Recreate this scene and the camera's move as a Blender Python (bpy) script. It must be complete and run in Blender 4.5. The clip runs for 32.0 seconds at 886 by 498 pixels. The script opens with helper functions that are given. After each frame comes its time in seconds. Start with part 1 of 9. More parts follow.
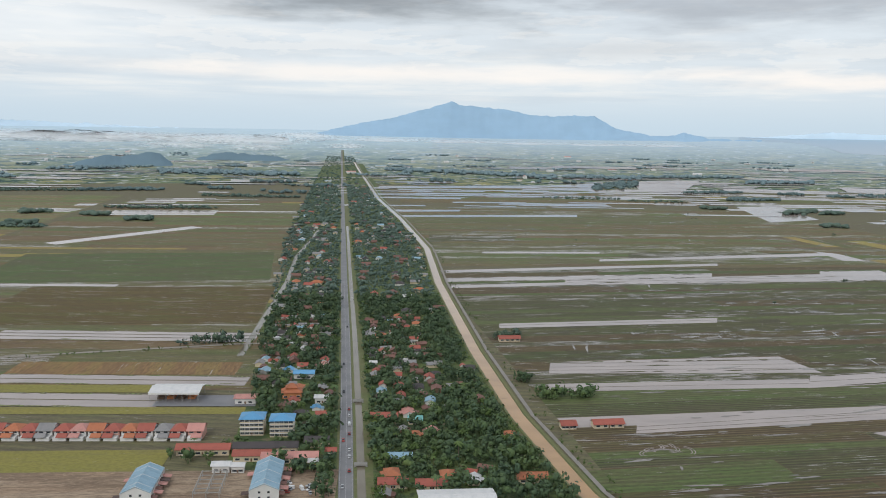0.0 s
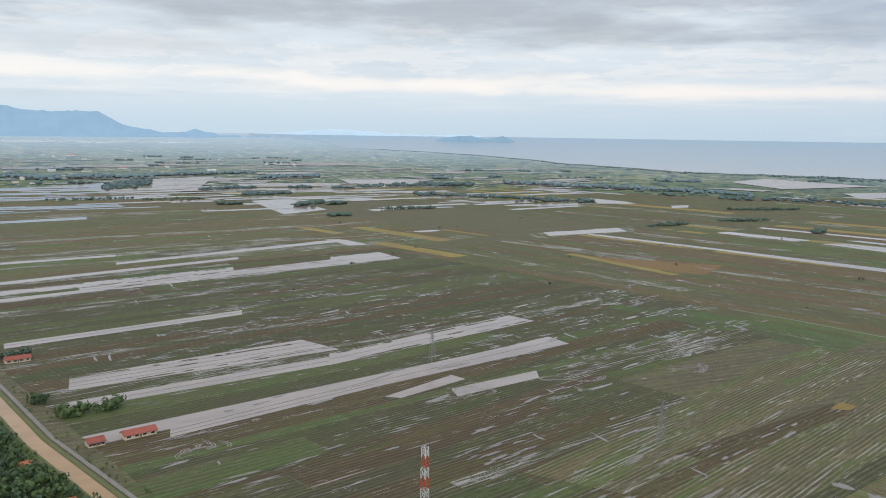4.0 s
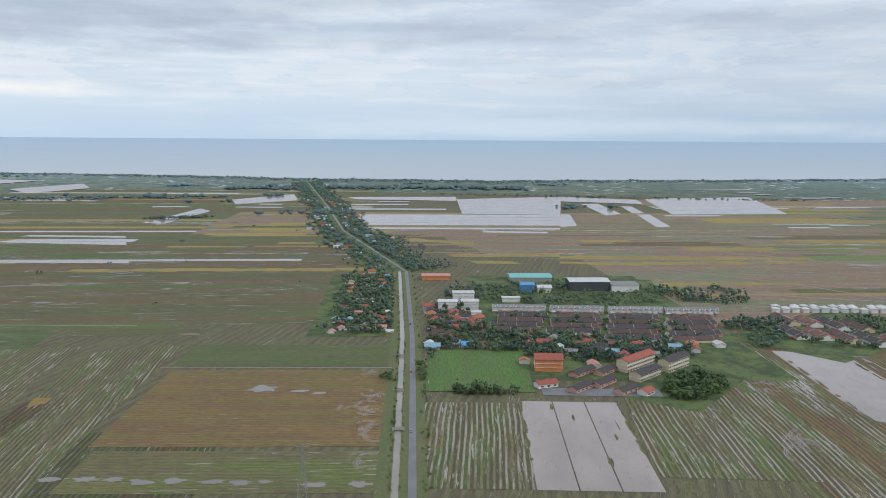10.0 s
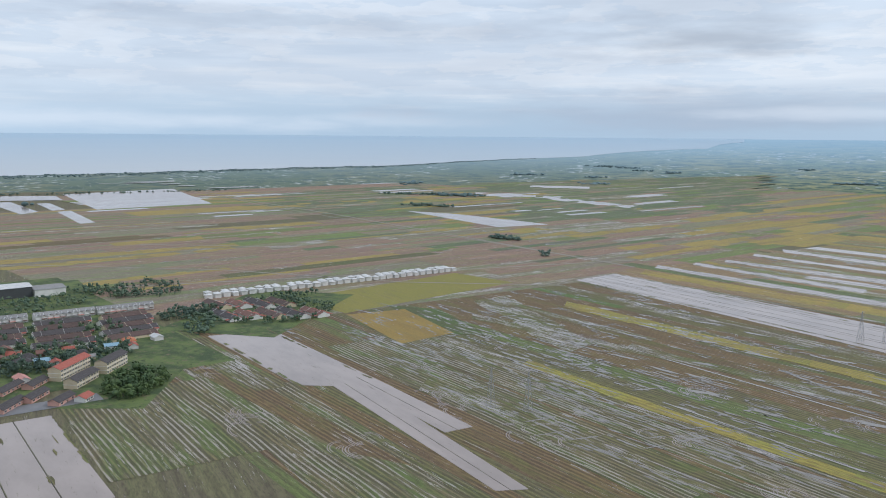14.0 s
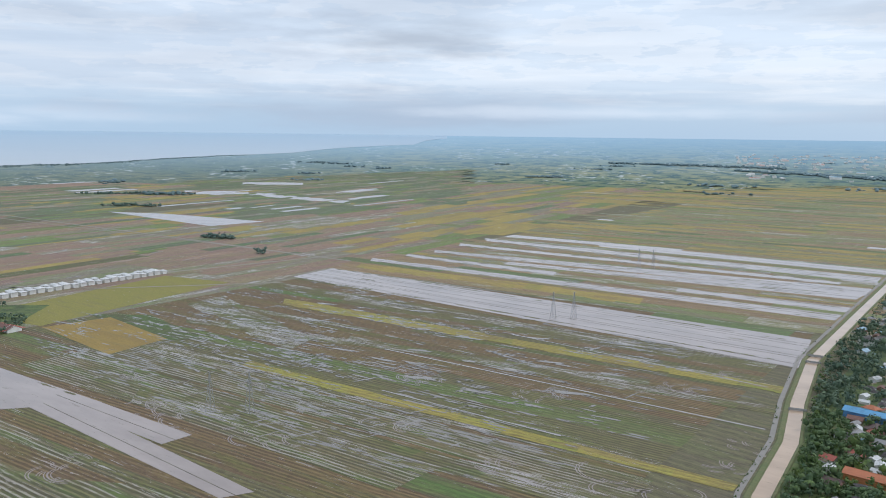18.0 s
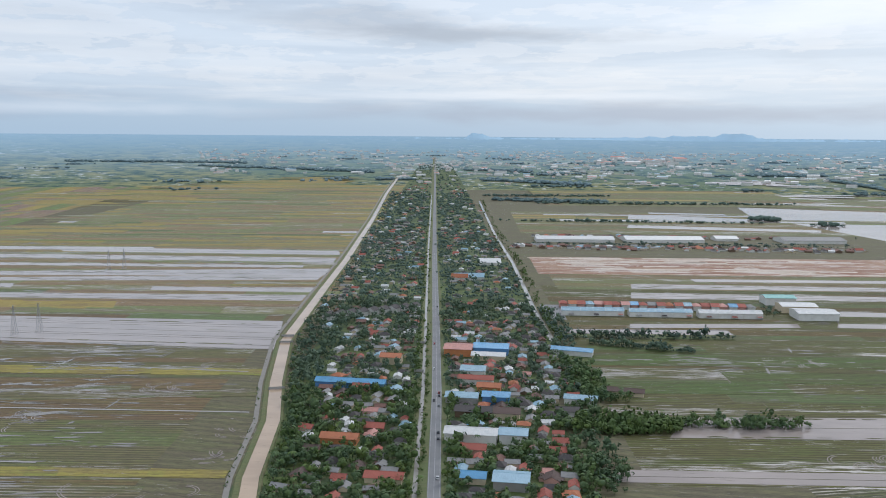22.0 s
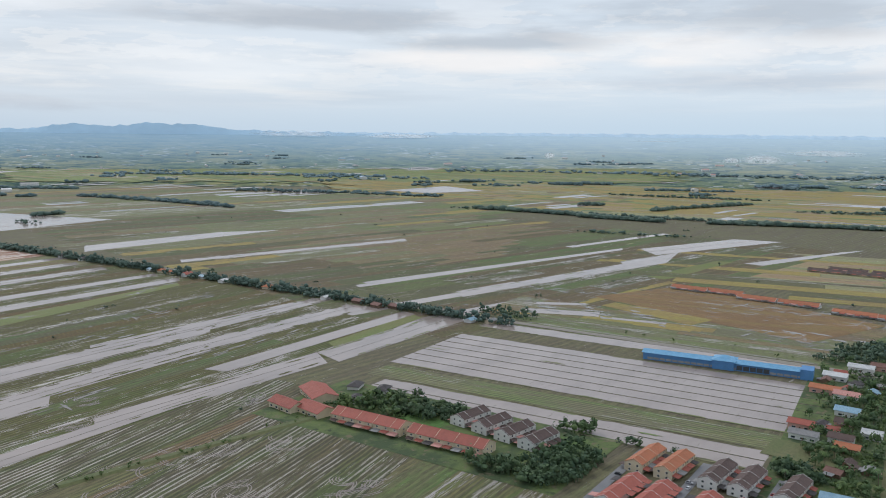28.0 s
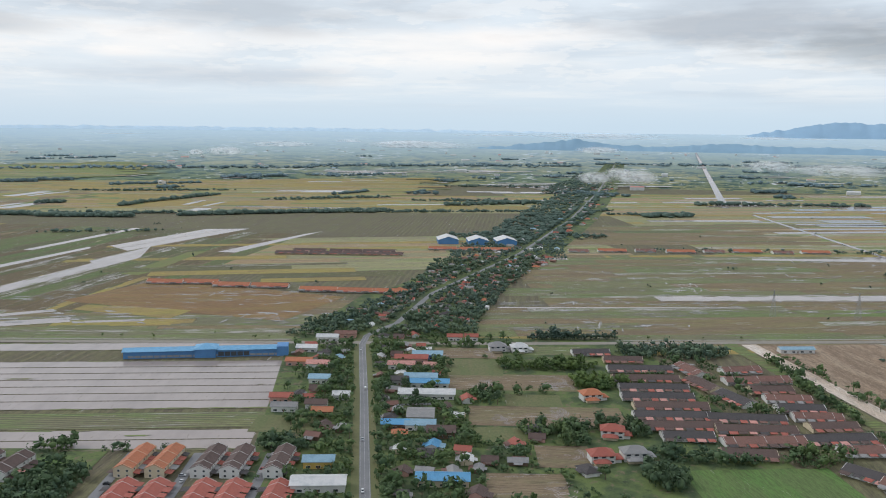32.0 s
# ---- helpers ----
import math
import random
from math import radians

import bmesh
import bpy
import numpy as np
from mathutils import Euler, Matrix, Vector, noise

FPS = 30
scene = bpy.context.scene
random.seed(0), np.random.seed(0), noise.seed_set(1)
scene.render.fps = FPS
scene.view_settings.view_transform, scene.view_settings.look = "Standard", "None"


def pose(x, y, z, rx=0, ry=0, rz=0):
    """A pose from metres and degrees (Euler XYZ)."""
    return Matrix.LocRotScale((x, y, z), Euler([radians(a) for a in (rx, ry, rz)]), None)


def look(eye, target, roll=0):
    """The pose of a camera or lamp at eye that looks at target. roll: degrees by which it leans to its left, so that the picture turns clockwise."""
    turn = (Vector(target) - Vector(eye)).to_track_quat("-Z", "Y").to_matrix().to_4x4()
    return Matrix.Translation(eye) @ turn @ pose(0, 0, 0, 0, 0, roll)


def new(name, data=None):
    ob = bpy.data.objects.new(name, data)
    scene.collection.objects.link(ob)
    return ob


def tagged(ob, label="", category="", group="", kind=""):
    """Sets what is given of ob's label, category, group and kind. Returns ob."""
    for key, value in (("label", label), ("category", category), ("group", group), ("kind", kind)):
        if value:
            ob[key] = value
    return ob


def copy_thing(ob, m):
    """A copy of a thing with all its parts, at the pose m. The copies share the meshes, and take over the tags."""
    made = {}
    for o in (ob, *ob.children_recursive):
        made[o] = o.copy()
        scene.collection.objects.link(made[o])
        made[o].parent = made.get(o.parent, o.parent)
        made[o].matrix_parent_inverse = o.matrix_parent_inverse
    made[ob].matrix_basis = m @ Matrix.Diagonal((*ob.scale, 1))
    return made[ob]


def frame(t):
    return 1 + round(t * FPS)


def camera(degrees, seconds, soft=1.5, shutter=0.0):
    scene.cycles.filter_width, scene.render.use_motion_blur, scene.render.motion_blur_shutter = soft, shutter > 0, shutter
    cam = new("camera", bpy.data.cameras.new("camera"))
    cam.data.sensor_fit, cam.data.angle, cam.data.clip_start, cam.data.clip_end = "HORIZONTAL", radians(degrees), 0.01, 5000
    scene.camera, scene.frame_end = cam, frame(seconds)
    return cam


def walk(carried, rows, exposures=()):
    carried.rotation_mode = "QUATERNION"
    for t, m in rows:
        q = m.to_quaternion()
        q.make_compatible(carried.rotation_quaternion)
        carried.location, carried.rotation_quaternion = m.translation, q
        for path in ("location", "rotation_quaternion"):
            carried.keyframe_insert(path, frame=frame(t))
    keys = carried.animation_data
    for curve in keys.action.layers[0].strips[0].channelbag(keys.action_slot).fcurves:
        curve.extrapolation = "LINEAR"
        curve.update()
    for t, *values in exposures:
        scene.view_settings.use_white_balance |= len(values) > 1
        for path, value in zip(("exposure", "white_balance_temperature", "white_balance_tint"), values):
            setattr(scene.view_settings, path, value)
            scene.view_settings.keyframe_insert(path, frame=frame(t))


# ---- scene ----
# A drone hangs 200 m over a crossroads in flooded rice land and turns to the right.
HEIGHT = 200.0
FOV = 55.255
# seconds, heading to the right, tilt, roll in degrees
TURN = [
    (0, 0.02, -7.88, 0.98), (0.5, 2.69, -7.86, 0.98), (1, 6.19, -7.82, 0.98), (1.5, 10.31, -7.78, 0.96), (2, 15.48, -7.74, 0.94),
    (2.5, 20.26, -7.71, 0.92), (3, 24.18, -7.68, 0.91), (3.5, 28.04, -7.65, 0.90), (4, 31.94, -7.60, 0.89), (4.5, 35.84, -7.57, 0.87),
    (6.5, 51.01, -7.33, 0.62), (7, 55.72, -7.32, 0.59), (7.5, 60.63, -7.32, 0.54), (8, 65.46, -7.31, 0.49), (8.5, 70.30, -7.31, 0.45),
    (9, 75.02, -7.31, 0.44), (9.5, 79.69, -7.32, 0.43), (10, 84.32, -7.34, 0.40), (10.5, 89.48, -7.37, 0.36), (11, 96.39, -7.39, 0.34),
    (11.5, 102.89, -7.41, 0.35), (12, 107.09, -7.43, 0.38), (12.5, 111.09, -7.46, 0.41), (13, 115.09, -7.50, 0.44), (13.5, 119.15, -7.54, 0.47),
    (14, 121.86, -7.57, 0.50), (14.5, 124.56, -7.59, 0.55), (15, 127.46, -7.60, 0.58), (15.5, 130.45, -7.61, 0.60), (17.5, 138.96, -7.64, 0.71),
    (18, 141.06, -7.63, 0.71), (18.5, 143.50, -7.62, 0.71), (19, 146.50, -7.61, 0.69), (19.5, 150.46, -7.61, 0.65), (20, 155.31, -7.60, 0.62),
    (20.5, 160.28, -7.60, 0.59), (21, 165.37, -7.59, 0.53), (21.5, 170.68, -7.58, 0.47), (22, 176.01, -7.58, 0.42), (22.5, 181.36, -7.59, 0.39),
    (23, 186.64, -7.61, 0.38), (23.5, 191.98, -7.63, 0.39), (24, 197.28, -7.66, 0.41), (24.5, 202.52, -7.69, 0.44), (25, 207.69, -7.71, 0.47),
    (25.5, 212.79, -7.72, 0.49), (27.5, 231.32, -7.75, 0.65), (28, 235.94, -7.74, 0.66), (28.5, 240.55, -7.74, 0.65), (29, 245.07, -7.74, 0.62),
    (29.5, 249.50, -7.77, 0.60), (30, 253.64, -7.81, 0.59), (30.5, 257.42, -7.86, 0.59), (31, 260.80, -7.90, 0.59), (31.5, 265.83, -7.91, 0.60),
    (32, 270.83, -7.91, 0.63),
]

def aim(heading, tilt, roll):
    a, b = radians(heading), radians(tilt)
    ahead = Vector((math.sin(a) * math.cos(b), math.cos(a) * math.cos(b), math.sin(b)))
    eye = Vector((0, 0, HEIGHT))
    return look(eye, eye + ahead * 1000, roll)


cam = camera(FOV, 32.0, soft=1.0)
walk(cam, [(t, aim(a, b, c)) for t, a, b, c in TURN], exposures=[(0.0, 0.0, 6450, 10), (7.0, 0.02, 6250, 10), (14.0, 0.14, 6050, 10), (19.5, 0.24, 6000, 10), (22.0, 0.08, 6050, 10), (24.0, 0.0, 6100, 10), (28.0, -0.04, 6150, 10), (32.0, 0.05, 6300, 10)])

# ---- sky and sun ----
SUN_HEADING, SUN_UP = 205.0, 38.0
world = bpy.data.worlds.new("overcast_sky")
scene.world = world
world.use_nodes = True
nt = world.node_tree
nt.nodes.clear()


def node(tree, kind, **settings):
    n = tree.nodes.new(kind)
    for key, value in settings.items():
        if key in n.inputs:
            n.inputs[key].default_value = value
    return n


def link(tree, a, b):
    tree.links.new(a, b)


def math_node(tree, op, a, b=None, c=None, clamp=False):
    n = tree.nodes.new("ShaderNodeMath")
    n.operation, n.use_clamp = op, clamp
    for i, v in enumerate((a, b, c)):
        if v is None:
            continue
        if isinstance(v, (int, float)):
            n.inputs[i].default_value = v
        else:
            link(tree, v, n.inputs[i])
    return n.outputs[0]


def ramp(tree, value, lo, hi, smooth=True):
    n = tree.nodes.new("ShaderNodeMapRange")
    n.interpolation_type = "SMOOTHSTEP" if smooth else "LINEAR"
    n.inputs[1].default_value, n.inputs[2].default_value = lo, hi
    link(tree, value, n.inputs[0])
    return n.outputs[0]


def mix(tree, fac, a, b, blend="MIX"):
    n = tree.nodes.new("ShaderNodeMix")
    n.data_type, n.blend_type = "RGBA", blend
    for i, v in ((0, fac), (6, a), (7, b)):
        if isinstance(v, (int, float)):
            n.inputs[i].default_value = v
        elif isinstance(v, tuple):
            n.inputs[i].default_value = (*v[:3], 1.0)
        else:
            link(tree, v, n.inputs[i])
    return n.outputs[2]


def stretch(tree, vec, scale, turn=0.0):
    n = tree.nodes.new("ShaderNodeMapping")
    n.inputs["Rotation"].default_value = (0, 0, radians(turn))
    n.inputs["Scale"].default_value = scale
    link(tree, vec, n.inputs["Vector"])
    return n.outputs[0]


def noise_tex(tree, vec, scale, detail=4.0, rough=0.55):
    n = node(tree, "ShaderNodeTexNoise", Scale=scale, Detail=detail, Roughness=rough)
    link(tree, vec, n.inputs["Vector"])
    return n.outputs["Fac"]


WHITE_CLOUD, CREAM_CLOUD, PALE_CLOUD = (0.96, 0.97, 0.98), (1.04, 0.97, 0.92), (0.86, 0.90, 0.94)
GREY_CLOUD, DARK_CLOUD, BLUE_CLOUD = (0.44, 0.47, 0.52), (0.27, 0.29, 0.315), (0.43, 0.48, 0.57)
CLOUDS = ((-5, 8.9, 13, 2.2, 0.9, DARK_CLOUD), (17, 8.9, 13, 1.8, 0.65, GREY_CLOUD), (-24, 6.4, 8, 1.8, 0.6, WHITE_CLOUD), (0, 3.8, 27, 0.6, 0.7, CREAM_CLOUD), (12, 5.4, 14, 0.8, 0.3, GREY_CLOUD),
          (33, 8.2, 20, 2.2, 0.85, GREY_CLOUD), (43, 7.0, 11, 1.1, 0.5, GREY_CLOUD), (30, 3.4, 16, 0.7, 0.85, CREAM_CLOUD), (48, 3.0, 15, 0.5, 0.9, CREAM_CLOUD), (61, 7.8, 14, 2.3, 0.8, BLUE_CLOUD), (75, 6.8, 10, 1.4, 0.4, BLUE_CLOUD),
          (89, 7.3, 10, 1.3, 0.4, BLUE_CLOUD), (95, 0.9, 32, 0.7, 0.55, PALE_CLOUD), (113, 7.2, 14, 1.0, 0.3, GREY_CLOUD), (138.5, 6.3, 7, 1.3, 0.75, GREY_CLOUD), (138, 1.7, 16, 1.6, 0.5, BLUE_CLOUD), (152, 1.6, 13, 0.45, 0.5, PALE_CLOUD),
          (178, 6.6, 11, 0.65, 0.75, GREY_CLOUD), (170, 7.4, 8, 1.1, 0.4, GREY_CLOUD), (201, 7.9, 14, 1.5, 0.8, WHITE_CLOUD), (180, 2.7, 18, 0.3, 0.5, WHITE_CLOUD), (190, 1.5, 24, 0.7, 0.6, BLUE_CLOUD),
          (222, 4.3, 9, 1.1, 0.6, WHITE_CLOUD), (227, 7.2, 12, 0.8, 0.75, GREY_CLOUD), (240, 6.0, 9, 0.7, 0.65, GREY_CLOUD), (238, 4.8, 9, 0.7, 0.7, CREAM_CLOUD), (252, 5.8, 7, 1.3, 0.6, CREAM_CLOUD), (256, 3.4, 9, 0.8, 0.4, BLUE_CLOUD),
          (269, 5.4, 9, 1.4, 0.6, CREAM_CLOUD), (277, 6.2, 6, 0.8, 0.6, CREAM_CLOUD), (257, 7.6, 13, 1.5, 0.6, GREY_CLOUD), (116, 5.0, 26, 3.2, 0.28, BLUE_CLOUD), (290, 6.7, 11, 1.6, 0.75, GREY_CLOUD), (297, 5.0, 8, 1.2, 0.55, DARK_CLOUD))


def build_sky():
    sky = nt.nodes.new("ShaderNodeTexSky")
    sky.sky_type, sky.sun_disc = "NISHITA", False
    sky.sun_elevation, sky.sun_rotation = radians(SUN_UP), radians(SUN_HEADING)
    sky.air_density, sky.dust_density = 1.2, 2.0
    way = nt.nodes.new("ShaderNodeTexCoord").outputs["Generated"]
    xyz = nt.nodes.new("ShaderNodeSeparateXYZ")
    link(nt, way, xyz.inputs[0])
    up = xyz.outputs[2]
    clear = mix(nt, 1.0, sky.outputs[0], (0.10, 0.10, 0.10), "MULTIPLY")
    # cloud decks, flattened towards the horizon
    big = noise_tex(nt, stretch(nt, way, (2.3, 2.3, 15.0)), 1.0, 5.0, 0.5)
    streak = noise_tex(nt, stretch(nt, way, (2.6, 2.6, 42.0)), 1.0, 5.0, 0.55)
    fine = noise_tex(nt, stretch(nt, way, (5.0, 5.0, 70.0)), 1.3, 5.0, 0.55)
    body = mix(nt, ramp(nt, up, 0.0, 0.075), (0.60, 0.73, 0.84), (0.75, 0.81, 0.87))
    rain = math_node(nt, "ADD", math_node(nt, "MULTIPLY", xyz.outputs[0], 0.55), math_node(nt, "MULTIPLY", xyz.outputs[1], -0.83))
    rain = math_node(nt, "MULTIPLY", ramp(nt, rain, 0.35, 1.0), ramp(nt, up, 0.075, 0.02))
    body = mix(nt, math_node(nt, "MULTIPLY", rain, 0.55), body, (0.40, 0.52, 0.63))
    mid = math_node(nt, "MULTIPLY", ramp(nt, streak, 0.47, 0.66), ramp(nt, up, 0.012, 0.05))
    body = mix(nt, math_node(nt, "MULTIPLY", mid, 0.45), body, (0.56, 0.64, 0.73))
    gap = math_node(nt, "MULTIPLY", ramp(nt, fine, 0.44, 0.78), math_node(nt, "MULTIPLY", ramp(nt, up, 0.02, 0.05), ramp(nt, up, 0.15, 0.10)))
    body = mix(nt, math_node(nt, "MULTIPLY", gap, 0.50), body, (1.00, 0.97, 0.93))
    lump = noise_tex(nt, stretch(nt, way, (7.5, 7.5, 34.0)), 1.0, 6.0, 0.58)
    under = noise_tex(nt, stretch(nt, way, (7.5, 7.5, 34.0)), 1.04, 6.0, 0.58)
    heap = math_node(nt, "MULTIPLY", ramp(nt, lump, 0.46, 0.62), ramp(nt, up, 0.035, 0.09))
    body = mix(nt, math_node(nt, "MULTIPLY", heap, 0.30), body, (0.60, 0.65, 0.71))
    edge = math_node(nt, "MULTIPLY", ramp(nt, math_node(nt, "SUBTRACT", lump, under), 0.0, 0.05), ramp(nt, up, 0.03, 0.08))
    body = mix(nt, math_node(nt, "MULTIPLY", edge, 0.35), body, (0.97, 0.95, 0.93))
    dark = math_node(nt, "MULTIPLY", ramp(nt, big, 0.45, 0.66), ramp(nt, up, 0.09, 0.16))
    body = mix(nt, math_node(nt, "MULTIPLY", dark, 0.45), body, (0.42, 0.46, 0.52))
    # single clouds of the deck: heading, height, half width and half height in degrees, density, tone
    ragged_edge = noise_tex(nt, stretch(nt, way, (7.0, 7.0, 40.0)), 1.0, 5.0, 0.55)
    for heading, high, wide, tall, density, tone in CLOUDS:
        spun = nt.nodes.new("ShaderNodeMapping")
        spun.inputs["Rotation"].default_value = (0, 0, radians(heading))
        link(nt, way, spun.inputs["Vector"])
        laid = nt.nodes.new("ShaderNodeMapping")
        k, m = 1 / math.sin(radians(wide)), 1 / math.sin(radians(tall))
        laid.inputs["Scale"].default_value = (k, 1.5, m)
        laid.inputs["Location"].default_value = (0, -1.5, -math.sin(radians(high)) * m)
        link(nt, spun.outputs[0], laid.inputs["Vector"])
        reach = nt.nodes.new("ShaderNodeVectorMath")
        reach.operation = "LENGTH"
        link(nt, laid.outputs[0], reach.inputs[0])
        reach = math_node(nt, "ADD", reach.outputs["Value"], math_node(nt, "MULTIPLY", math_node(nt, "SUBTRACT", ragged_edge, 0.5), 2.4))
        body = mix(nt, math_node(nt, "MULTIPLY", ramp(nt, reach, 1.35, 0.1), density), body, tone)
    body = mix(nt, ramp(nt, up, 0.2, 0.5), body, (0.70, 0.74, 0.79))
    # thicker cloud towards the south-east
    side = math_node(nt, "ADD", math_node(nt, "MULTIPLY", xyz.outputs[0], 0.6), math_node(nt, "MULTIPLY", xyz.outputs[1], -0.8))
    body = mix(nt, 1.0, body, mix(nt, ramp(nt, side, -0.7, 1.0), (1.05, 1.05, 1.04), (0.88, 0.90, 0.93)), "MULTIPLY")
    cover = mix(nt, 0.90, clear, body)
    bg = nt.nodes.new("ShaderNodeBackground")
    link(nt, cover, bg.inputs[0])
    out = nt.nodes.new("ShaderNodeOutputWorld")
    link(nt, bg.outputs[0], out.inputs[0])


build_sky()
sun = new("sun", bpy.data.lights.new("sun", "SUN"))
sun.data.energy, sun.data.angle, sun.data.color = 1.0, radians(14), (1.0, 0.96, 0.90)
sun.matrix_world = look((800 * math.sin(radians(SUN_HEADING)), 800 * math.cos(radians(SUN_HEADING)), 800 * math.tan(radians(SUN_UP))), (0, 0, 0))

# ---- the lie of the land ----
# Past NEAR the plain is drawn together towards a rim at 2 * NEAR, which lies at eye level: the horizon.
NEAR = 2400.0


def lie(x, y, z=0.0):
    """Place on the sheet of land for a point of the plan, and the scale there."""
    d = math.hypot(x, y)
    if d <= NEAR:
        return Vector((x, y, z)), 1.0
    s = (2 * NEAR - NEAR * NEAR / d) / d
    return Vector((x * s, y * s, HEIGHT * (1 - s) + z * s)), s


def link_mesh(name, verts, faces, material, plan=None, smooth=False):
    me = bpy.data.meshes.new(name)
    me.from_pydata(verts, [], faces)
    if plan is not None:
        at = me.attributes.new("plan", "FLOAT_VECTOR", "POINT")
        at.data.foreach_set("vector", [c for p in plan for c in p])
    if material:
        me.materials.append(material)
    if smooth:
        me.polygons.foreach_set("use_smooth", [True] * len(me.polygons))
    return new(name, me)


class Sheet:
    """Patches that lie on the land, gathered into one mesh."""

    def __init__(self):
        self.verts, self.faces, self.plan = [], [], []

    def quad_grid(self, corner, lift=0.1, step=140.0):
        a, b, c, d = [Vector(p).to_2d() for p in corner]
        n = max(1, int(max((b - a).length, (c - d).length) / step))
        m = max(1, int(max((d - a).length, (c - b).length) / step))
        base = len(self.verts)
        for j in range(m + 1):
            for i in range(n + 1):
                u, v = i / n, j / m
                p = (a * (1 - u) + b * u) * (1 - v) + (d * (1 - u) + c * u) * v
                q, s = lie(p.x, p.y)
                far = max(0.0, p.length - NEAR)
                q.z += lift + min(2.0, far / 400.0)
                self.verts.append(q), self.plan.append((p.x, p.y, 0.0))
        for j in range(m):
            for i in range(n):
                k = base + j * (n + 1) + i
                self.faces.append((k, k + 1, k + n + 2, k + n + 1))

    def rect(self, cx, cy, length, width, turn, lift=0.1, step=140.0):
        e = Vector((math.cos(radians(turn)), math.sin(radians(turn))))
        f = Vector((-e.y, e.x))
        c = Vector((cx, cy))
        self.quad_grid([c - e * length / 2 - f * width / 2, c + e * length / 2 - f * width / 2,
                        c + e * length / 2 + f * width / 2, c - e * length / 2 + f * width / 2], lift, step)

    def ribbon(self, points, w0, w1, lift=0.1, step=60.0):
        """A strip along a line, between w0 and w1 metres to its left; widths may be given at each point."""
        pts = [Vector(p) for p in points]
        dense, at = [], []
        for i, (p, q) in enumerate(zip(pts, pts[1:])):
            n = max(1, int((q - p).length / step))
            for k in range(n):
                dense.append(p.lerp(q, k / n)), at.append(i + k / n)
        dense.append(pts[-1]), at.append(len(pts) - 1)
        base = len(self.verts)
        for i, p in enumerate(dense):
            t = (dense[min(i + 1, len(dense) - 1)] - dense[max(i - 1, 0)]).normalized()
            nrm = Vector((-t.y, t.x))
            for w in (w0, w1):
                r = p + nrm * w
                q, s = lie(r.x, r.y)
                q.z += lift + min(2.0, max(0.0, r.length - NEAR) / 400.0)
                self.verts.append(q), self.plan.append((r.x, r.y, 0.0))
            if i:
                k = base + 2 * i
                self.faces.append((k - 2, k, k + 1, k - 1))

    def done(self, name, material):
        return link_mesh(name, self.verts, self.faces, material, self.plan)

# ---- materials ----


def surface(name, build, rough=0.8, metal=0.0, bump=0.0):
    """A Principled material; build(tree) gives colour, and maybe roughness and height sockets."""
    m = bpy.data.materials.new(name)
    m.use_nodes = True
    t = m.node_tree
    p = t.nodes["Principled BSDF"]
    p.inputs["Roughness"].default_value, p.inputs["Metallic"].default_value = rough, metal
    made = build(t)
    colour, rough_socket, height = (made + (None, None))[:3] if isinstance(made, tuple) else (made, None, None)
    link(t, colour, p.inputs["Base Color"])
    if rough_socket is not None:
        link(t, rough_socket, p.inputs["Roughness"])
    if height is not None:
        b = node(t, "ShaderNodeBump", Strength=bump if bump else 0.3, Distance=0.3)
        link(t, height, b.inputs["Height"])
        link(t, b.outputs[0], p.inputs["Normal"])
    return m


def plan_of(t):
    n = t.nodes.new("ShaderNodeAttribute")
    n.attribute_name = "plan"
    return n.outputs["Vector"]


def object_of(t):
    return t.nodes.new("ShaderNodeTexCoord").outputs["Object"]


def random_of(t):
    return t.nodes.new("ShaderNodeObjectInfo").outputs["Random"]


def shade_of(c, k):
    return tuple(min(1.0, v * k) for v in c)


def plain(name, colour, rough=0.7, metal=0.0, grain=1.5, stain=0.15, spread=0.25, per_object=0.12):
    """Paint, plaster, sheet metal: base colour with grain, stains and a little change from piece to piece."""
    def build(t):
        co = object_of(t)
        a = ramp(t, noise_tex(t, co, stain, 5.0), 0.35, 0.7)
        b = noise_tex(t, co, grain, 3.0)
        c = mix(t, math_node(t, "MULTIPLY", a, 0.7), colour, shade_of(colour, 1 - spread))
        c = mix(t, math_node(t, "MULTIPLY", b, 0.35), c, shade_of(colour, 1 + spread * 0.5))
        r = math_node(t, "MULTIPLY", random_of(t), per_object * 2)
        c = mix(t, r, c, shade_of(colour, 0.6))
        return c, None, b
    return surface(name, build, rough, metal, 0.15)


def roofing(name, colour, rough=0.75, pitch=1.1, metal=0.0):
    """Tiled or ribbed roof: courses across the slope, weathering and moss."""
    def build(t):
        co = object_of(t)
        w = node(t, "ShaderNodeTexWave", Scale=pitch, Distortion=0.6)
        link(t, co, w.inputs["Vector"])
        old = ramp(t, noise_tex(t, co, 0.22, 5.0, 0.65), 0.4, 0.72)
        c = mix(t, math_node(t, "MULTIPLY", old, 0.6), colour, shade_of((colour[0] * 0.7, colour[1] * 0.8, colour[2] * 0.85), 0.75))
        c = mix(t, math_node(t, "MULTIPLY", w.outputs["Fac"], 0.22), c, shade_of(colour, 0.55))
        c = mix(t, math_node(t, "MULTIPLY", random_of(t), 0.35), c, shade_of(colour, 1.35))
        return c, None, w.outputs["Fac"]
    return surface(name, build, rough, metal, 0.25)


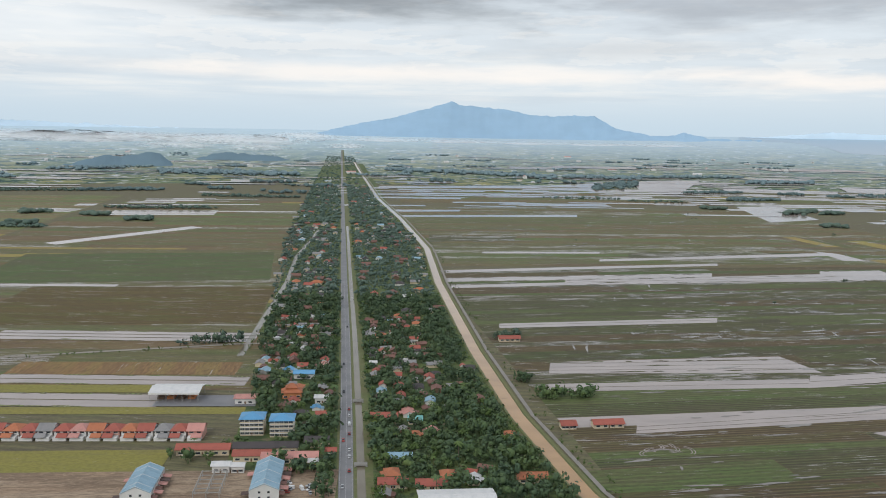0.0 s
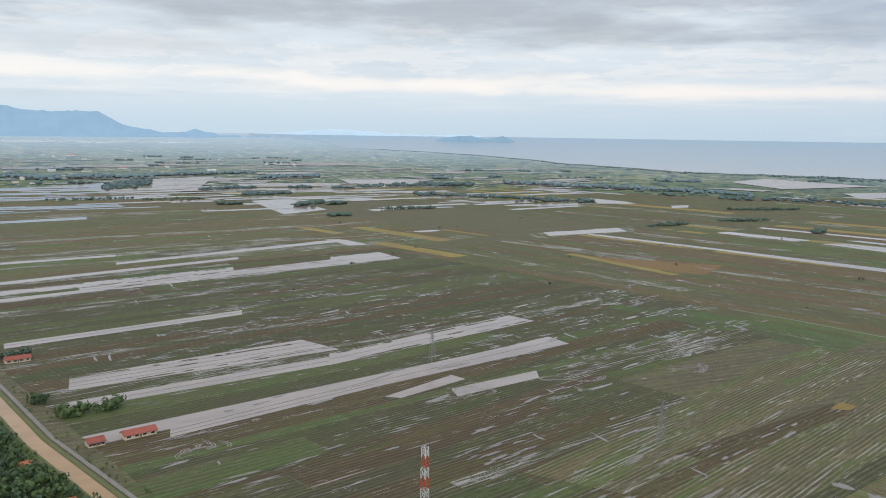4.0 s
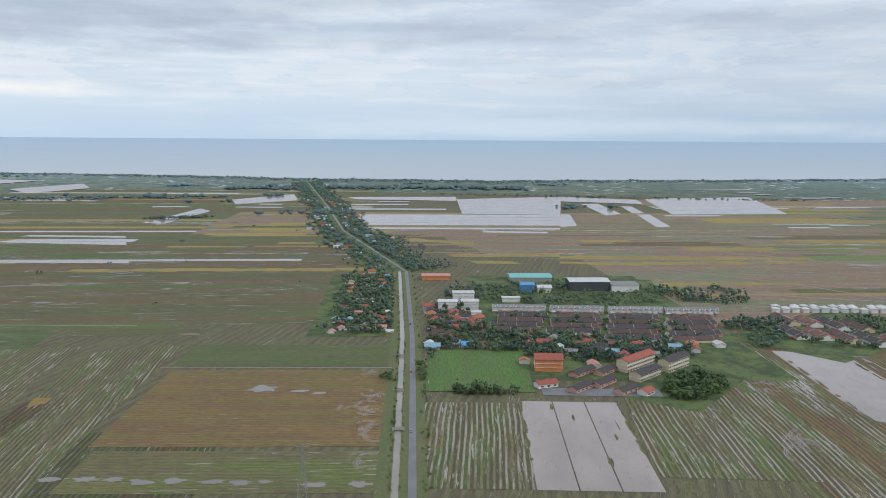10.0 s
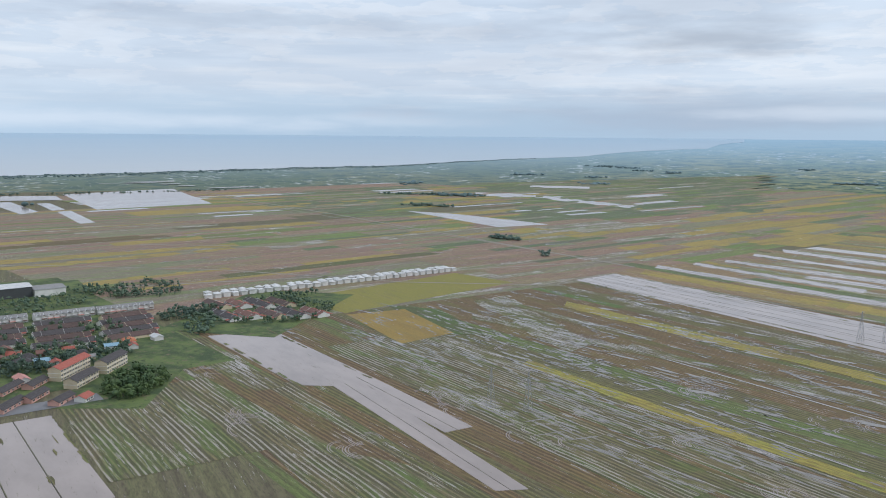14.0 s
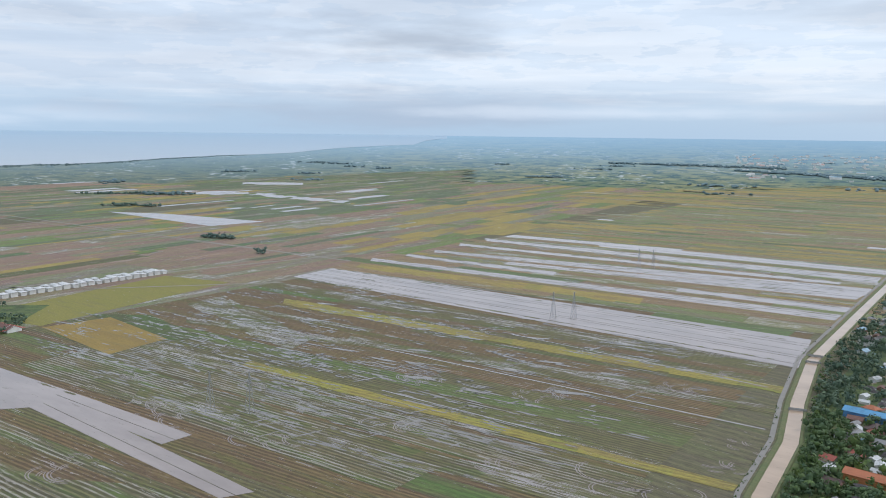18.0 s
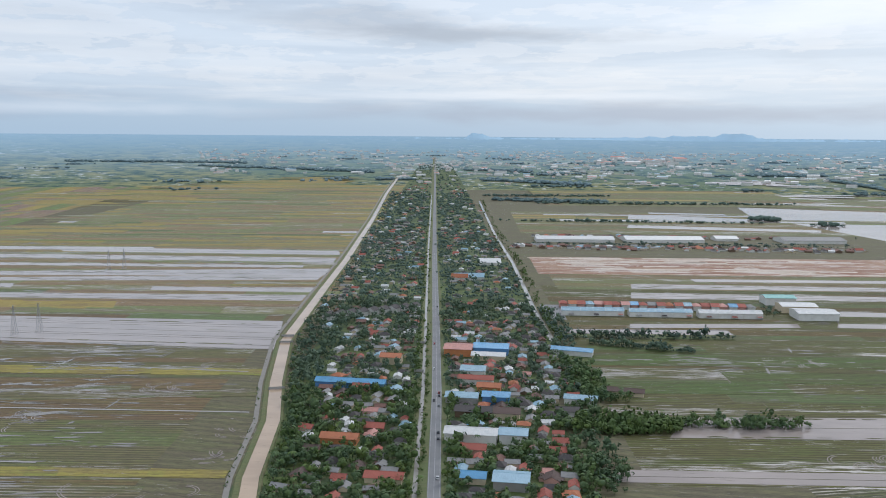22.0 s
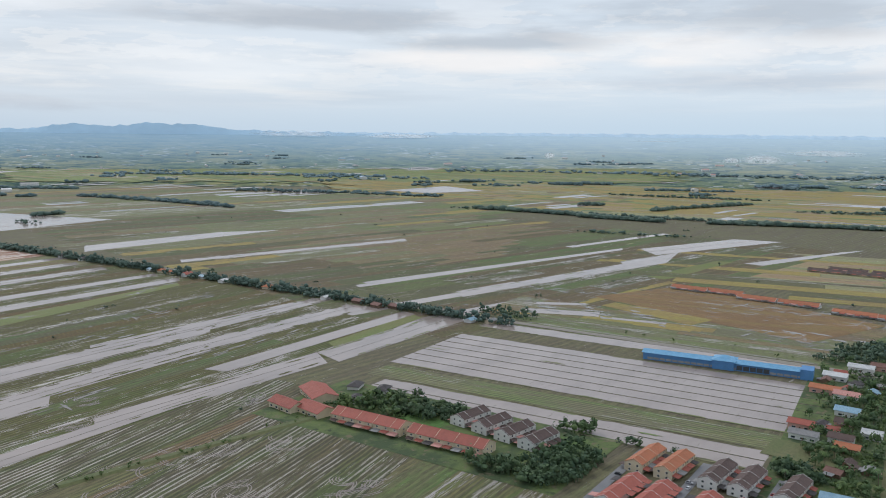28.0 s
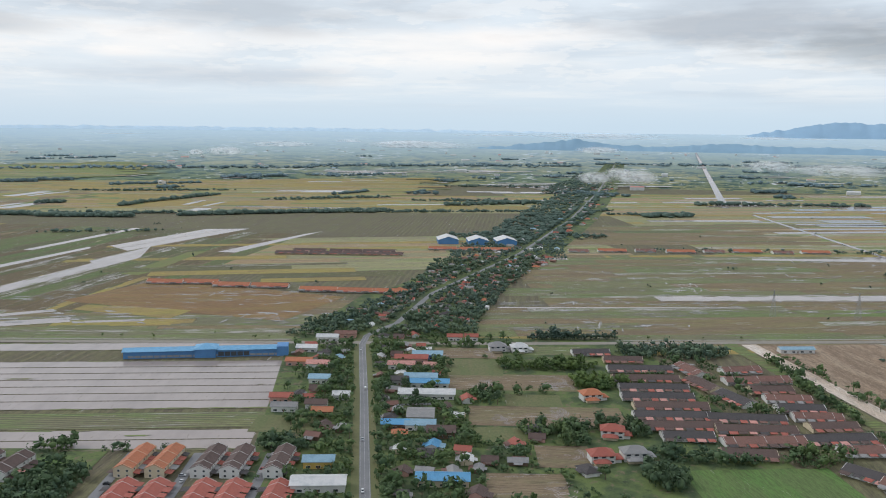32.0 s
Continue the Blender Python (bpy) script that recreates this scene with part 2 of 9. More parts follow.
def paddy(name, dry, wet, green, turn=0.0, puddle=0.5, rows=0.5, pool=(0.37, 0.335, 0.325), period=5.0, gain=1.0, furrow=1.0):
    """Rice stubble on mud: long patches, straight drills left by the harvester, and standing water that lies along them."""
    dry, wet, green = shade_of(dry, gain), shade_of(wet, gain), shade_of(green, gain)

    def build(t):
        co = plan_of(t)
        along = stretch(t, co, (1.0, 1.0, 1.0), -turn)
        island = t.nodes.new("ShaderNodeNewGeometry").outputs["Random Per Island"]
        patch = noise_tex(t, stretch(t, along, (0.007, 0.045, 1)), 1.0, 6.0, 0.66)
        grain = noise_tex(t, stretch(t, along, (0.10, 0.60, 1)), 1.0, 6.0, 0.75)
        tuft = noise_tex(t, stretch(t, along, (0.26, 0.85, 1)), 1.0, 5.0, 0.78)
        c = mix(t, ramp(t, math_node(t, "ADD", patch, math_node(t, "MULTIPLY", math_node(t, "SUBTRACT", island, 0.5), 0.22)), 0.43, 0.58), dry, green)
        c = mix(t, ramp(t, noise_tex(t, stretch(t, along, (0.005, 0.03, 1)), 1.7, 5.0, 0.64), 0.44, 0.58), c, wet)
        fl = math_node(t, "FRACT", math_node(t, "MULTIPLY", island, 7.31))
        c = mix(t, math_node(t, "MULTIPLY", fl, 0.45), c, shade_of(dry, 1.22))
        c = mix(t, math_node(t, "MULTIPLY", ramp(t, grain, 0.42, 0.62), 0.62), c, shade_of(wet, 0.46))
        c = mix(t, math_node(t, "MULTIPLY", ramp(t, tuft, 0.53, 0.65), 0.62), c, shade_of(green, 1.35))
        # drills: straight furrows, a little wavy, some of them filled
        sep = t.nodes.new("ShaderNodeSeparateXYZ")
        wob = noise_tex(t, stretch(t, along, (0.010, 0.02, 1)), 1.0, 2.0)
        link(t, along, sep.inputs[0])
        v = math_node(t, "ADD", sep.outputs[1], math_node(t, "MULTIPLY", wob, 5.0))
        wave = math_node(t, "SINE", math_node(t, "MULTIPLY", v, 2 * math.pi / period))
        patchy = ramp(t, noise_tex(t, stretch(t, along, (0.012, 0.06, 1)), 1.0, 4.0, 0.6), 0.34, 0.56)
        c = mix(t, math_node(t, "MULTIPLY", math_node(t, "MULTIPLY", ramp(t, wave, 0.25, -0.55), patchy), 0.50 * furrow), c, shade_of(wet, 0.40))
        c = mix(t, math_node(t, "MULTIPLY", math_node(t, "MULTIPLY", ramp(t, wave, 0.45, 0.90), patchy), 0.31 * furrow), c, shade_of(dry, 1.6))
        line = ramp(t, wave, 0.25, 0.65)
        region = ramp(t, noise_tex(t, stretch(t, along, (0.006, 0.05, 1)), 1.6, 6.0, 0.68), 0.64 - 0.20 * rows, 0.72 - 0.19 * rows)
        water = math_node(t, "MULTIPLY", math_node(t, "MULTIPLY", line, region), ramp(t, grain, 0.34, 0.50), None, True)
        spot = ramp(t, noise_tex(t, stretch(t, along, (0.024, 0.32, 1)), 1.0, 6.0, 0.72), 0.70 - 0.13 * puddle, 0.715 - 0.13 * puddle)
        big = ramp(t, noise_tex(t, stretch(t, along, (0.005, 0.018, 1)), 2.1, 5.0, 0.6), 0.44, 0.56)
        dash = ramp(t, noise_tex(t, stretch(t, along, (0.045, 0.95, 1)), 1.0, 5.0, 0.65), 0.69 - 0.10 * puddle, 0.715 - 0.10 * puddle)
        spot = math_node(t, "MAXIMUM", spot, math_node(t, "MULTIPLY", dash, 0.85))
        water = math_node(t, "MAXIMUM", math_node(t, "MULTIPLY", water, 0.72), math_node(t, "MULTIPLY", math_node(t, "MULTIPLY", spot, big), 0.85))
        c = mix(t, water, c, pool)
        r = math_node(t, "SUBTRACT", 0.9, math_node(t, "MULTIPLY", water, 0.70))
        return c, r, grain
    return surface(name, build, 0.9, 0.0, 0.2)


def flood(name, mud=(0.372, 0.312, 0.282), turn=0.0, far_sheen=None):
    """Standing muddy water that mirrors the sky."""
    def build(t):
        co = plan_of(t)
        n = noise_tex(t, stretch(t, co, (0.012, 0.03, 1), -turn), 1.0, 5.0, 0.6)
        f = noise_tex(t, stretch(t, co, (0.25, 0.25, 1)), 1.0, 3.0)
        c = mix(t, ramp(t, n, 0.35, 0.7), mud, shade_of(mud, 0.80))
        # Northwards the sky's sheen on the canal is painted in as paler colour.
        if far_sheen:
            sep = t.nodes.new("ShaderNodeSeparateXYZ")
            link(t, co, sep.inputs[0])
            c = mix(t, ramp(t, sep.outputs[1], 600.0, 1500.0), c, far_sheen)
        stalks = ramp(t, noise_tex(t, stretch(t, co, (0.05, 0.35, 1), -turn), 1.0, 6.0, 0.72), 0.60, 0.66)
        c = mix(t, math_node(t, "MULTIPLY", stalks, 0.45), c, (0.17, 0.145, 0.085))
        r = math_node(t, "ADD", 0.10, math_node(t, "MULTIPLY", n, 0.07))
        return c, r, f
    m = surface(name, build, 0.15, 0.0, 0.012)
    m.node_tree.nodes["Principled BSDF"].inputs["IOR"].default_value = 1.33
    return m


def crop(name, a, b, turn=0.0):
    """Standing rice, green to ripe."""
    def build(t):
        co = plan_of(t)
        n = noise_tex(t, stretch(t, co, (0.012, 0.05, 1), -turn), 1.0, 5.0, 0.6)
        f = noise_tex(t, stretch(t, co, (0.3, 0.5, 1), -turn), 1.0, 4.0, 0.6)
        island = t.nodes.new("ShaderNodeNewGeometry").outputs["Random Per Island"]
        c = mix(t, ramp(t, n, 0.35, 0.68), a, b)
        worn = ramp(t, noise_tex(t, stretch(t, co, (0.02, 0.16, 1), -turn), 1.0, 5.0, 0.65), 0.50, 0.66)
        c = mix(t, math_node(t, "MULTIPLY", worn, 0.45), c, (0.17, 0.145, 0.07))
        c = mix(t, math_node(t, "MULTIPLY", ramp(t, f, 0.38, 0.66), 0.55), c, shade_of(a, 0.55))
        c = mix(t, math_node(t, "MULTIPLY", island, 0.45), c, (0.19, 0.17, 0.075))
        fleck = ramp(t, noise_tex(t, stretch(t, co, (0.05, 0.6, 1), -turn), 1.0, 6.0, 0.7), 0.645, 0.67)
        c = mix(t, math_node(t, "MULTIPLY", fleck, 0.6), c, (0.42, 0.40, 0.37))
        return c, None, f
    return surface(name, build, 0.85, 0.0, 0.3)


STUBBLE, MUD, GREENISH = (0.176, 0.170, 0.066), (0.148, 0.130, 0.072), (0.116, 0.172, 0.042)
RUST_DRY, RUST_MUD, RUST_GREEN = (0.212, 0.150, 0.068), (0.168, 0.118, 0.066), (0.158, 0.162, 0.050)
# bearing of the strips and how light the fields are; far quarters paler, as painted haze
QUARTER = {33: (3, 1.10), 55: (4, 1.38), 81: (-80, 1.42), 89: (-86, 1.85), -13: (-12, 1.20), 10: (9, 0.88), 5: (4, 0.89), -80: (-80, 0.80), -12: (-12, 0.78), 9: (9, 0.56), 3: (3, 0.64), 88: (-86, 1.20), 7: (6, 0.86)}
# tints by quarter: far fields greyed and blued as painted haze, the south-west warmer
SOIL_HAZE = {5: (1.0, 0.94, 0.95), 81: (1.03, 0.95, 1.40), 89: (1.0, 0.97, 1.15), 3: (1.0, 0.97, 0.64), -12: (0.90, 0.92, 0.92), -13: (0.95, 0.97, 1.1), 88: (0.94, 0.97, 1.08), 55: (1.0, 0.97, 1.1)}


def soil(k, *colours):
    return [tuple(u * v for u, v in zip(c, SOIL_HAZE.get(k, (1, 1, 1)))) for c in colours]


olive = {k: paddy(f"olive_stubble_{k}", *soil(k, STUBBLE, MUD, GREENISH), a, 0.66, 0.32, gain=g, period=3.9) for k, (a, g) in QUARTER.items()}
brown = {k: paddy(f"brown_stubble_{k}", *soil(k, RUST_DRY, RUST_MUD, RUST_GREEN), a, 0.66, 0.30, gain=g, period=3.9) for k, (a, g) in QUARTER.items()}
soaked = {k: paddy(f"soaked_stubble_{k}", *soil(k, STUBBLE, MUD, GREENISH), a, 1.35, 0.62, (0.37, 0.325, 0.315), gain=g, period=3.9) for k, (a, g) in QUARTER.items()}
fresh = {k: paddy(f"young_rice_{k}", (0.150, 0.182, 0.056), (0.140, 0.130, 0.062), (0.102, 0.178, 0.042), a, 0.5, 0.2, gain=0.35 + 0.65 * g, furrow=0.6) for k, (a, g) in QUARTER.items()}
ripe = {k: paddy(f"ripe_rice_{k}", (0.375, 0.280, 0.074), (0.260, 0.190, 0.082), (0.290, 0.264, 0.064), a, 0.42, 0.12, furrow=0.45) for k, (a, g) in QUARTER.items()}
turning_rice = paddy("turning_rice", (0.330, 0.270, 0.058), (0.240, 0.180, 0.072), (0.240, 0.255, 0.052), 5, 0.42, 0.12, furrow=0.45)
ochre = crop("ripe_rice_ochre", (0.36, 0.23, 0.045), (0.28, 0.17, 0.04), 5)
fallow = {k: paddy(f"fallow_green_{k}", *soil(k, (0.112, 0.150, 0.048), (0.105, 0.112, 0.052), (0.090, 0.165, 0.040)), a, 0.6, 0.3, gain=0.5 + 0.5 * g, furrow=0.6, period=3.9) for k, (a, g) in QUARTER.items()}
lime_rice = crop("lime_rice", (0.255, 0.235, 0.034), (0.285, 0.245, 0.042), -80)
lawn = paddy("lawn", (0.115, 0.192, 0.046), (0.108, 0.156, 0.046), (0.086, 0.186, 0.036), 5, 0.35, 0.0, furrow=0.0)
water_field = flood("flooded_paddy_water")
muddy_water = flood("canal_water", (0.47, 0.285, 0.135), far_sheen=(0.50, 0.41, 0.33))
pale_water = flood("pale_canal_water", (0.53, 0.39, 0.275))
clear_drain = flood("roadside_drain_water", (0.38, 0.35, 0.32))
pale_drain = flood("pale_drain_water", (0.33, 0.30, 0.25))
puddle_water = flood("puddle_water", (0.25, 0.225, 0.195))
drain_water = flood("drain_water", (0.19, 0.165, 0.12))
lined = {k: paddy(f"harvest_rows_{k}", (0.200, 0.160, 0.080), MUD, GREENISH, a, 0.85, w, (0.33, 0.29, 0.245), period=p, gain=g, furrow=1.1) for k, a, w, p, g in ((5, 3, 0.92, 3.9, 0.90), (12, 13, 0.55, 3.4, 0.90), (80, 80, 1.0, 4.0, 1.0), (20, 12, 0.85, 3.8, 0.66))}
cross_brown = paddy("brown_stubble_north_south", (0.240, 0.150, 0.056), (0.185, 0.116, 0.056), (0.175, 0.155, 0.046), 97, 0.45, 0.1, furrow=0.3)
cross_olive = paddy("olive_stubble_north_south", (0.180, 0.160, 0.060), (0.150, 0.122, 0.064), (0.125, 0.172, 0.040), 97, 0.7, 0.2, furrow=0.35)
cross_green = paddy("green_fallow_north_south", (0.125, 0.145, 0.050), (0.110, 0.120, 0.048), (0.095, 0.135, 0.036), 97, 0.2, 0.0, furrow=0.2)
mud_lot = paddy("mud_lot", (0.235, 0.172, 0.105), (0.190, 0.135, 0.085), (0.185, 0.165, 0.080), -86, 0.75, 0.0, furrow=0.12)
clay_field = paddy("clay_stubble", (0.265, 0.155, 0.062), (0.215, 0.125, 0.058), (0.240, 0.172, 0.060), -86, 0.55, 0.1, furrow=0.25, period=3.9)
green_rice = crop("green_rice", (0.150, 0.205, 0.045), (0.185, 0.200, 0.060), 3)
bare_earth = paddy("bare_earth", (0.33, 0.16, 0.095), (0.42, 0.27, 0.18), (0.26, 0.115, 0.07), 5, 1.0, 0.7, (0.76, 0.71, 0.66), 14.0, furrow=0.25)
white_sand = paddy("white_sand", (0.66, 0.57, 0.49), (0.56, 0.44, 0.34), (0.70, 0.63, 0.56), 5, 0.5, 0.0, (0.7, 0.68, 0.66), furrow=0.1)
sand_lot = paddy("sand_lot", (0.31, 0.215, 0.140), (0.21, 0.145, 0.095), (0.37, 0.28, 0.195), 5, 0.3, 0.0, (0.52, 0.45, 0.38), furrow=0.1)


def asphalt_build(t):
    co = plan_of(t)
    n = noise_tex(t, stretch(t, co, (0.05, 0.05, 1)), 1.0, 5.0)
    f = noise_tex(t, stretch(t, co, (1.2, 1.2, 1)), 1.0, 3.0)
    c = mix(t, ramp(t, n, 0.35, 0.7), (0.175, 0.175, 0.185), (0.235, 0.23, 0.235))
    return mix(t, math_node(t, "MULTIPLY", f, 0.4), c, (0.11, 0.11, 0.115)), None, f


asphalt = surface("asphalt", asphalt_build, 0.6, 0.0, 0.1)
road_paint = plain("road_paint", (0.50, 0.50, 0.49), 0.6)
verge = crop("verge_grass", (0.095, 0.140, 0.042), (0.145, 0.145, 0.062), 90)


def scrub_build(t):
    co = plan_of(t)
    a = noise_tex(t, stretch(t, co, (0.035, 0.035, 1)), 1.0, 5.0, 0.65)
    b = noise_tex(t, stretch(t, co, (0.12, 0.12, 1)), 1.0, 5.0, 0.7)
    f = noise_tex(t, stretch(t, co, (0.7, 0.7, 1)), 1.0, 4.0, 0.7)
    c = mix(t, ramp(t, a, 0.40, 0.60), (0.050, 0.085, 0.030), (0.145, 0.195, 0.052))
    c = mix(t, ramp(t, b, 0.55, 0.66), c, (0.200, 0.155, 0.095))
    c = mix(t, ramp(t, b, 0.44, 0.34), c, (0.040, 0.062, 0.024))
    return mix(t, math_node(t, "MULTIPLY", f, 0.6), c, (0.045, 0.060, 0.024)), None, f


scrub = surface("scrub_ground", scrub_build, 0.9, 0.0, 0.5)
gravel = plain("laterite_track", (0.30, 0.27, 0.23), 0.9)

ROOF = {
    "red": roofing("red_tile_roof", (0.37, 0.105, 0.075)),
    "orange": roofing("orange_tile_roof", (0.44, 0.155, 0.075)),
    "brown": roofing("brown_tile_roof", (0.105, 0.066, 0.056)),
    "dark": roofing("dark_tile_roof", (0.070, 0.060, 0.060)),
    "blue": roofing("blue_sheet_roof", (0.11, 0.33, 0.56), 0.45, 2.2),
    "sky": roofing("sky_blue_sheet_roof", (0.17, 0.40, 0.62), 0.45, 2.2),
    "pale_blue": roofing("pale_blue_sheet_roof", (0.25, 0.40, 0.50), 0.45, 2.2),
    "white": roofing("white_sheet_roof", (0.62, 0.61, 0.60), 0.5, 2.2),
    "grey": roofing("grey_cement_roof", (0.27, 0.26, 0.255), 0.7, 2.2),
    "rust": roofing("rusty_sheet_roof", (0.20, 0.10, 0.078), 0.75, 2.2),
    "pink": roofing("faded_red_sheet_roof", (0.55, 0.26, 0.22), 0.6, 2.2),
    "teal": roofing("teal_sheet_roof", (0.20, 0.48, 0.45), 0.5, 2.2),
}
WALL = {
    "white": plain("white_plaster", (0.74, 0.73, 0.70), 0.85),
    "cream": plain("cream_plaster", (0.66, 0.56, 0.40), 0.85),
    "yellow": plain("yellow_plaster", (0.68, 0.46, 0.13), 0.85),
    "pink": plain("pink_plaster", (0.62, 0.36, 0.30), 0.85),
    "timber": plain("weathered_timber", (0.18, 0.12, 0.08), 0.85),
    "grey": plain("bare_concrete", (0.36, 0.35, 0.33), 0.9),
    "blue": plain("blue_cladding", (0.10, 0.26, 0.52), 0.6),
    "orange": plain("orange_plaster", (0.60, 0.24, 0.10), 0.85),
    "dark": plain("dark_cladding", (0.07, 0.075, 0.08), 0.7),
}
glass = plain("window_glass", (0.045, 0.055, 0.065), 0.12, 0.0, 1.0, 0.2, 0.1)
timber_door = plain("timber_door", (0.16, 0.09, 0.05), 0.6)
bark = plain("bark", (0.15, 0.115, 0.085), 0.95, 0.0, 4.0, 0.6, 0.4)
steel = plain("galvanised_steel", (0.42, 0.43, 0.44), 0.5, 0.6)
mast_red = plain("mast_red", (0.55, 0.10, 0.05), 0.5)
mast_white = plain("mast_white", (0.75, 0.75, 0.74), 0.5)


def leaves(name, a, b):
    def build(t):
        co = object_of(t)
        n = noise_tex(t, co, 0.35, 4.0)
        f = noise_tex(t, co, 2.6, 3.0)
        geo = t.nodes.new("ShaderNodeNewGeometry").outputs["Random Per Island"]
        c = mix(t, ramp(t, n, 0.35, 0.65), a, b)
        spray = noise_tex(t, co, 1.3, 5.0, 0.75)
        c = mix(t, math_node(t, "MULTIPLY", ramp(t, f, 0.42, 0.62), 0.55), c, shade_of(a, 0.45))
        c = mix(t, math_node(t, "MULTIPLY", ramp(t, spray, 0.50, 0.62), 0.60), c, (b[0] * 1.3, b[1] * 1.3, b[2] * 1.1))
        stand_tone = noise_tex(t, co, 0.055, 3.0, 0.7)
        c = mix(t, math_node(t, "MULTIPLY", ramp(t, stand_tone, 0.50, 0.66), 0.7), c, (b[0] * 1.45, b[1] * 1.30, b[2] * 0.95))
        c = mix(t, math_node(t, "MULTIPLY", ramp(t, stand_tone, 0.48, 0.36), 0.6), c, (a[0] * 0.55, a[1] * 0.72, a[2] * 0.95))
        c = mix(t, math_node(t, "MULTIPLY", geo, 0.40), c, shade_of(b, 1.25))
        return mix(t, math_node(t, "MULTIPLY", random_of(t), 0.35), c, shade_of(a, 0.6)), None, spray
    return surface(name, build, 0.85, 0.0, 0.4)


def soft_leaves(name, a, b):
    """Woods far off, whose leaves run together into one soft tone, with distance haze painted in."""
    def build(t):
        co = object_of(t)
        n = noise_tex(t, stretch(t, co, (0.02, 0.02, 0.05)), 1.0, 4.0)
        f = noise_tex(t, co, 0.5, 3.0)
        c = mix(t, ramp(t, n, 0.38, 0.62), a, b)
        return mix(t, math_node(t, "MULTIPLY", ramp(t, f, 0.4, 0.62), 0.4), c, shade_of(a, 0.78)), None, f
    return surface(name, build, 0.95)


# Leaf colours paled and blued by distance: the haze is painted in.
HAZE_LEAF = soft_leaves("leaves_hazed", (0.090, 0.138, 0.112), (0.118, 0.168, 0.130))
MID_HAZE_LEAF = [leaves("broad_leaves_hazed", (0.076, 0.122, 0.084), (0.108, 0.158, 0.094)), leaves("dark_leaves_hazed", (0.070, 0.112, 0.086), (0.096, 0.144, 0.096))]
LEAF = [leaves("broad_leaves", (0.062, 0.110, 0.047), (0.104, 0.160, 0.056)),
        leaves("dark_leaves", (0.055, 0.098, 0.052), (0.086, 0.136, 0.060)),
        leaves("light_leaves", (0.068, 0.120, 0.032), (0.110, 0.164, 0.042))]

# ---- ground, distance, sea ----


open_land = paddy("open_rice_plain", (0.165, 0.152, 0.074), (0.140, 0.114, 0.074), (0.138, 0.160, 0.060), -6, 0.5, 0.1, period=9.0, gain=0.9, furrow=0.5)


def rim_of(t):
    n = t.nodes.new("ShaderNodeAttribute")
    n.attribute_name = "rim"
    return n.outputs["Vector"]


def backdrop_build(t):
    """The far plain under the hills: bands of fields, woods and flooded parcels, with blue distance haze painted in."""
    co = rim_of(t)
    xyz = t.nodes.new("ShaderNodeSeparateXYZ")
    link(t, co, xyz.inputs[0])
    drop = xyz.outputs[1]
    field = noise_tex(t, stretch(t, co, (0.5, 8.0, 1)), 1.0, 5.0, 0.65)
    tint = noise_tex(t, stretch(t, co, (0.12, 1.2, 1)), 1.0, 3.0)
    c = mix(t, ramp(t, field, 0.44, 0.56), (0.175, 0.205, 0.125), (0.300, 0.290, 0.150))
    c = mix(t, ramp(t, tint, 0.42, 0.6), c, (0.170, 0.215, 0.130))
    wood = ramp(t, noise_tex(t, stretch(t, co, (0.9, 10.0, 1)), 1.0, 6.0, 0.7), 0.51, 0.56)
    c = mix(t, math_node(t, "MULTIPLY", wood, 0.95), c, (0.062, 0.105, 0.095))
    shore = math_node(t, "MULTIPLY", ramp(t, xyz.outputs[2], 0.045, 0.065), ramp(t, xyz.outputs[2], 0.150, 0.125))
    c = mix(t, math_node(t, "MULTIPLY", shore, 0.62), c, (0.150, 0.185, 0.165))
    # Flooded parcels: the sky's shine is painted as pale matte colour.
    wet = math_node(t, "MULTIPLY", ramp(t, noise_tex(t, stretch(t, co, (1.6, 22.0, 1)), 1.0, 4.0, 0.6), 0.585, 0.62), ramp(t, math_node(t, "ADD", noise_tex(t, stretch(t, co, (0.10, 0.5, 1)), 3.0, 3.0), math_node(t, "MULTIPLY", ramp(t, xyz.outputs[0], 130.0, 165.0), 0.14)), 0.50, 0.58))
    c = mix(t, math_node(t, "MULTIPLY", wet, 0.9), c, (0.62, 0.63, 0.64))
    speck = ramp(t, noise_tex(t, stretch(t, co, (7.0, 40.0, 1)), 1.0, 3.0, 0.6), 0.66, 0.69)
    c = mix(t, math_node(t, "MULTIPLY", speck, 0.8), c, (0.66, 0.66, 0.66))
    # Haze painted into the colour towards the horizon, its tint set by heading.
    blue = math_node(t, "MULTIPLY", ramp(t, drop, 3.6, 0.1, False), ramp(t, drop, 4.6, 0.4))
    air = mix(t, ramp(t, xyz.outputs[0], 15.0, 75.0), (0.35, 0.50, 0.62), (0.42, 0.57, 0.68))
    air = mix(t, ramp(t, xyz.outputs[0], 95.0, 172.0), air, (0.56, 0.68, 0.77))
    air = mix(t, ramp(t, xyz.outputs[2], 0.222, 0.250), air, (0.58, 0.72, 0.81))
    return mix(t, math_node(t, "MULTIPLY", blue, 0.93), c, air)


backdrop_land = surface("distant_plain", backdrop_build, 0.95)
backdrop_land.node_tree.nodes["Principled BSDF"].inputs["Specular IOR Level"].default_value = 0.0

RINGS = [0.0, 150.0, 300.0] + [450.0 + 75.0 * i for i in range(27)]
FAR_EDGE = 3200.0
SPOKES = 288


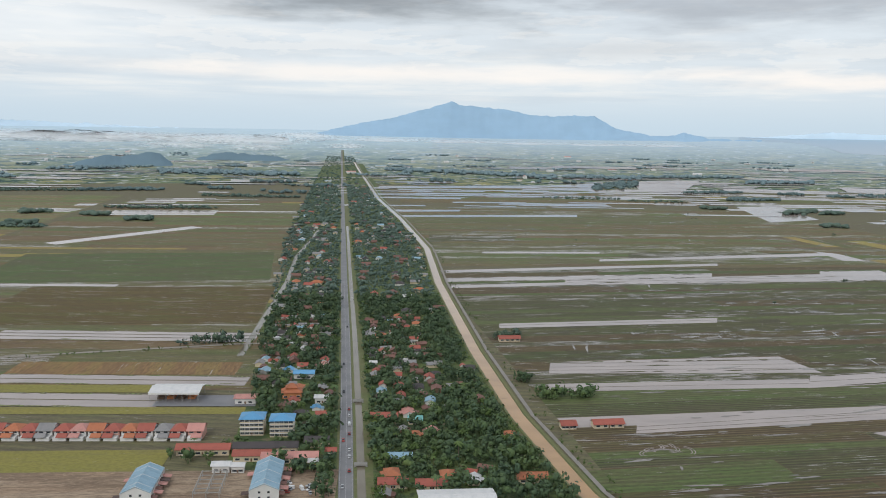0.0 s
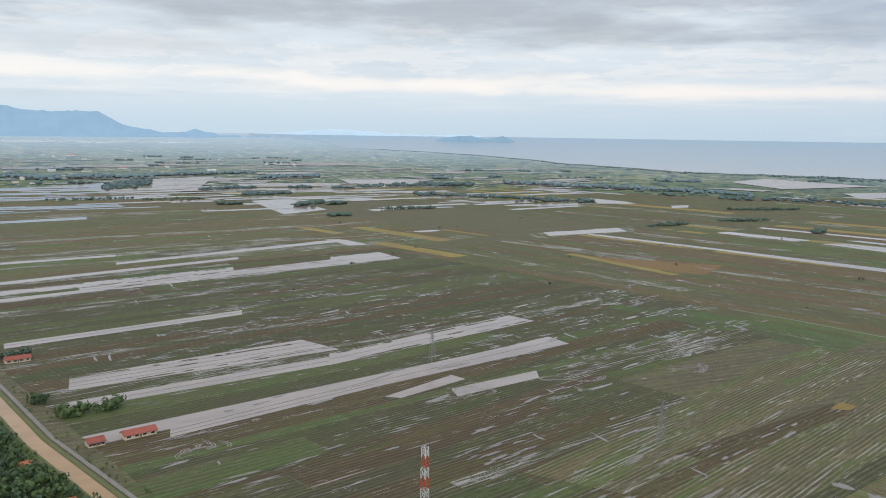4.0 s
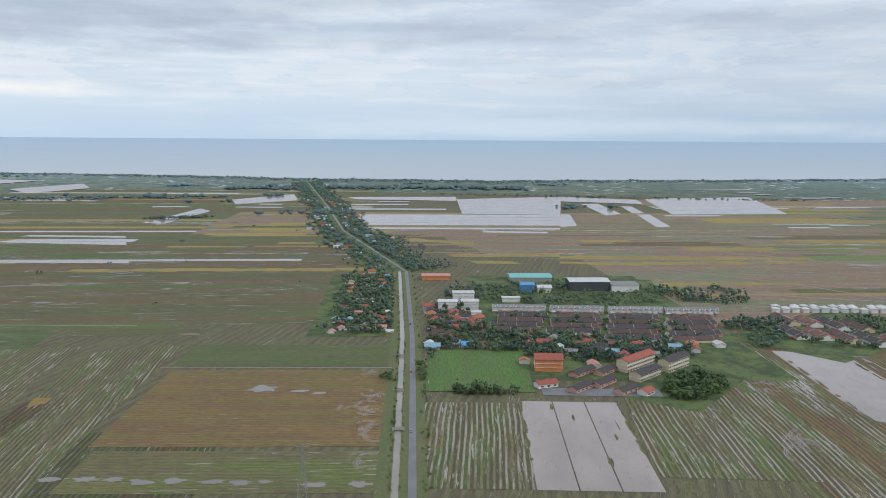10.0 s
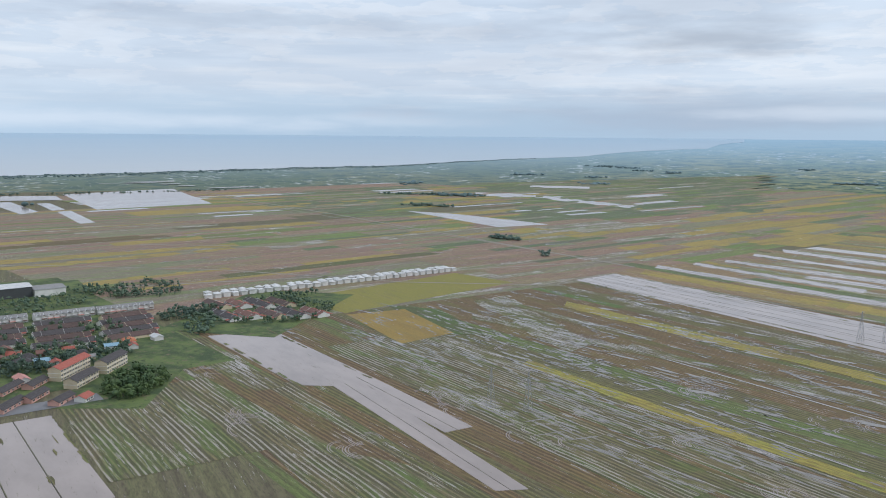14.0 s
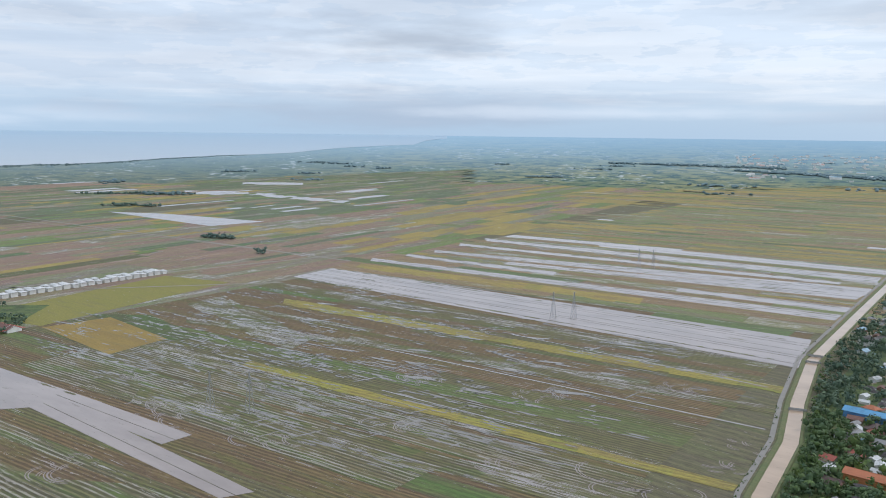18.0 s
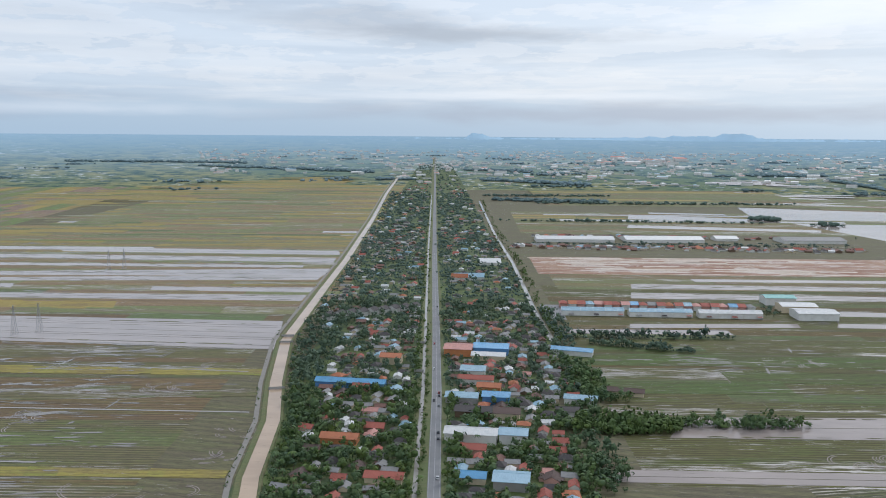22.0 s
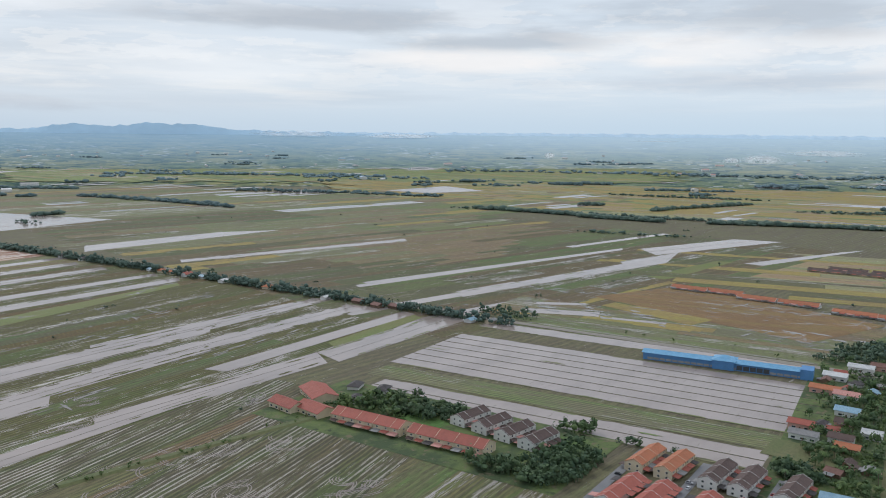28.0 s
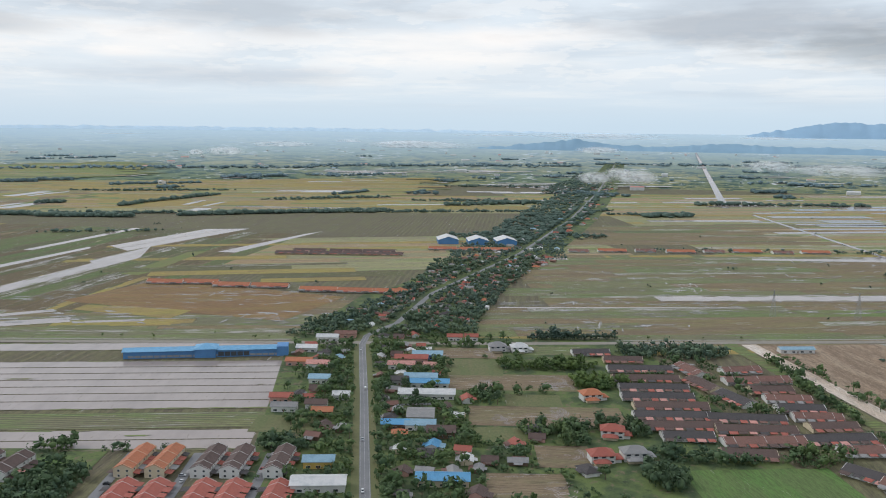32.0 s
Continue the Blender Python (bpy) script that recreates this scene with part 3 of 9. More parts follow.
def ring_sheet(name, radii, material):
    verts, faces, plan = [], [], []
    for d in radii:
        for k in range(SPOKES):
            a = 2 * math.pi * k / SPOKES
            p, s = lie(d * math.sin(a), d * math.cos(a))
            verts.append(p), plan.append((d * math.sin(a), d * math.cos(a), 0.0))
    for i in range(len(radii) - 1):
        for k in range(SPOKES):
            a, b = i * SPOKES + k, i * SPOKES + (k + 1) % SPOKES
            if radii[i] == 0:
                faces.append((a + SPOKES, b + SPOKES, a)[::-1])
            else:
                faces.append((a, b, b + SPOKES, a + SPOKES)[::-1])
    ob = link_mesh(name, verts, faces, material, plan)
    # degrees from south, drop below the horizon in degrees, heading in thousands of degrees
    at = ob.data.attributes.new("rim", "FLOAT_VECTOR", "POINT")
    at.data.foreach_set("vector", [c for d in radii for k in range(SPOKES) for c in (abs(360.0 * k / SPOKES - 180.0), math.degrees(math.atan(HEIGHT / max(d, 1.0))), 0.36 * k / SPOKES)])
    return ob


near_radii = RINGS + [2500.0 + 70.0 * i for i in range(11)]
ground = tagged(ring_sheet("ground", near_radii, open_land), "flat brown and olive rice plain with flooded parcels", "ground", kind="structure")
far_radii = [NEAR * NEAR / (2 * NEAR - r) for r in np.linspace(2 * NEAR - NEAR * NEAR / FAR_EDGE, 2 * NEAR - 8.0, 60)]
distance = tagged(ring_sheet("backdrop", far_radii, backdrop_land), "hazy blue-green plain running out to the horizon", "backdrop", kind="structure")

COAST_HEADING = (19.0, 25.0, 40.0, 47.5, 57.0, 75.0, 87.5, 102.5, 112.0, 119.0, 131.0, 139.0, 141.5)
COAST_AWAY = (60000.0, 13000.0, 6760.0, 5500.0, 5360.0, 4380.0, 4240.0, 4680.0, 5330.0, 5840.0, 9000.0, 18000.0, 60000.0)


def sea_build(t):
    co = plan_of(t)
    n = noise_tex(t, stretch(t, co, (0.0001, 0.0004, 1), 10), 1.0, 3.0)
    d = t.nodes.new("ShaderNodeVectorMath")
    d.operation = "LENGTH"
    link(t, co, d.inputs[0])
    # Distance haze painted in: bluer the farther from the eye, not by depth.
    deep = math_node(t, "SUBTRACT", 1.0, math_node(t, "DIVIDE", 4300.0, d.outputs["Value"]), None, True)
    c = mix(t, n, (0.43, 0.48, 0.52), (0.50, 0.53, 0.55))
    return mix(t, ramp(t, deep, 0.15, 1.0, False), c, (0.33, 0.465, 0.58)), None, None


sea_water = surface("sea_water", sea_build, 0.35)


def build_sea():
    verts, faces, plan = [], [], []
    heads = np.arange(19.0, 141.6, 0.75)
    for h in heads:
        d0 = float(np.interp(h, COAST_HEADING, COAST_AWAY)) * (1 + 0.006 * math.sin(h * 1.7) + 0.004 * math.sin(h * 4.1))
        r0 = 2 * NEAR - NEAR * NEAR / d0
        for r in np.linspace(r0, 2 * NEAR - 7.0, 9):
            d = NEAR * NEAR / (2 * NEAR - r)
            p, s = lie(d * math.sin(radians(h)), d * math.cos(radians(h)))
            p.z += 0.6
            verts.append(p), plan.append((d * math.sin(radians(h)), d * math.cos(radians(h)), 0.0))
    for i in range(len(heads) - 1):
        for j in range(8):
            k = i * 9 + j
            faces.append((k, k + 9, k + 10, k + 1)[::-1])
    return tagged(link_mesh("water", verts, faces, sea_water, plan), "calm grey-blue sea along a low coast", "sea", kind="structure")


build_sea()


def hill_material(name, colour, glow=0.0):
    def build(t):
        co = object_of(t)
        n = noise_tex(t, stretch(t, co, (0.012, 0.012, 0.02)), 1.0, 5.0)
        return mix(t, n, shade_of(colour, 0.9), shade_of(colour, 1.12))
    m = surface(name, build, 1.0)
    p = m.node_tree.nodes["Principled BSDF"]
    p.inputs["Specular IOR Level"].default_value = 0.0
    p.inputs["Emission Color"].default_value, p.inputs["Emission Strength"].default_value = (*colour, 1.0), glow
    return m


# Air haze is painted into the hill colours; some also glow to pale them.
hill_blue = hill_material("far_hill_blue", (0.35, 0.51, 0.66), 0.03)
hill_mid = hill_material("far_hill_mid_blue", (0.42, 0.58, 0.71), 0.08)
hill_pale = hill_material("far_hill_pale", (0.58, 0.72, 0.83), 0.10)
hill_wood = hill_material("hazed_wooded_hill", (0.17, 0.25, 0.30))
hill_foot = hill_material("hazed_foothill", (0.31, 0.46, 0.58))


def ridge(name, label, profile, away, material, depth=60.0, seed=1):
    """A far range of hills: crest heights in degrees of elevation at headings, standing on the rim of the plain."""
    heads = np.arange(profile[0][0], profile[-1][0] + 0.01, 0.12)
    crest = np.interp(heads, [p[0] for p in profile], [p[1] for p in profile])
    verts, faces = [], []
    rows = 5
    foot = lie(0, NEAR * NEAR / (2 * NEAR - away + depth))[0].z - 12.0
    for h, e in zip(heads, crest):
        top = HEIGHT + away * math.tan(radians(e + 0.10 * noise.fractal((h * 1.3, seed, 0), 0.8, 2.0, 5)))
        for j in range(rows):
            f = j / (rows - 1)
            r = away - depth * (1 - f) + 5 * noise.noise((h * 2, j * 3.1, seed))
            z = foot + (max(top, foot) - foot) * f ** 0.8
            verts.append((r * math.sin(radians(h)), r * math.cos(radians(h)), z))
    for i in range(len(heads) - 1):
        for j in range(rows - 1):
            k = i * rows + j
            faces.append((k, k + rows, k + rows + 1, k + 1)[::-1])
    return tagged(link_mesh(name, verts, faces, material, None, True), label, "hills", kind="structure")


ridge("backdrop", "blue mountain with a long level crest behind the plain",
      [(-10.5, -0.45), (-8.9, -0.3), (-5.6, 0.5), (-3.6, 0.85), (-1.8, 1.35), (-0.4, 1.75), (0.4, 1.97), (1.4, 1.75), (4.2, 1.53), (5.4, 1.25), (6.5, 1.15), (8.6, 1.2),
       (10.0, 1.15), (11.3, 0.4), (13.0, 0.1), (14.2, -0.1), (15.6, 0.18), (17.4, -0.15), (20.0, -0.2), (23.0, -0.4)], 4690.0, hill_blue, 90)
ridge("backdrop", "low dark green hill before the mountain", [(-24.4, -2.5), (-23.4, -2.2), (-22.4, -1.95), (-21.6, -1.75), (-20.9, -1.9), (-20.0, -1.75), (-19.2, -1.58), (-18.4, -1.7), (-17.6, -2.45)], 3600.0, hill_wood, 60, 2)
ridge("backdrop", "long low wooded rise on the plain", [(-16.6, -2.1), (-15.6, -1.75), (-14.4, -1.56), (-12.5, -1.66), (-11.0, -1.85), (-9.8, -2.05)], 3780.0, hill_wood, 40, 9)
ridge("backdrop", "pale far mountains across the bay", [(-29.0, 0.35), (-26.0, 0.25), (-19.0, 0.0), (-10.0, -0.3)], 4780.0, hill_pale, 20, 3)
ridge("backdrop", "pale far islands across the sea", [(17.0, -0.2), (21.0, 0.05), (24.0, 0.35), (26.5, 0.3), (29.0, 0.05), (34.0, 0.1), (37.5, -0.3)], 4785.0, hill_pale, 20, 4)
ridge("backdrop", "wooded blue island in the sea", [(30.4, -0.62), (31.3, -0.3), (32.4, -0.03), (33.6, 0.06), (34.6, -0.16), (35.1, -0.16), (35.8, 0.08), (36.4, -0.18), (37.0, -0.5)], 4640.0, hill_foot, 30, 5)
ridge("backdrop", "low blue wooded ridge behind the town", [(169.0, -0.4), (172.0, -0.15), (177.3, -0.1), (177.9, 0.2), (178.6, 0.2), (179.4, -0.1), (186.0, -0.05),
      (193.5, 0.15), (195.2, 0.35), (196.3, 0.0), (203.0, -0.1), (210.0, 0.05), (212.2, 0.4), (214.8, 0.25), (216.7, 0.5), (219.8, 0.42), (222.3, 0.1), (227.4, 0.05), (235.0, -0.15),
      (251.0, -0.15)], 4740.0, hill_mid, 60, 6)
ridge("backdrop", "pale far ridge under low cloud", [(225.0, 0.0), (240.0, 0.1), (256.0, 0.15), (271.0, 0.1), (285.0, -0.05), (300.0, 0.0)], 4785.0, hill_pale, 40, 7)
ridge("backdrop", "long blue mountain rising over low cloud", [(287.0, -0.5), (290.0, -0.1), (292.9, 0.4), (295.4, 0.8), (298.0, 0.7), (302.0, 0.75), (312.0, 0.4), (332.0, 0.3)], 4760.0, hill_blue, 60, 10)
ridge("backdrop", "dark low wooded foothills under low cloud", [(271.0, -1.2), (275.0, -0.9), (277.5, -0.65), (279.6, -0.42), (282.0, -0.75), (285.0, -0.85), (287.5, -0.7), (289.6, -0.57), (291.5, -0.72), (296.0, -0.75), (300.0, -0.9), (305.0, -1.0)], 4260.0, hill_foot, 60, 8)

# ---- canals, roads and tracks ----
dim_track = plain("earth_track", (0.27, 0.25, 0.225), 0.9)
N_ROAD = [(-43, 380), (-51, 442), (-64, 559), (-92, 797), (-133, 1130), (-210, 1768), (-330, 2760), (-608, 5053), (-1010, 8400)]
S_ROAD = [(30, -380), (36, -456), (49, -644), (64, -830), (115, -1440), (230, -2880), (402, -5041), (630, -7900)]
E_ROAD = [(380, 52), (457, 62), (650, 88), (844, 115), (1267, 182), (1828, 403), (2500, 600), (3848, 1015), (4180, 1110)]
W_ROAD = [(-380, -31), (-443, -35), (-625, -50), (-780, -64), (-815, -62), (-845, -48), (-870, -35), (-1036, 2), (-1390, 147), (-1951, 323), (-2918, 579), (-5714, 1241)]
N_CANAL = [(108, 380), (83, 451), (55, 583), (31, 763), (-5, 1115), (-27, 1444), (-100, 1950), (-192, 2496), (-420, 4200), (-560, 5300)]
S_CANAL = [(125, -380), (145, -467), (159, -567), (182, -660), (210, -800), (232, -1080), (252, -1354), (310, -2000), (400, -2900), (479, -3792), (520, -4300)]
RAIL = [(-772, -1500), (-779, -900), (-782, -402), (-786, -86), (-786, 74), (-803, 447), (-830, 900)]


def strip(name, label, category, pieces, material, kind="structure"):
    sh = Sheet()
    for points, w0, w1, lift in pieces:
        sh.ribbon(points, w0, w1, lift + 0.0007)
    return tagged(sh.done(name, material), label, category, kind=kind)


def bank(name, label, points, w0, w1, top, material):
    """A low levee with sloping sides."""
    sh = Sheet()
    m = (w1 - w0) * 0.25
    for a, b, z0, z1 in ((w0, w0 + m, 0.02, top), (w0 + m, w1 - m, top, top), (w1 - m, w1, top, 0.02)):
        base = len(sh.verts)
        sh.ribbon(points, a, b, 0.0)
        for k in range(base, len(sh.verts)):
            sh.verts[k].z += z0 if (k - base) % 2 == 0 else z1
    return tagged(sh.done(name, material), label, "bank", kind="structure")


strip("water", "silty tan canal running straight along the village", "canal", [(N_CANAL, -4.9, 4.9, 0.30)], muddy_water)
strip("water", "pale silty canal beside the south road village", "canal", [(S_CANAL, -4.9, 4.9, 0.30)], pale_water)
bank("bank", "low grassy bank along the canal", N_CANAL, -9, -4.7, 0.9, verge), bank("bank", "low grassy bank along the canal", N_CANAL, 4.7, 7.6, 0.9, verge)
bank("bank", "low grassy bank along the canal", S_CANAL, 4.7, 9.5, 0.9, verge), bank("bank", "low grassy bank along the canal", S_CANAL, -7.6, -4.7, 0.9, verge)
strip("road", "narrow pale track on the canal bank", "track", [(N_CANAL, -13, -10, 0.34), (S_CANAL, 10.5, 14, 0.34)], dim_track)
strip("verge", "mown grass verge beside the road", "verge", [(N_ROAD, -17, 6.5, 0.194), (S_ROAD, -7, 17, 0.195), (E_ROAD[:6], -9, 22, 0.196), (W_ROAD, -9, 12, 0.197)], verge)
strip("road", "two-lane asphalt road with worn paint", "road", [(N_ROAD, -4.3, 4.3, 0.32), (S_ROAD, -3.9, 3.9, 0.32), (E_ROAD, -2.4, 2.6, 0.32), (W_ROAD, -3.2, 3.2, 0.32)], asphalt)
strip("drain", "straight roadside drain full of water", "drain", [(N_ROAD[:6], -11.2, -6.4, 0.24)], drain_water)
strip("drain", "broad pale drain beside the east road", "drain", [(E_ROAD[:5], 8.0, 12.4, 0.24)], pale_drain)
VILLAGE_DRAIN = [(-52, -820), (-40, -966), (-18, -1347), (12, -1706), (72, -2638)]
strip("drain", "pale drain behind the gardens of the south road", "drain", [(VILLAGE_DRAIN, -2.6, 2.6, 0.30)], clear_drain)
strip("drain", "thin field drain full of pale water", "drain", [([(530, -571), (181, -583)], -1.1, 1.1, 0.30), ([(443, -474), (282, -478)], -0.8, 0.8, 0.30), ([(475, -701), (213, -687)], -0.8, 0.8, 0.30)], clear_drain)
strip("drain", "straight pale drain beside the south road", "drain", [(S_ROAD[:6], 9.6, 12.4, 0.24)], clear_drain)
marks = []
for line, half in ((N_ROAD[:5], 3.7), (S_ROAD[:5], 3.4), (W_ROAD[:5], 2.8)):
    marks += [(line, -half, 0.16 - half, 0.36), (line, half - 0.16, half, 0.36), (line, -0.08, 0.08, 0.36)]
strip("road", "asphalt arms of the crossroads below", "road", [([(-43, 380), (-6, 4)], -4.3, 4.3, 0.32), ([(30, -380), (-6, 4)], -3.9, 3.9, 0.325), ([(380, 52), (-6, 4)], -2.4, 2.6, 0.33), ([(-380, -31), (-6, 4)], -3.2, 3.2, 0.335)], asphalt)
strip("road_marking", "white edge lines painted on the asphalt", "road marking", marks, road_paint)
strip("railway", "embankment of a railway track between the paddies", "railway", [(RAIL, -5, 5, 0.30)], gravel)
strip("drain", "narrow drain beside the railway", "drain", [(RAIL, 9, 12, 0.2)], drain_water)
FIELD_ROAD = [(3123, -871), (2397, -834), (2021, -859), (1586, -899), (1308, -924), (978, -943)]
NORTH_LANE = [(818, 664), (832, 593), (852, 414)]
SIDE = [(-92, 790), (-190, 772), (-310, 735), (-420, 700)]
strip("road", "narrow side lane between paddies", "lane", [(SIDE, -2.5, 2.5, 0.3)], gravel)
W_DRAIN = [(-178, 730), (-190, 900), (-205, 1100), (-232, 1330), (-240, 1500), (-250, 1700)]
strip("drain", "narrow winding field drain", "drain", [(W_DRAIN, -3, 3, 0.22)], drain_water)
strip("road", "field track between ripe paddies", "track", [([(880, -740), (1010, -560), (1230, -380), (1420, -130), (1500, 150)], -2.5, 2.5, 0.35), ([(1010, -1000), (1085, -560), (1160, -200)], -3, 3, 0.35),
      ([(953, -944), (1409, -927), (2012, -902), (2844, -829)], -3.5, 3.5, 0.5), ([(1413, -566), (1500, -470), (1591, -339)], -3, 3, 0.42), (FIELD_ROAD, -2.2, 2.2, 0.40), (NORTH_LANE, -1.4, 1.4, 0.41)], gravel)

# ---- paddies ----
KINDS = ("olive", "brown", "soaked", "fresh", "ripe", "water")
BOOK = {"olive": olive, "brown": brown, "soaked": soaked, "fresh": fresh, "ripe": ripe}
LABELS = {"olive": "olive rice stubble with puddles and tyre tracks", "brown": "brown harvested paddies on wet mud", "soaked": "soaked stubble striped by standing water",
          "fresh": "young green rice standing in wet paddies", "ripe": "ripe golden rice waiting for harvest", "water": "flooded paddies mirroring the sky"}


def ragged(sh, cx, cy, length, width, turn, lift, r):
    """A strip of crop whose edge steps in and out, with bare gaps."""
    e = Vector((math.cos(radians(turn)), math.sin(radians(turn))))
    f = Vector((-e.y, e.x))
    u = -length / 2
    while u < length / 2 - 1:
        step = min(r.uniform(8, 38), length / 2 - u)
        if r.random() > 0.04:
            w = width * r.uniform(0.62, 1.0)
            c = Vector((cx, cy)) + e * (u + step / 2) + f * (r.uniform(-0.5, 0.5) * (width - w))
            sh.rect(c.x, c.y, step, w, turn, lift)
        u += step


def block(cx, cy, length, width, turn, weights, tone=5, narrow=11.0, wide=34.0, seed=1):
    """Fill a parcel block with long strips of several kinds of paddy."""
    r = random.Random(seed)
    sheets = {k: Sheet() for k in KINDS}
    e = Vector((math.cos(radians(turn)), math.sin(radians(turn))))
    f = Vector((-e.y, e.x))
    v = -width / 2
    while v < width / 2:
        w = r.uniform(narrow, wide)
        u = -length / 2
        while u < length / 2:
            step = min(r.uniform(0.25, 1.0) * length, length / 2 - u)
            kind = r.choices(KINDS, weights)[0]
            c = Vector((cx, cy)) + e * (u + step / 2) + f * (v + w / 2)
            lift = 0.041 + 0.002 * (seed - 10)
            if kind == "ripe" and math.hypot(c.x, c.y) < 2000:
                sheets["olive"].rect(c.x, c.y, step - 0.8, w - 0.8, turn, lift)
                ragged(sheets[kind], c.x, c.y, step - 2, w - 1.5, turn, lift + 0.07, r)
            else:
                sheets[kind].rect(c.x, c.y, step - 0.8, w - 0.8, turn, lift)
            u += step
        v += w
    for k, sh in sheets.items():
        if sh.verts:
            tagged(sh.done("paddy_fields", water_field if k == "water" else BOOK[k][tone]), LABELS[k], "paddies", kind="stuff")


#      centre        length width turn    olive brown soaked fresh ripe water
block(430, 880, 780, 760, 9, (6, 3.5, 2.0, 2.4, 0.05, 0.1), 9, seed=11)
block(300, 330, 440, 340, 11, (6, 4, 0.8, 2.2, 0.0, 0.0), 9, seed=12)
block(420, 1780, 1000, 960, 5, (5, 5, 2, 1, 0.2, 0.4), 10, 14, 45, seed=13)
block(1160, 760, 1150, 720, -80, (4, 6, 2, 1, 0.6, 0.3), -80, 16, 40, seed=14)
block(1900, 1000, 1400, 760, -80, (5, 3, 2, 2, 1.0, 0.6), -80, 16, 50, seed=15)
block(560, -620, 680, 900, 4, (4.5, 5.5, 2.6, 0.6, 0.0, 0.05), 5, 10, 26, seed=16)
block(610, -1420, 720, 740, 5, (3, 3, 2, 0.5, 2.2, 0.8), 55, 10, 26, seed=17)
block(650, -2150, 760, 720, 4, (2, 4, 0.8, 1.0, 4.5, 0.3), 55, 18, 60, seed=18)
block(1420, -680, 1150, 760, -80, (2, 6, 1.4, 0.8, 2.6, 0.25), 81, 24, 80, seed=19)
block(1500, -1600, 1000, 900, -80, (2, 4, 1.0, 1.6, 2.0, 0.3), 81, 24, 80, seed=20)
block(2080, 0, 1500, 540, -82, (2, 6, 0.6, 0.6, 0.8, 0.2), 81, 14, 30, seed=21)
block(-420, -830, 700, 660, 3, (6, 2, 3, 1.2, 0.1, 0.3), 3, 12, 34, seed=22)
block(-420, -1230, 700, 170, 3, (6, 2, 2, 1.2, 0.1, 0.4), 33, 12, 30, seed=23)
block(-440, -2050, 820, 520, 2, (4, 5, 1, 1, 0.5, 0.4), 33, 16, 44, seed=24)
block(-1290, -1000, 980, 1300, -12, (4, 6, 1, 1.6, 0.8, 0.4), -12, 16, 50, seed=25)
block(-1400, -120, 900, 380, -80, (3, 4, 1, 1, 1.2, 0.1), 89, 16, 40, seed=26)
block(-1090, 520, 780, 620, -86, (3, 6, 2, 0.5, 0.4, 0.2), 88, 14, 40, seed=27)
block(-1800, 900, 900, 800, -86, (4, 4, 1.5, 1.5, 1.6, 0.5), 89, 16, 44, seed=28)
block(-375, 880, 470, 520, 3, (4, 3, 2, 1, 0.4, 0.3), 5, 14, 40, seed=29)
block(-500, 1750, 620, 1150, 5, (5, 4, 1.5, 1.5, 1.2, 0.3), 5, 18, 50, seed=30)
block(760, -2950, 800, 860, 4, (2, 4, 0.5, 1.5, 4.0, 0.2), 55, 20, 60, seed=35)
block(1650, -2550, 1000, 860, -80, (3, 2, 0.5, 2, 4.0, 0.15), 81, 20, 60, seed=36)
block(-2350, -150, 1700, 560, -86, (3, 1.5, 0.4, 3, 3.5, 0.1), 89, 24, 70, seed=37)
block(-2300, -1500, 1500, 900, -10, (3, 2, 0.6, 3, 3.0, 0.15), -13, 24, 70, seed=38)
block(-2450, 1000, 1500, 700, -86, (3, 3, 0.6, 3, 2.5, 0.3), 89, 20, 60, seed=39)
block(1750, 1950, 1300, 900, -80, (4, 4, 2, 2, 1.0, 0.5), -80, 20, 60, seed=40)
block(2680, 1150, 1300, 900, -80, (4, 3, 1, 2, 1.5, 0.4), -80, 20, 60, seed=41)
block(2550, -1150, 1500, 1000, -80, (3, 4, 1, 1, 3.0, 0.3), 81, 24, 70, seed=42)
block(2500, -2200, 1200, 900, -80, (3, 2, 1, 3, 3.0, 0.2), 81, 24, 70, seed=43)
block(-1420, -2250, 1100, 1100, -12, (4, 4, 1, 2, 1.0, 0.3), -13, 20, 60, seed=44)
block(-1350, 1850, 1000, 1000, 8, (4, 4, 1, 2, 1.0, 0.4), 33, 20, 60, seed=45)
block(-560, -2900, 900, 700, 3, (4, 3, 1, 2, 1.0, 0.3), 33, 20, 60, seed=46)
block(300, 2800, 900, 760, 4, (5, 3, 2, 2, 0.5, 1.2), 10, 20, 60, seed=47)
block(1300, 2700, 900, 760, 0, (5, 3, 2, 2, 0.8, 1.0), 10, 20, 60, seed=48)
block(-895, -290, 420, 160, -86, (2, 6, 2, 0.6, 0.8, 0.1), 88, 14, 34, seed=32)
block(-880, 210, 420, 160, -86, (3, 5, 2, 0.6, 0.3, 0.1), 88, 14, 34, seed=33)
block(-1250, -480, 640, 300, -10, (3, 6, 2, 1.2, 0.8, 0.2), -12, 14, 34, seed=34)
block(985, -800, 900, 190, -86, (2, 5, 2, 1, 1.2, 0.1), 81, 14, 40, seed=49)
block(1000, 820, 1000, 130, -80, (4, 5, 3, 1.5, 0.3, 0.1), -80, 14, 34, seed=50)
block(-330, -330, 190, 260, 3, (3, 2, 5, 0.5, 0.0, 0.0), 5, 12, 30, seed=31)


TIER = [0]


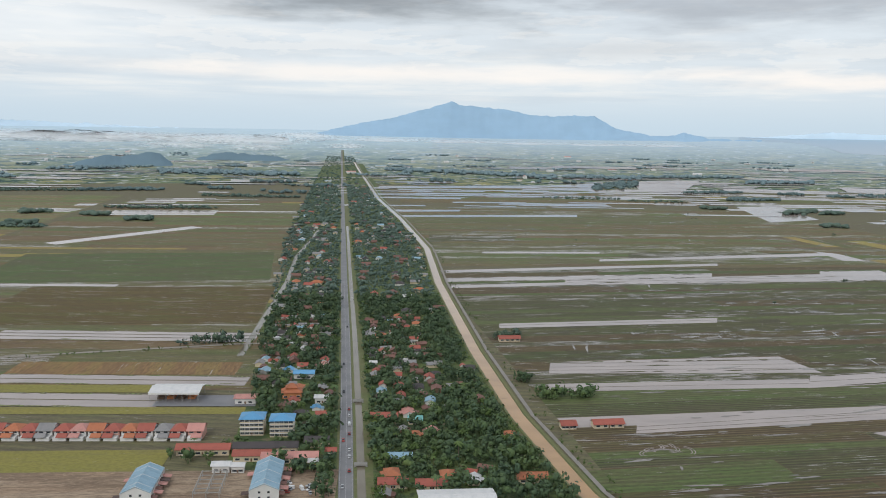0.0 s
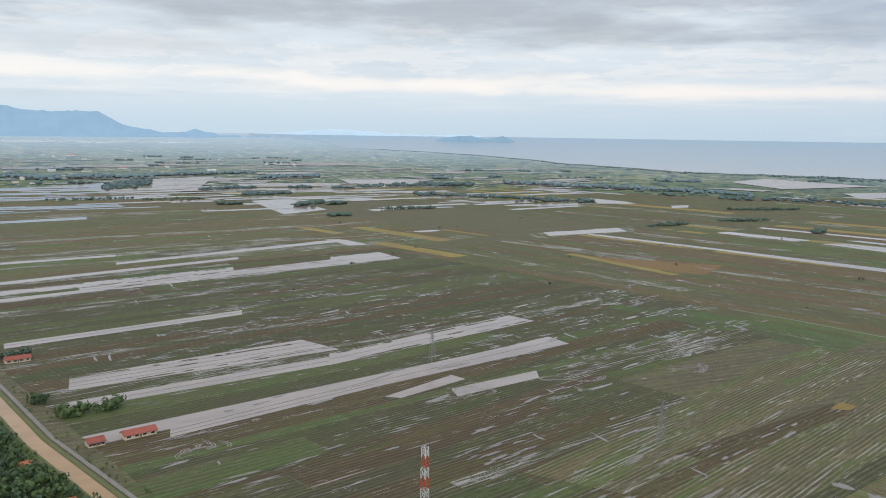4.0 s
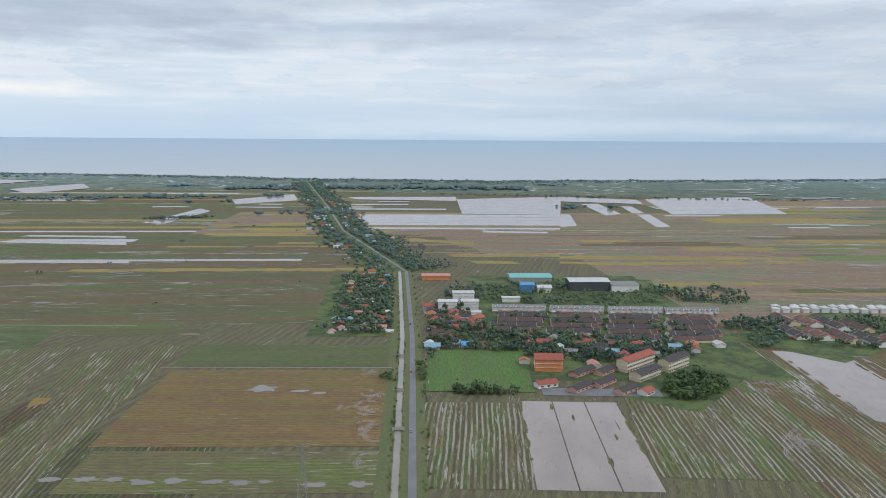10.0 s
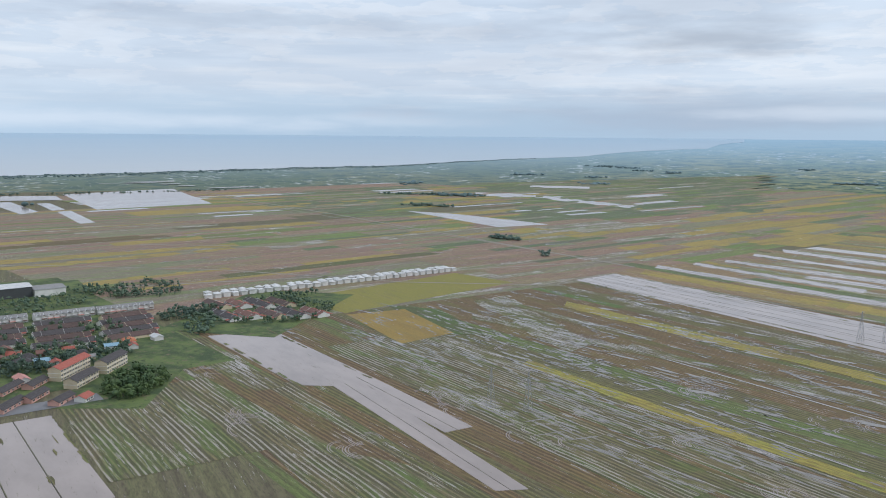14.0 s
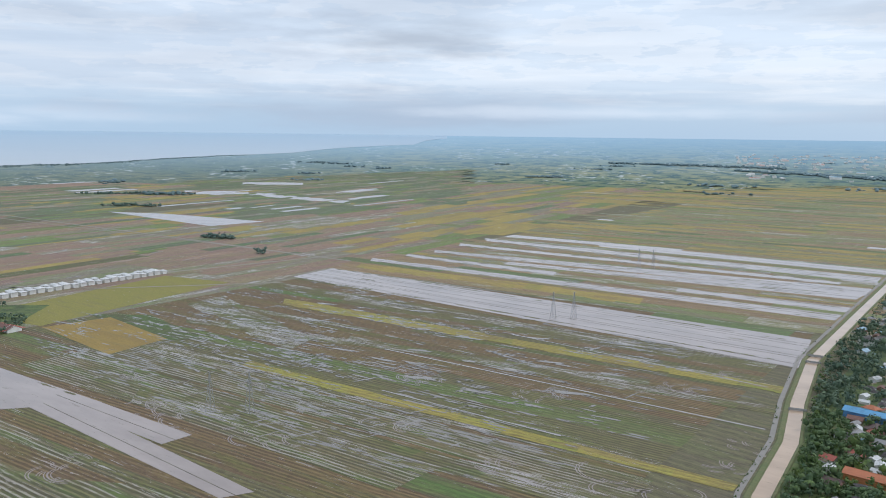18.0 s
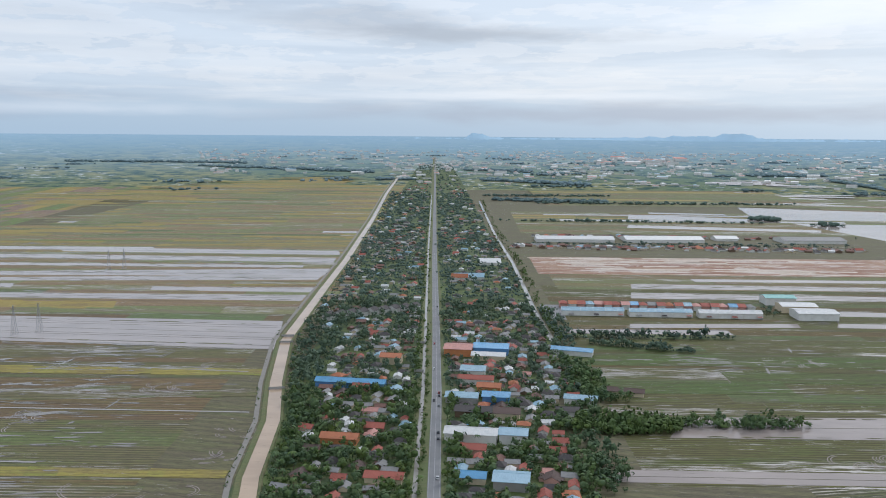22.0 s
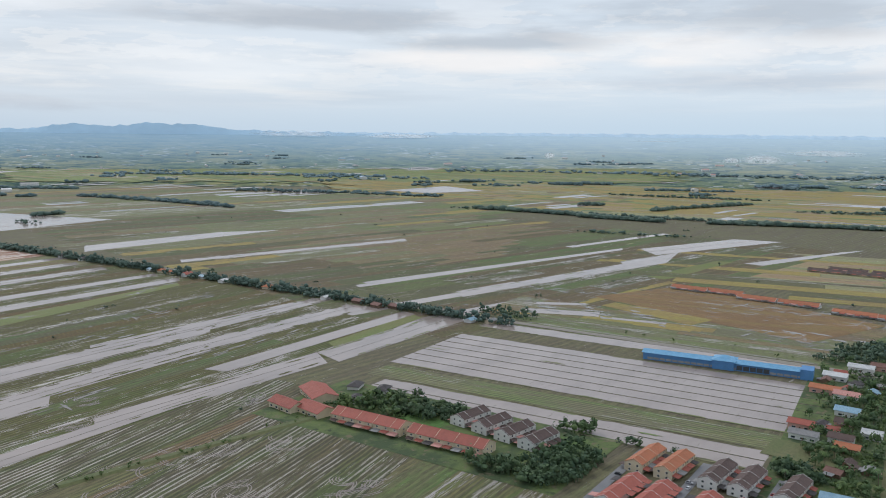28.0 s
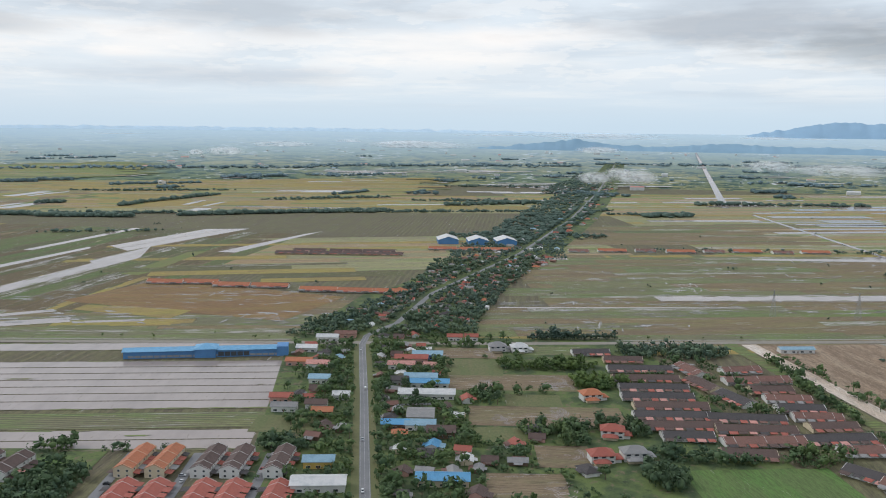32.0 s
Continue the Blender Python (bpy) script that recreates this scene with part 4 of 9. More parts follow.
def parcel(name, label, category, cx, cy, length, width, turn, material, lift=0.13, lines=0, along=True, step=140.0):
    """One field of its own; lines: low dikes that part it into bays."""
    sh = Sheet()
    TIER[0] += 1
    lift += 0.004 * (TIER[0] % 9)
    if name == "rice_field" and "strip of ripe" in label:
        ragged(sh, cx, cy, length, width * 1.25, turn, lift, random.Random(TIER[0]))
    else:
        sh.rect(cx, cy, length, width, turn, lift, step)
    ob = tagged(sh.done(name, material), label, category)
    if lines:
        e = Vector((math.cos(radians(turn)), math.sin(radians(turn))))
        f = Vector((-e.y, e.x))
        c = Vector((cx, cy))
        for k in range(1, lines + 1):
            if along:
                o = c + f * (width * (k / (lines + 1) - 0.5))
                a, b = o - e * length / 2, o + e * length / 2
            else:
                o = c + e * (length * (k / (lines + 1) - 0.5))
                a, b = o - f * width / 2, o + f * width / 2
            d = Sheet()
            d.ribbon([a, b], -0.45, 0.0, lift)
            for i in range(1, len(d.verts), 2):
                d.verts[i].z += 0.35
            n = len(d.verts)
            d.ribbon([a, b], 0.0, 0.45, lift)
            for i in range(n, len(d.verts), 2):
                d.verts[i].z += 0.35
            dk = d.done("dike", dike_mud)
            dk.parent = ob
    return ob


dike_mud = paddy("dike_mud", (0.17, 0.15, 0.11), (0.14, 0.12, 0.09), (0.14, 0.14, 0.08), 5, 0.0, 0.0)
FLOODED = []
WET = "flooded paddy of muddy water mirroring the sky"


def wet(cx, cy, length, width, turn, lines=0, along=True, label=WET):
    FLOODED.append((cx, cy, length / 2 + 6, width / 2 + 6, turn))
    return parcel("flooded_paddy", label, "paddy", cx, cy, length, width, turn, water_field, 0.16, lines, along)


def dry(x, y):
    """Whether a place of the plan lies outside the large flooded parcels."""
    for cx, cy, a, b, turn in FLOODED:
        c, s = math.cos(radians(turn)), math.sin(radians(turn))
        u, v = (x - cx) * c + (y - cy) * s, -(x - cx) * s + (y - cy) * c
        if abs(u) < a and abs(v) < b:
            return False
    return True


# ---- single fields, by their corners: far edge, then back along the near edge ----
FIELD = {"water": ("flooded_paddy", WET, "paddy"), "soaked": ("soaked_field", "soaked stubble striped by standing water", "paddy"), "ripe": ("rice_field", "golden field of ripe rice", "rice field"),
         "turning": ("rice_field", "thin golden strip of turning rice", "rice field"), "lime": ("rice_field", "lime-green strip of young rice", "rice field"), "ochre": ("rice_field", "ochre patch of ripe rice", "rice field"),
         "fresh": ("rice_field", "bright green young rice", "rice field"), "green": ("grass_field", "dull green regrowth on a fallow paddy", "paddy"), "clay": ("stubble_field", "orange-brown muddy stubble field with pools", "paddy"),
         "brown": ("stubble_field", "brown stubble field on wet mud", "paddy"), "olive": ("stubble_field", "olive stubble field with puddles", "paddy"), "lined": ("row_field", "harvested paddy with straight pale rows", "paddy")}


def field(kind, a, b, c, d, more=0):
    """more: the number of dikes along a flooded field, or the quarter whose bearing and tint a dry one has."""
    TIER[0] += 1
    lift = 0.125 + 0.0007 * TIER[0]
    name, label, category = FIELD[kind]
    a, b, c, d = [Vector(p) for p in (a, b, c, d)]
    long_way = ((b - a).length + (c - d).length) > ((d - a).length + (c - b).length)
    if not long_way:
        a, b, c, d = b, c, d, a
    if kind == "water":
        e = (b + c - a - d).normalized()
        m = (a + b + c + d) / 4
        half = min(abs((p - m).dot(Vector((-e.y, e.x)))) for p in (a, b, c, d))
        FLOODED.append((m.x, m.y, (b + c - a - d).length / 4, half + 4, math.degrees(math.atan2(e.y, e.x))))
        material = water_field
    else:
        material = {"turning": turning_rice, "lime": green_rice, "ochre": ochre, "clay": clay_field}.get(kind) or {"soaked": soaked, "ripe": ripe, "fresh": fresh, "green": fallow, "brown": brown, "olive": olive, "lined": lined}[kind][more]
    q = random.Random(TIER[0])
    wide = ((d - a).length + (c - b).length) / 2
    if kind in MEDLEY and wide > 55:
        medley(kind, a, b, c, d, more, lift, q)
        return None
    sh = Sheet()
    if kind in ("ripe", "turning", "lime", "soaked") and m_near(a, b, c, d) < 2200:
        # edges that step in and out along the strip
        u, length = 0.0, ((b - a).length + (c - d).length) / 2
        while u < 1.0:
            v = min(1.0, u + q.uniform(9, 40) / length)
            lo, hi = q.uniform(0.0, 0.16), q.uniform(0.84, 1.0)
            sh.quad_grid([a.lerp(b, u).lerp(d.lerp(c, u), lo), a.lerp(b, v).lerp(d.lerp(c, v), lo), a.lerp(b, v).lerp(d.lerp(c, v), hi), a.lerp(b, u).lerp(d.lerp(c, u), hi)], lift)
            u = v
    else:
        sh.quad_grid([a, b, c, d], lift)
    ob = tagged(sh.done(name, material), label, category)
    for k in range(1, more + 1 if kind == "water" else 1):
        f = k / (more + 1) + q.uniform(-0.06, 0.06)
        p0, p1 = a.lerp(d, f), b.lerp(c, f)
        dike = Sheet()
        for w0, w1, z0, z1 in ((-0.3, 0.0, 0.0, 0.14), (0.0, 0.3, 0.14, 0.0)):
            n = len(dike.verts)
            dike.ribbon([p0, p1], w0, w1, lift)
            for i in range(n, len(dike.verts)):
                dike.verts[i].z += z0 if (i - n) % 2 == 0 else z1
        dike.done("dike", dike_mud).parent = ob
    return ob


#          olive brown soaked fresh ripe fallow
MEDLEY = {"olive": (6, 3, 0.8, 0.6, 0.15, 1), "brown": (2, 7, 0.8, 0.2, 0.1, 0.3), "ripe": (2, 2, 0.2, 0.6, 7, 0.6), "green": (2, 0.8, 0.4, 1.2, 0.0, 6), "fresh": (1.5, 0.6, 0.3, 6, 0.8, 2)}


MEDLEYS = {}


def medley(kind, a, b, c, d, tone, lift, q):
    """A wide stretch of one kind of land, parted into strips along the bearing of its quarter that differ a little."""
    e = Vector((math.cos(radians(QUARTER[tone][0])), math.sin(radians(QUARTER[tone][0]))))
    f = Vector((-e.y, e.x))
    corners = (a, b, c, d)
    us, vs = [p.dot(e) for p in corners], [p.dot(f) for p in corners]
    area = sum(p.x * r.y - r.x * p.y for p, r in zip(corners, corners[1:] + corners[:1]))
    v = min(vs)
    while v < max(vs):
        w = q.uniform(13, 42)
        u = min(us) - q.uniform(0, 120)
        while u < max(us):
            step = q.uniform(70, 330)
            p = e * (u + step / 2) + f * (v + w / 2)
            if all(((n.x - m.x) * (p.y - m.y) - (n.y - m.y) * (p.x - m.x)) * area > 0 for m, n in zip(corners, corners[1:] + corners[:1])):
                k = q.choices(range(6), MEDLEY[kind])[0]
                MEDLEYS.setdefault((k, tone), Sheet()).rect(p.x, p.y, step - 0.6, w - 0.6, QUARTER[tone][0], lift)
            u += step
        v += w


def m_near(*corners):
    return min(p.length for p in corners)


# far plain in the west
field("fresh", (-2267, -4204), (-5160, -1742), (-3596, -1211), (-1729, -3212), 89)
field("ripe", (-2714, -2368), (-3440, -390), (-2533, -284), (-2091, -1824), 89)
field("ripe", (-3046, -1890), (-3622, 13), (-2312, 10), (-2017, -1255), 89)
# north-east
field("fresh", (1395, 1112), (1603, 1055), (1532, 758), (1318, 650), -80)
field("olive", (709, 654), (780, 378), (872, 424), (818, 664), -80)
field("green", (839, 574), (872, 424), (812, 394), (788, 491), -80)
field("soaked", (-27, 1649), (146, 1656), (133, 1568), (-25, 1522), 9)
field("soaked", (320, 1445), (644, 1477), (616, 1412), (300, 1351), 9)
field("soaked", (458, 550), (747, 589), (740, 536), (447, 523), 9)
field("clay", (955, 1103), (1097, 906), (998, 856), (972, 890))
field("soaked", (1082, 1406), (1414, 1442), (1312, 1320), (1053, 1330), -80)
field("ripe", (732, 1312), (800, 1328), (804, 927), (761, 959), -80)
field("ripe", (653, 1671), (1068, 1488), (992, 1374), (747, 1497), -80)
field("ripe", (947, 1123), (971, 1126), (967, 874), (944, 875), -80)
field("water", (-235, 3072), (637, 3334), (603, 3158), (-226, 2952))
field("water", (417, 3285), (691, 3496), (557, 2910), (415, 3025))
field("water", (807, 3646), (1158, 3822), (829, 2963), (701, 3024))
field("water", (-137, 2168), (44, 2194), (43, 2146), (-133, 2107))
field("water", (-128, 2021), (334, 2110), (325, 2051), (-125, 1981))
field("water", (841, 2433), (983, 2474), (929, 2084), (776, 1998), 1)
field("water", (1066, 3256), (1480, 3180), (1405, 3017), (1023, 3058))
field("water", (1600, 3440), (1945, 3339), (1766, 3028), (1497, 3122))
field("water", (67, 1419), (270, 1441), (266, 1420), (66, 1399))
field("water", (254, 1354), (687, 1480), (680, 1444), (249, 1330))
field("water", (661, 1493), (693, 1466), (702, 1385), (662, 1382))
field("water", (5, 1220), (437, 1330), (430, 1306), (5, 1195))
field("water", (5, 1153), (398, 1233), (385, 1192), (5, 1122))
field("water", (170, 1152), (570, 1243), (532, 1176), (164, 1112), 1)
field("water", (573, 1270), (672, 1287), (671, 1203), (532, 1176))
field("water", (12, 1097), (167, 1134), (164, 1112), (12, 1076))
field("water", (61, 876), (307, 923), (299, 899), (60, 855), 1)
field("water", (97, 728), (312, 760), (329, 708), (91, 691), 3)
field("water", (87, 661), (309, 688), (298, 663), (84, 641), 1)
field("water", (314, 698), (561, 757), (569, 720), (297, 662), 1)
field("water", (138, 570), (315, 612), (300, 584), (133, 550), 2)
field("water", (270, 601), (536, 655), (535, 622), (259, 578), 1)
field("water", (297, 559), (375, 585), (379, 569), (307, 550))
field("water", (354, 552), (447, 561), (435, 542), (347, 532))
field("water", (1128, 1406), (1345, 1408), (1311, 1346), (1099, 1350))
field("water", (1240, 1019), (1268, 1003), (1323, 653), (1289, 635))
field("water", (1513, 1015), (1562, 999), (1606, 795), (1509, 747), 1)
field("water", (1611, 1027), (1639, 1012), (1650, 818), (1623, 804))
field("water", (3310, 2724), (3805, 2904), (3692, 2227), (3064, 2248))
field("water", (3058, 1976), (3492, 1911), (3181, 1713), (2840, 1765))
field("water", (1946, 1815), (2014, 1808), (1945, 1746), (1884, 1752))
field("water", (1912, 2144), (1930, 1998), (1896, 1912), (1786, 1962))
# rows beside the east road
field("lined", (739, 501), (756, 424), (333, 331), (300, 386), 12)
field("lined", (737, 406), (777, 331), (369, 270), (340, 319), 12)
field("brown", (590, 376), (591, 356), (421, 337), (402, 363), 9)
field("ochre", (599, 376), (602, 363), (588, 360), (577, 369))
field("ripe", (1912, 620), (2014, 494), (1778, 377), (1668, 558), -80)
field("water", (2694, 964), (2993, 840), (2701, 746), (2510, 889))
field("water", (1914, 906), (2344, 934), (2266, 874), (1903, 847))
# east
field("brown", (1813, 273), (1873, -513), (1508, -539), (1487, 145), 81)
field("brown", (1340, -332), (1442, -835), (1176, -684), (1088, -263), 81)
field("olive", (1484, -520), (1629, -942), (1559, -902), (1419, -508), 81)
field("green", (2703, -903), (3012, -1729), (1696, -980), (2124, -902), 81)
field("soaked", (1462, -533), (1508, -643), (1463, -675), (1405, -522), 81)
field("ripe", (1719, 261), (1654, 104), (1609, 101), (1662, 239), -80)
field("ripe", (1480, 145), (1519, -60), (1466, -58), (1437, 121), -80)
field("ripe", (1403, 100), (1403, 24), (1370, 5), (1364, 79), -80)
field("ripe", (1765, -102), (1727, -311), (1659, -296), (1685, -118), -80)
field("ripe", (1640, -293), (1670, -470), (1615, -465), (1587, -294), -80)
field("ripe", (1489, -58), (1531, -494), (1484, -490), (1438, -56), -80)
field("ripe", (1417, -56), (1411, -190), (1378, -200), (1384, -54), -80)
field("ripe", (1177, -284), (1275, -680), (1216, -702), (1126, -280), -80)
field("ripe", (2907, -792), (2973, -952), (2563, -874), (2432, -730), 81)
field("water", (2229, 499), (2316, -90), (2017, -79), (1954, 410), 3)
field("water", (2857, 239), (3050, -118), (2316, -90), (2308, 178), 3)
field("water", (2893, 624), (2970, 249), (2778, 233), (2788, 565))
field("water", (1904, 375), (1964, -77), (1926, -75), (1869, 355))
field("water", (1874, 98), (1876, -46), (1841, -45), (1839, 96))
field("water", (3050, -118), (2944, -373), (2754, -368), (2820, -109))
field("water", (3004, -401), (3151, -793), (2452, -728), (2382, -399), 2)
field("water", (2720, -168), (2747, -225), (2377, -259), (2320, -212))
field("water", (2334, -91), (2335, -116), (2018, -119), (1990, -78))
field("water", (2653, -285), (2654, -319), (2418, -328), (2397, -293))
field("water", (2360, -300), (2380, -336), (2037, -338), (2023, -303))
# south-east
field("green", (3023, -1982), (3042, -3982), (1522, -2004), (1605, -1179), 81)
field("brown", (1507, -980), (1074, -1094), (942, -909), (1460, -829), 81)
field("olive", (1170, -1479), (672, -3345), (344, -1751), (1003, -1459), 55)
field("brown", (867, -1704), (435, -2194), (376, -1903), (830, -1632), 55)
field("brown", (934, -901), (970, -1315), (252, -1300), (239, -887), 55)
field("green", (880, -466), (825, -509), (688, -484), (714, -454), 5)
field("brown", (827, -174), (826, -208), (430, -247), (473, -221), 5)
field("soaked", (786, -529), (296, -644), (290, -628), (762, -512), 5)
field("soaked", (388, -702), (200, -697), (199, -684), (379, -687), 5)
field("soaked", (592, -587), (189, -640), (187, -619), (578, -565), 5)
field("soaked", (593, -356), (164, -428), (179, -397), (564, -329), 5)
field("soaked", (820, -190), (823, -234), (626, -246), (624, -211), 5)
field("soaked", (848, -568), (859, -635), (612, -560), (592, -502), 5)
field("ripe", (1537, -1554), (1381, -2320), (990, -1472), (1233, -1466), 81)
field("ripe", (1204, -1133), (1163, -1327), (957, -1154), (1126, -1088), 81)
field("ripe", (1532, -2572), (844, -4187), (658, -3279), (1267, -2129), 55)
field("ripe", (1088, -1652), (441, -2224), (407, -2057), (1020, -1549), 55)
field("ripe", (901, -1517), (344, -1751), (326, -1663), (865, -1457), 55)
field("ripe", (925, -942), (464, -980), (446, -928), (900, -902), 55)
field("turning", (794, -675), (201, -698), (198, -676), (762, -643))
field("turning", (593, -462), (161, -477), (160, -463), (581, -443))
field("ochre", (852, -402), (846, -474), (716, -459), (703, -390))
field("water", (1990, -1118), (1840, -1192), (1529, -1241), (1534, -1097))
field("water", (2525, -1704), (2356, -1846), (2247, -1761), (2381, -1608))
field("water", (2799, -2163), (2626, -2334), (2513, -2234), (2676, -2068))
field("water", (2280, -1822), (1831, -1819), (1747, -1731), (2180, -1731))
field("water", (920, -876), (235, -885), (210, -764), (906, -784), 6)
field("water", (776, -1433), (283, -1450), (272, -1400), (751, -1388), 1)
field("water", (980, -1343), (271, -1366), (266, -1312), (951, -1308), 1)
field("water", (965, -1246), (305, -1282), (302, -1254), (947, -1218))
field("water", (939, -1140), (258, -1252), (254, -1189), (922, -1116), 1)
field("water", (764, -1113), (256, -1198), (256, -1151), (756, -1087), 1)
field("water", (940, -1069), (652, -1078), (639, -1048), (926, -1045))
field("water", (951, -994), (244, -1037), (242, -999), (932, -968), 1)
field("water", (460, -1076), (243, -1091), (243, -1056), (453, -1049))
field("water", (827, -237), (819, -303), (579, -315), (624, -250))
field("water", (643, -292), (596, -314), (470, -318), (470, -295), 1)
field("water", (628, -275), (586, -298), (366, -287), (374, -269), 1)
# south-west
field("green", (-125, -812), (-351, -780), (-332, -677), (-117, -699), 3)
field("green", (-116, -690), (-309, -663), (-234, -626), (-123, -625), 3)
field("olive", (-974, -1513), (-1697, -1333), (-1686, -951), (-905, -1190), -13)
field("brown", (-1083, -1090), (-1639, -924), (-1154, -646), (-862, -989), -13)
field("lime", (-453, -886), (-721, -915), (-709, -891), (-445, -844))
field("lime", (-597, -537), (-749, -549), (-740, -525), (-584, -512))
field("water", (-682, -2513), (-1063, -2400), (-1059, -2163), (-628, -2134), 1)
field("water", (-690, -2061), (-1072, -2041), (-1156, -1682), (-779, -1639), 1)
field("water", (-329, -2241), (-663, -2146), (-644, -2083), (-311, -2113))
field("water", (-290, -1972), (-704, -1913), (-686, -1862), (-280, -1908))
field("water", (-179, -1166), (-742, -1177), (-730, -1150), (-174, -1129), 1)
field("water", (-169, -1099), (-739, -1106), (-730, -1077), (-163, -1059), 1)
field("water", (-341, -1000), (-750, -999), (-740, -979), (-331, -972))
field("water", (-368, -934), (-748, -945), (-731, -920), (-359, -912))
field("water", (-140, -910), (-323, -928), (-320, -909), (-137, -890))
field("water", (-331, -693), (-590, -698), (-557, -657), (-327, -651), 1)
field("water", (-135, -601), (-364, -618), (-332, -569), (-115, -557), 1)
field("water", (-327, -615), (-540, -637), (-510, -601), (-314, -590), 1)
field("water", (-73, -498), (-439, -514), (-423, -495), (-70, -479), 1)
field("water", (-455, -705), (-752, -698), (-761, -673), (-428, -662), 1)
field("water", (-411, -636), (-747, -641), (-752, -607), (-389, -602), 1)
field("water", (-464, -557), (-755, -564), (-752, -544), (-471, -536))
field("water", (-338, -522), (-563, -519), (-541, -486), (-321, -497), 1)
field("water", (-563, -519), (-764, -522), (-762, -482), (-550, -481), 1)
field("water", (-859, -1334), (-1144, -1314), (-1245, -1247), (-815, -1266))
field("water", (-855, -1075), (-1294, -964), (-1266, -937), (-838, -1050))
field("water", (-852, -715), (-1149, -643), (-1131, -633), (-840, -700))
field("water", (-894, -584), (-1006, -561), (-982, -547), (-874, -570))
field("water", (-2350, -1828), (-2691, -1809), (-2566, -1560), (-2338, -1648))
# west
field("brown", (-1820, 344), (-1901, 829), (-1561, 684), (-1497, 255), 88)
field("olive", (-1295, 179), (-1416, 622), (-1066, 472), (-1020, 109), 88)
field("clay", (-972, -428), (-1121, -359), (-1008, -104), (-875, -157))
field("lime", (-1159, -429), (-1370, -399), (-1391, -364), (-1149, -396))
field("ripe", (-1191, -358), (-1291, -277), (-1240, -131), (-1074, -112), -80)
field("ripe", (-925, -397), (-956, -390), (-929, -264), (-881, -277), -80)
field("water", (-873, -722), (-1428, -578), (-1408, -567), (-865, -697))
field("water", (-883, -582), (-1249, -505), (-1215, -475), (-869, -556))
field("water", (-1276, -518), (-1434, -477), (-1306, -452), (-1200, -477))
field("water", (-1442, -549), (-1699, -453), (-1714, -366), (-1382, -498), 1)
field("water", (-1378, -351), (-1628, -247), (-1683, -214), (-1373, -320))
field("water", (-1028, 276), (-1045, 576), (-1008, 557), (-997, 278))
field("water", (-956, 77), (-964, 363), (-959, 370), (-951, 77))
field("water", (-1358, 523), (-1359, 744), (-1328, 735), (-1338, 516))
for (k, tone), sh in MEDLEYS.items():
    tagged(sh.done("paddy_fields", (olive, brown, soaked, fresh, ripe, fallow)[k][tone]), ("olive rice stubble with puddles and tyre tracks", "brown harvested paddies on wet mud", "soaked stubble striped by standing water", "young green rice standing in wet paddies", "ripe golden rice waiting for harvest", "dull green regrowth on fallow paddies")[k], "paddies", kind="stuff")
# north-east
parcel("stubble_field", "brown muddy stubble field beside the east road", "paddy", 609, 196, 186, 196, 7, cross_brown, 0.14)
parcel("grass_field", "dull green fallow field behind a dike", "paddy", 752, 220, 78, 190, 7, cross_green, 0.15)
parcel("stubble_field", "olive stubble with a row of puddles", "paddy", 476, 178, 66, 186, 7, cross_olive, 0.145)
strip("dike", "low grassy dike between two fields", "dike", [([(696, 318), (720, 116)], -1.0, 1.0, 0.3)], gravel)
# east and south-east
parcel("row_field", "harvested paddy with straight wet rows", "paddy", 548, 34, 163, 73, 5, lined[5], 0.15)
wet(556, -40, 168, 74, 4, 2)
parcel("row_field", "harvested paddy with straight wet rows", "paddy", 590, -150, 180, 140, 2, lined[5], 0.15)
parcel("rice_field", "lime-green ripening rice beside the villas", "rice field", 950, -536, 299, 112, -76, lime_rice, 0.15)
# south-west
parcel("bare_ground", "bare reddish building ground with pools", "bare ground", -400, -1346, 700, 180, 3, bare_earth, 0.15)
q = random.Random(64)
sand_strips = Sheet()
for k in range(84):
    u, v = (q.uniform(-330, 300) if k < 46 else q.uniform(-60, 310)), q.choice((-1, 1)) * 80 * q.random() ** 0.7
    sand_strips.rect(-400 + u, -1346 + v + u * 0.05, q.uniform(16, 120), q.uniform(3, 11), 3 + q.gauss(0, 2), 0.24 + 0.004 * (k % 9))
tagged(sand_strips.done("sand_strips", white_sand), "strips of pale graded sand and pools", "bare ground", kind="stuff")
# west
wet(-765, -287, 340, 26, -87), wet(-650, -276, 345, 128, -87, 6)
parcel("stubble_field", "olive stubble strip between flooded bays", "paddy", -561, -274, 330, 32, -87, olive[88], 0.17)
wet(-524, -265, 300, 36, -87, 1)
wet(-860, -420, 90, 26, -70), wet(-905, -440, 60, 14, -60), wet(-870, -330, 60, 10, -80)
parcel("bare_ground", "wide sandy cleared ground behind the estate", "bare ground", -690, 378, 200, 130, 4, sand_lot, 0.2)
parcel("bare_ground", "graded earth strip along the cleared ground", "bare ground", -675, 318, 230, 16, 6, white_sand, 0.24)
parcel("lawn", "mown green playing field", "lawn", -462, 197, 92, 44, -87, lawn, 0.36)
parcel("lawn", "school playing field with a wet patch", "lawn", 725, 41, 136, 89, 5, lawn, 0.36)
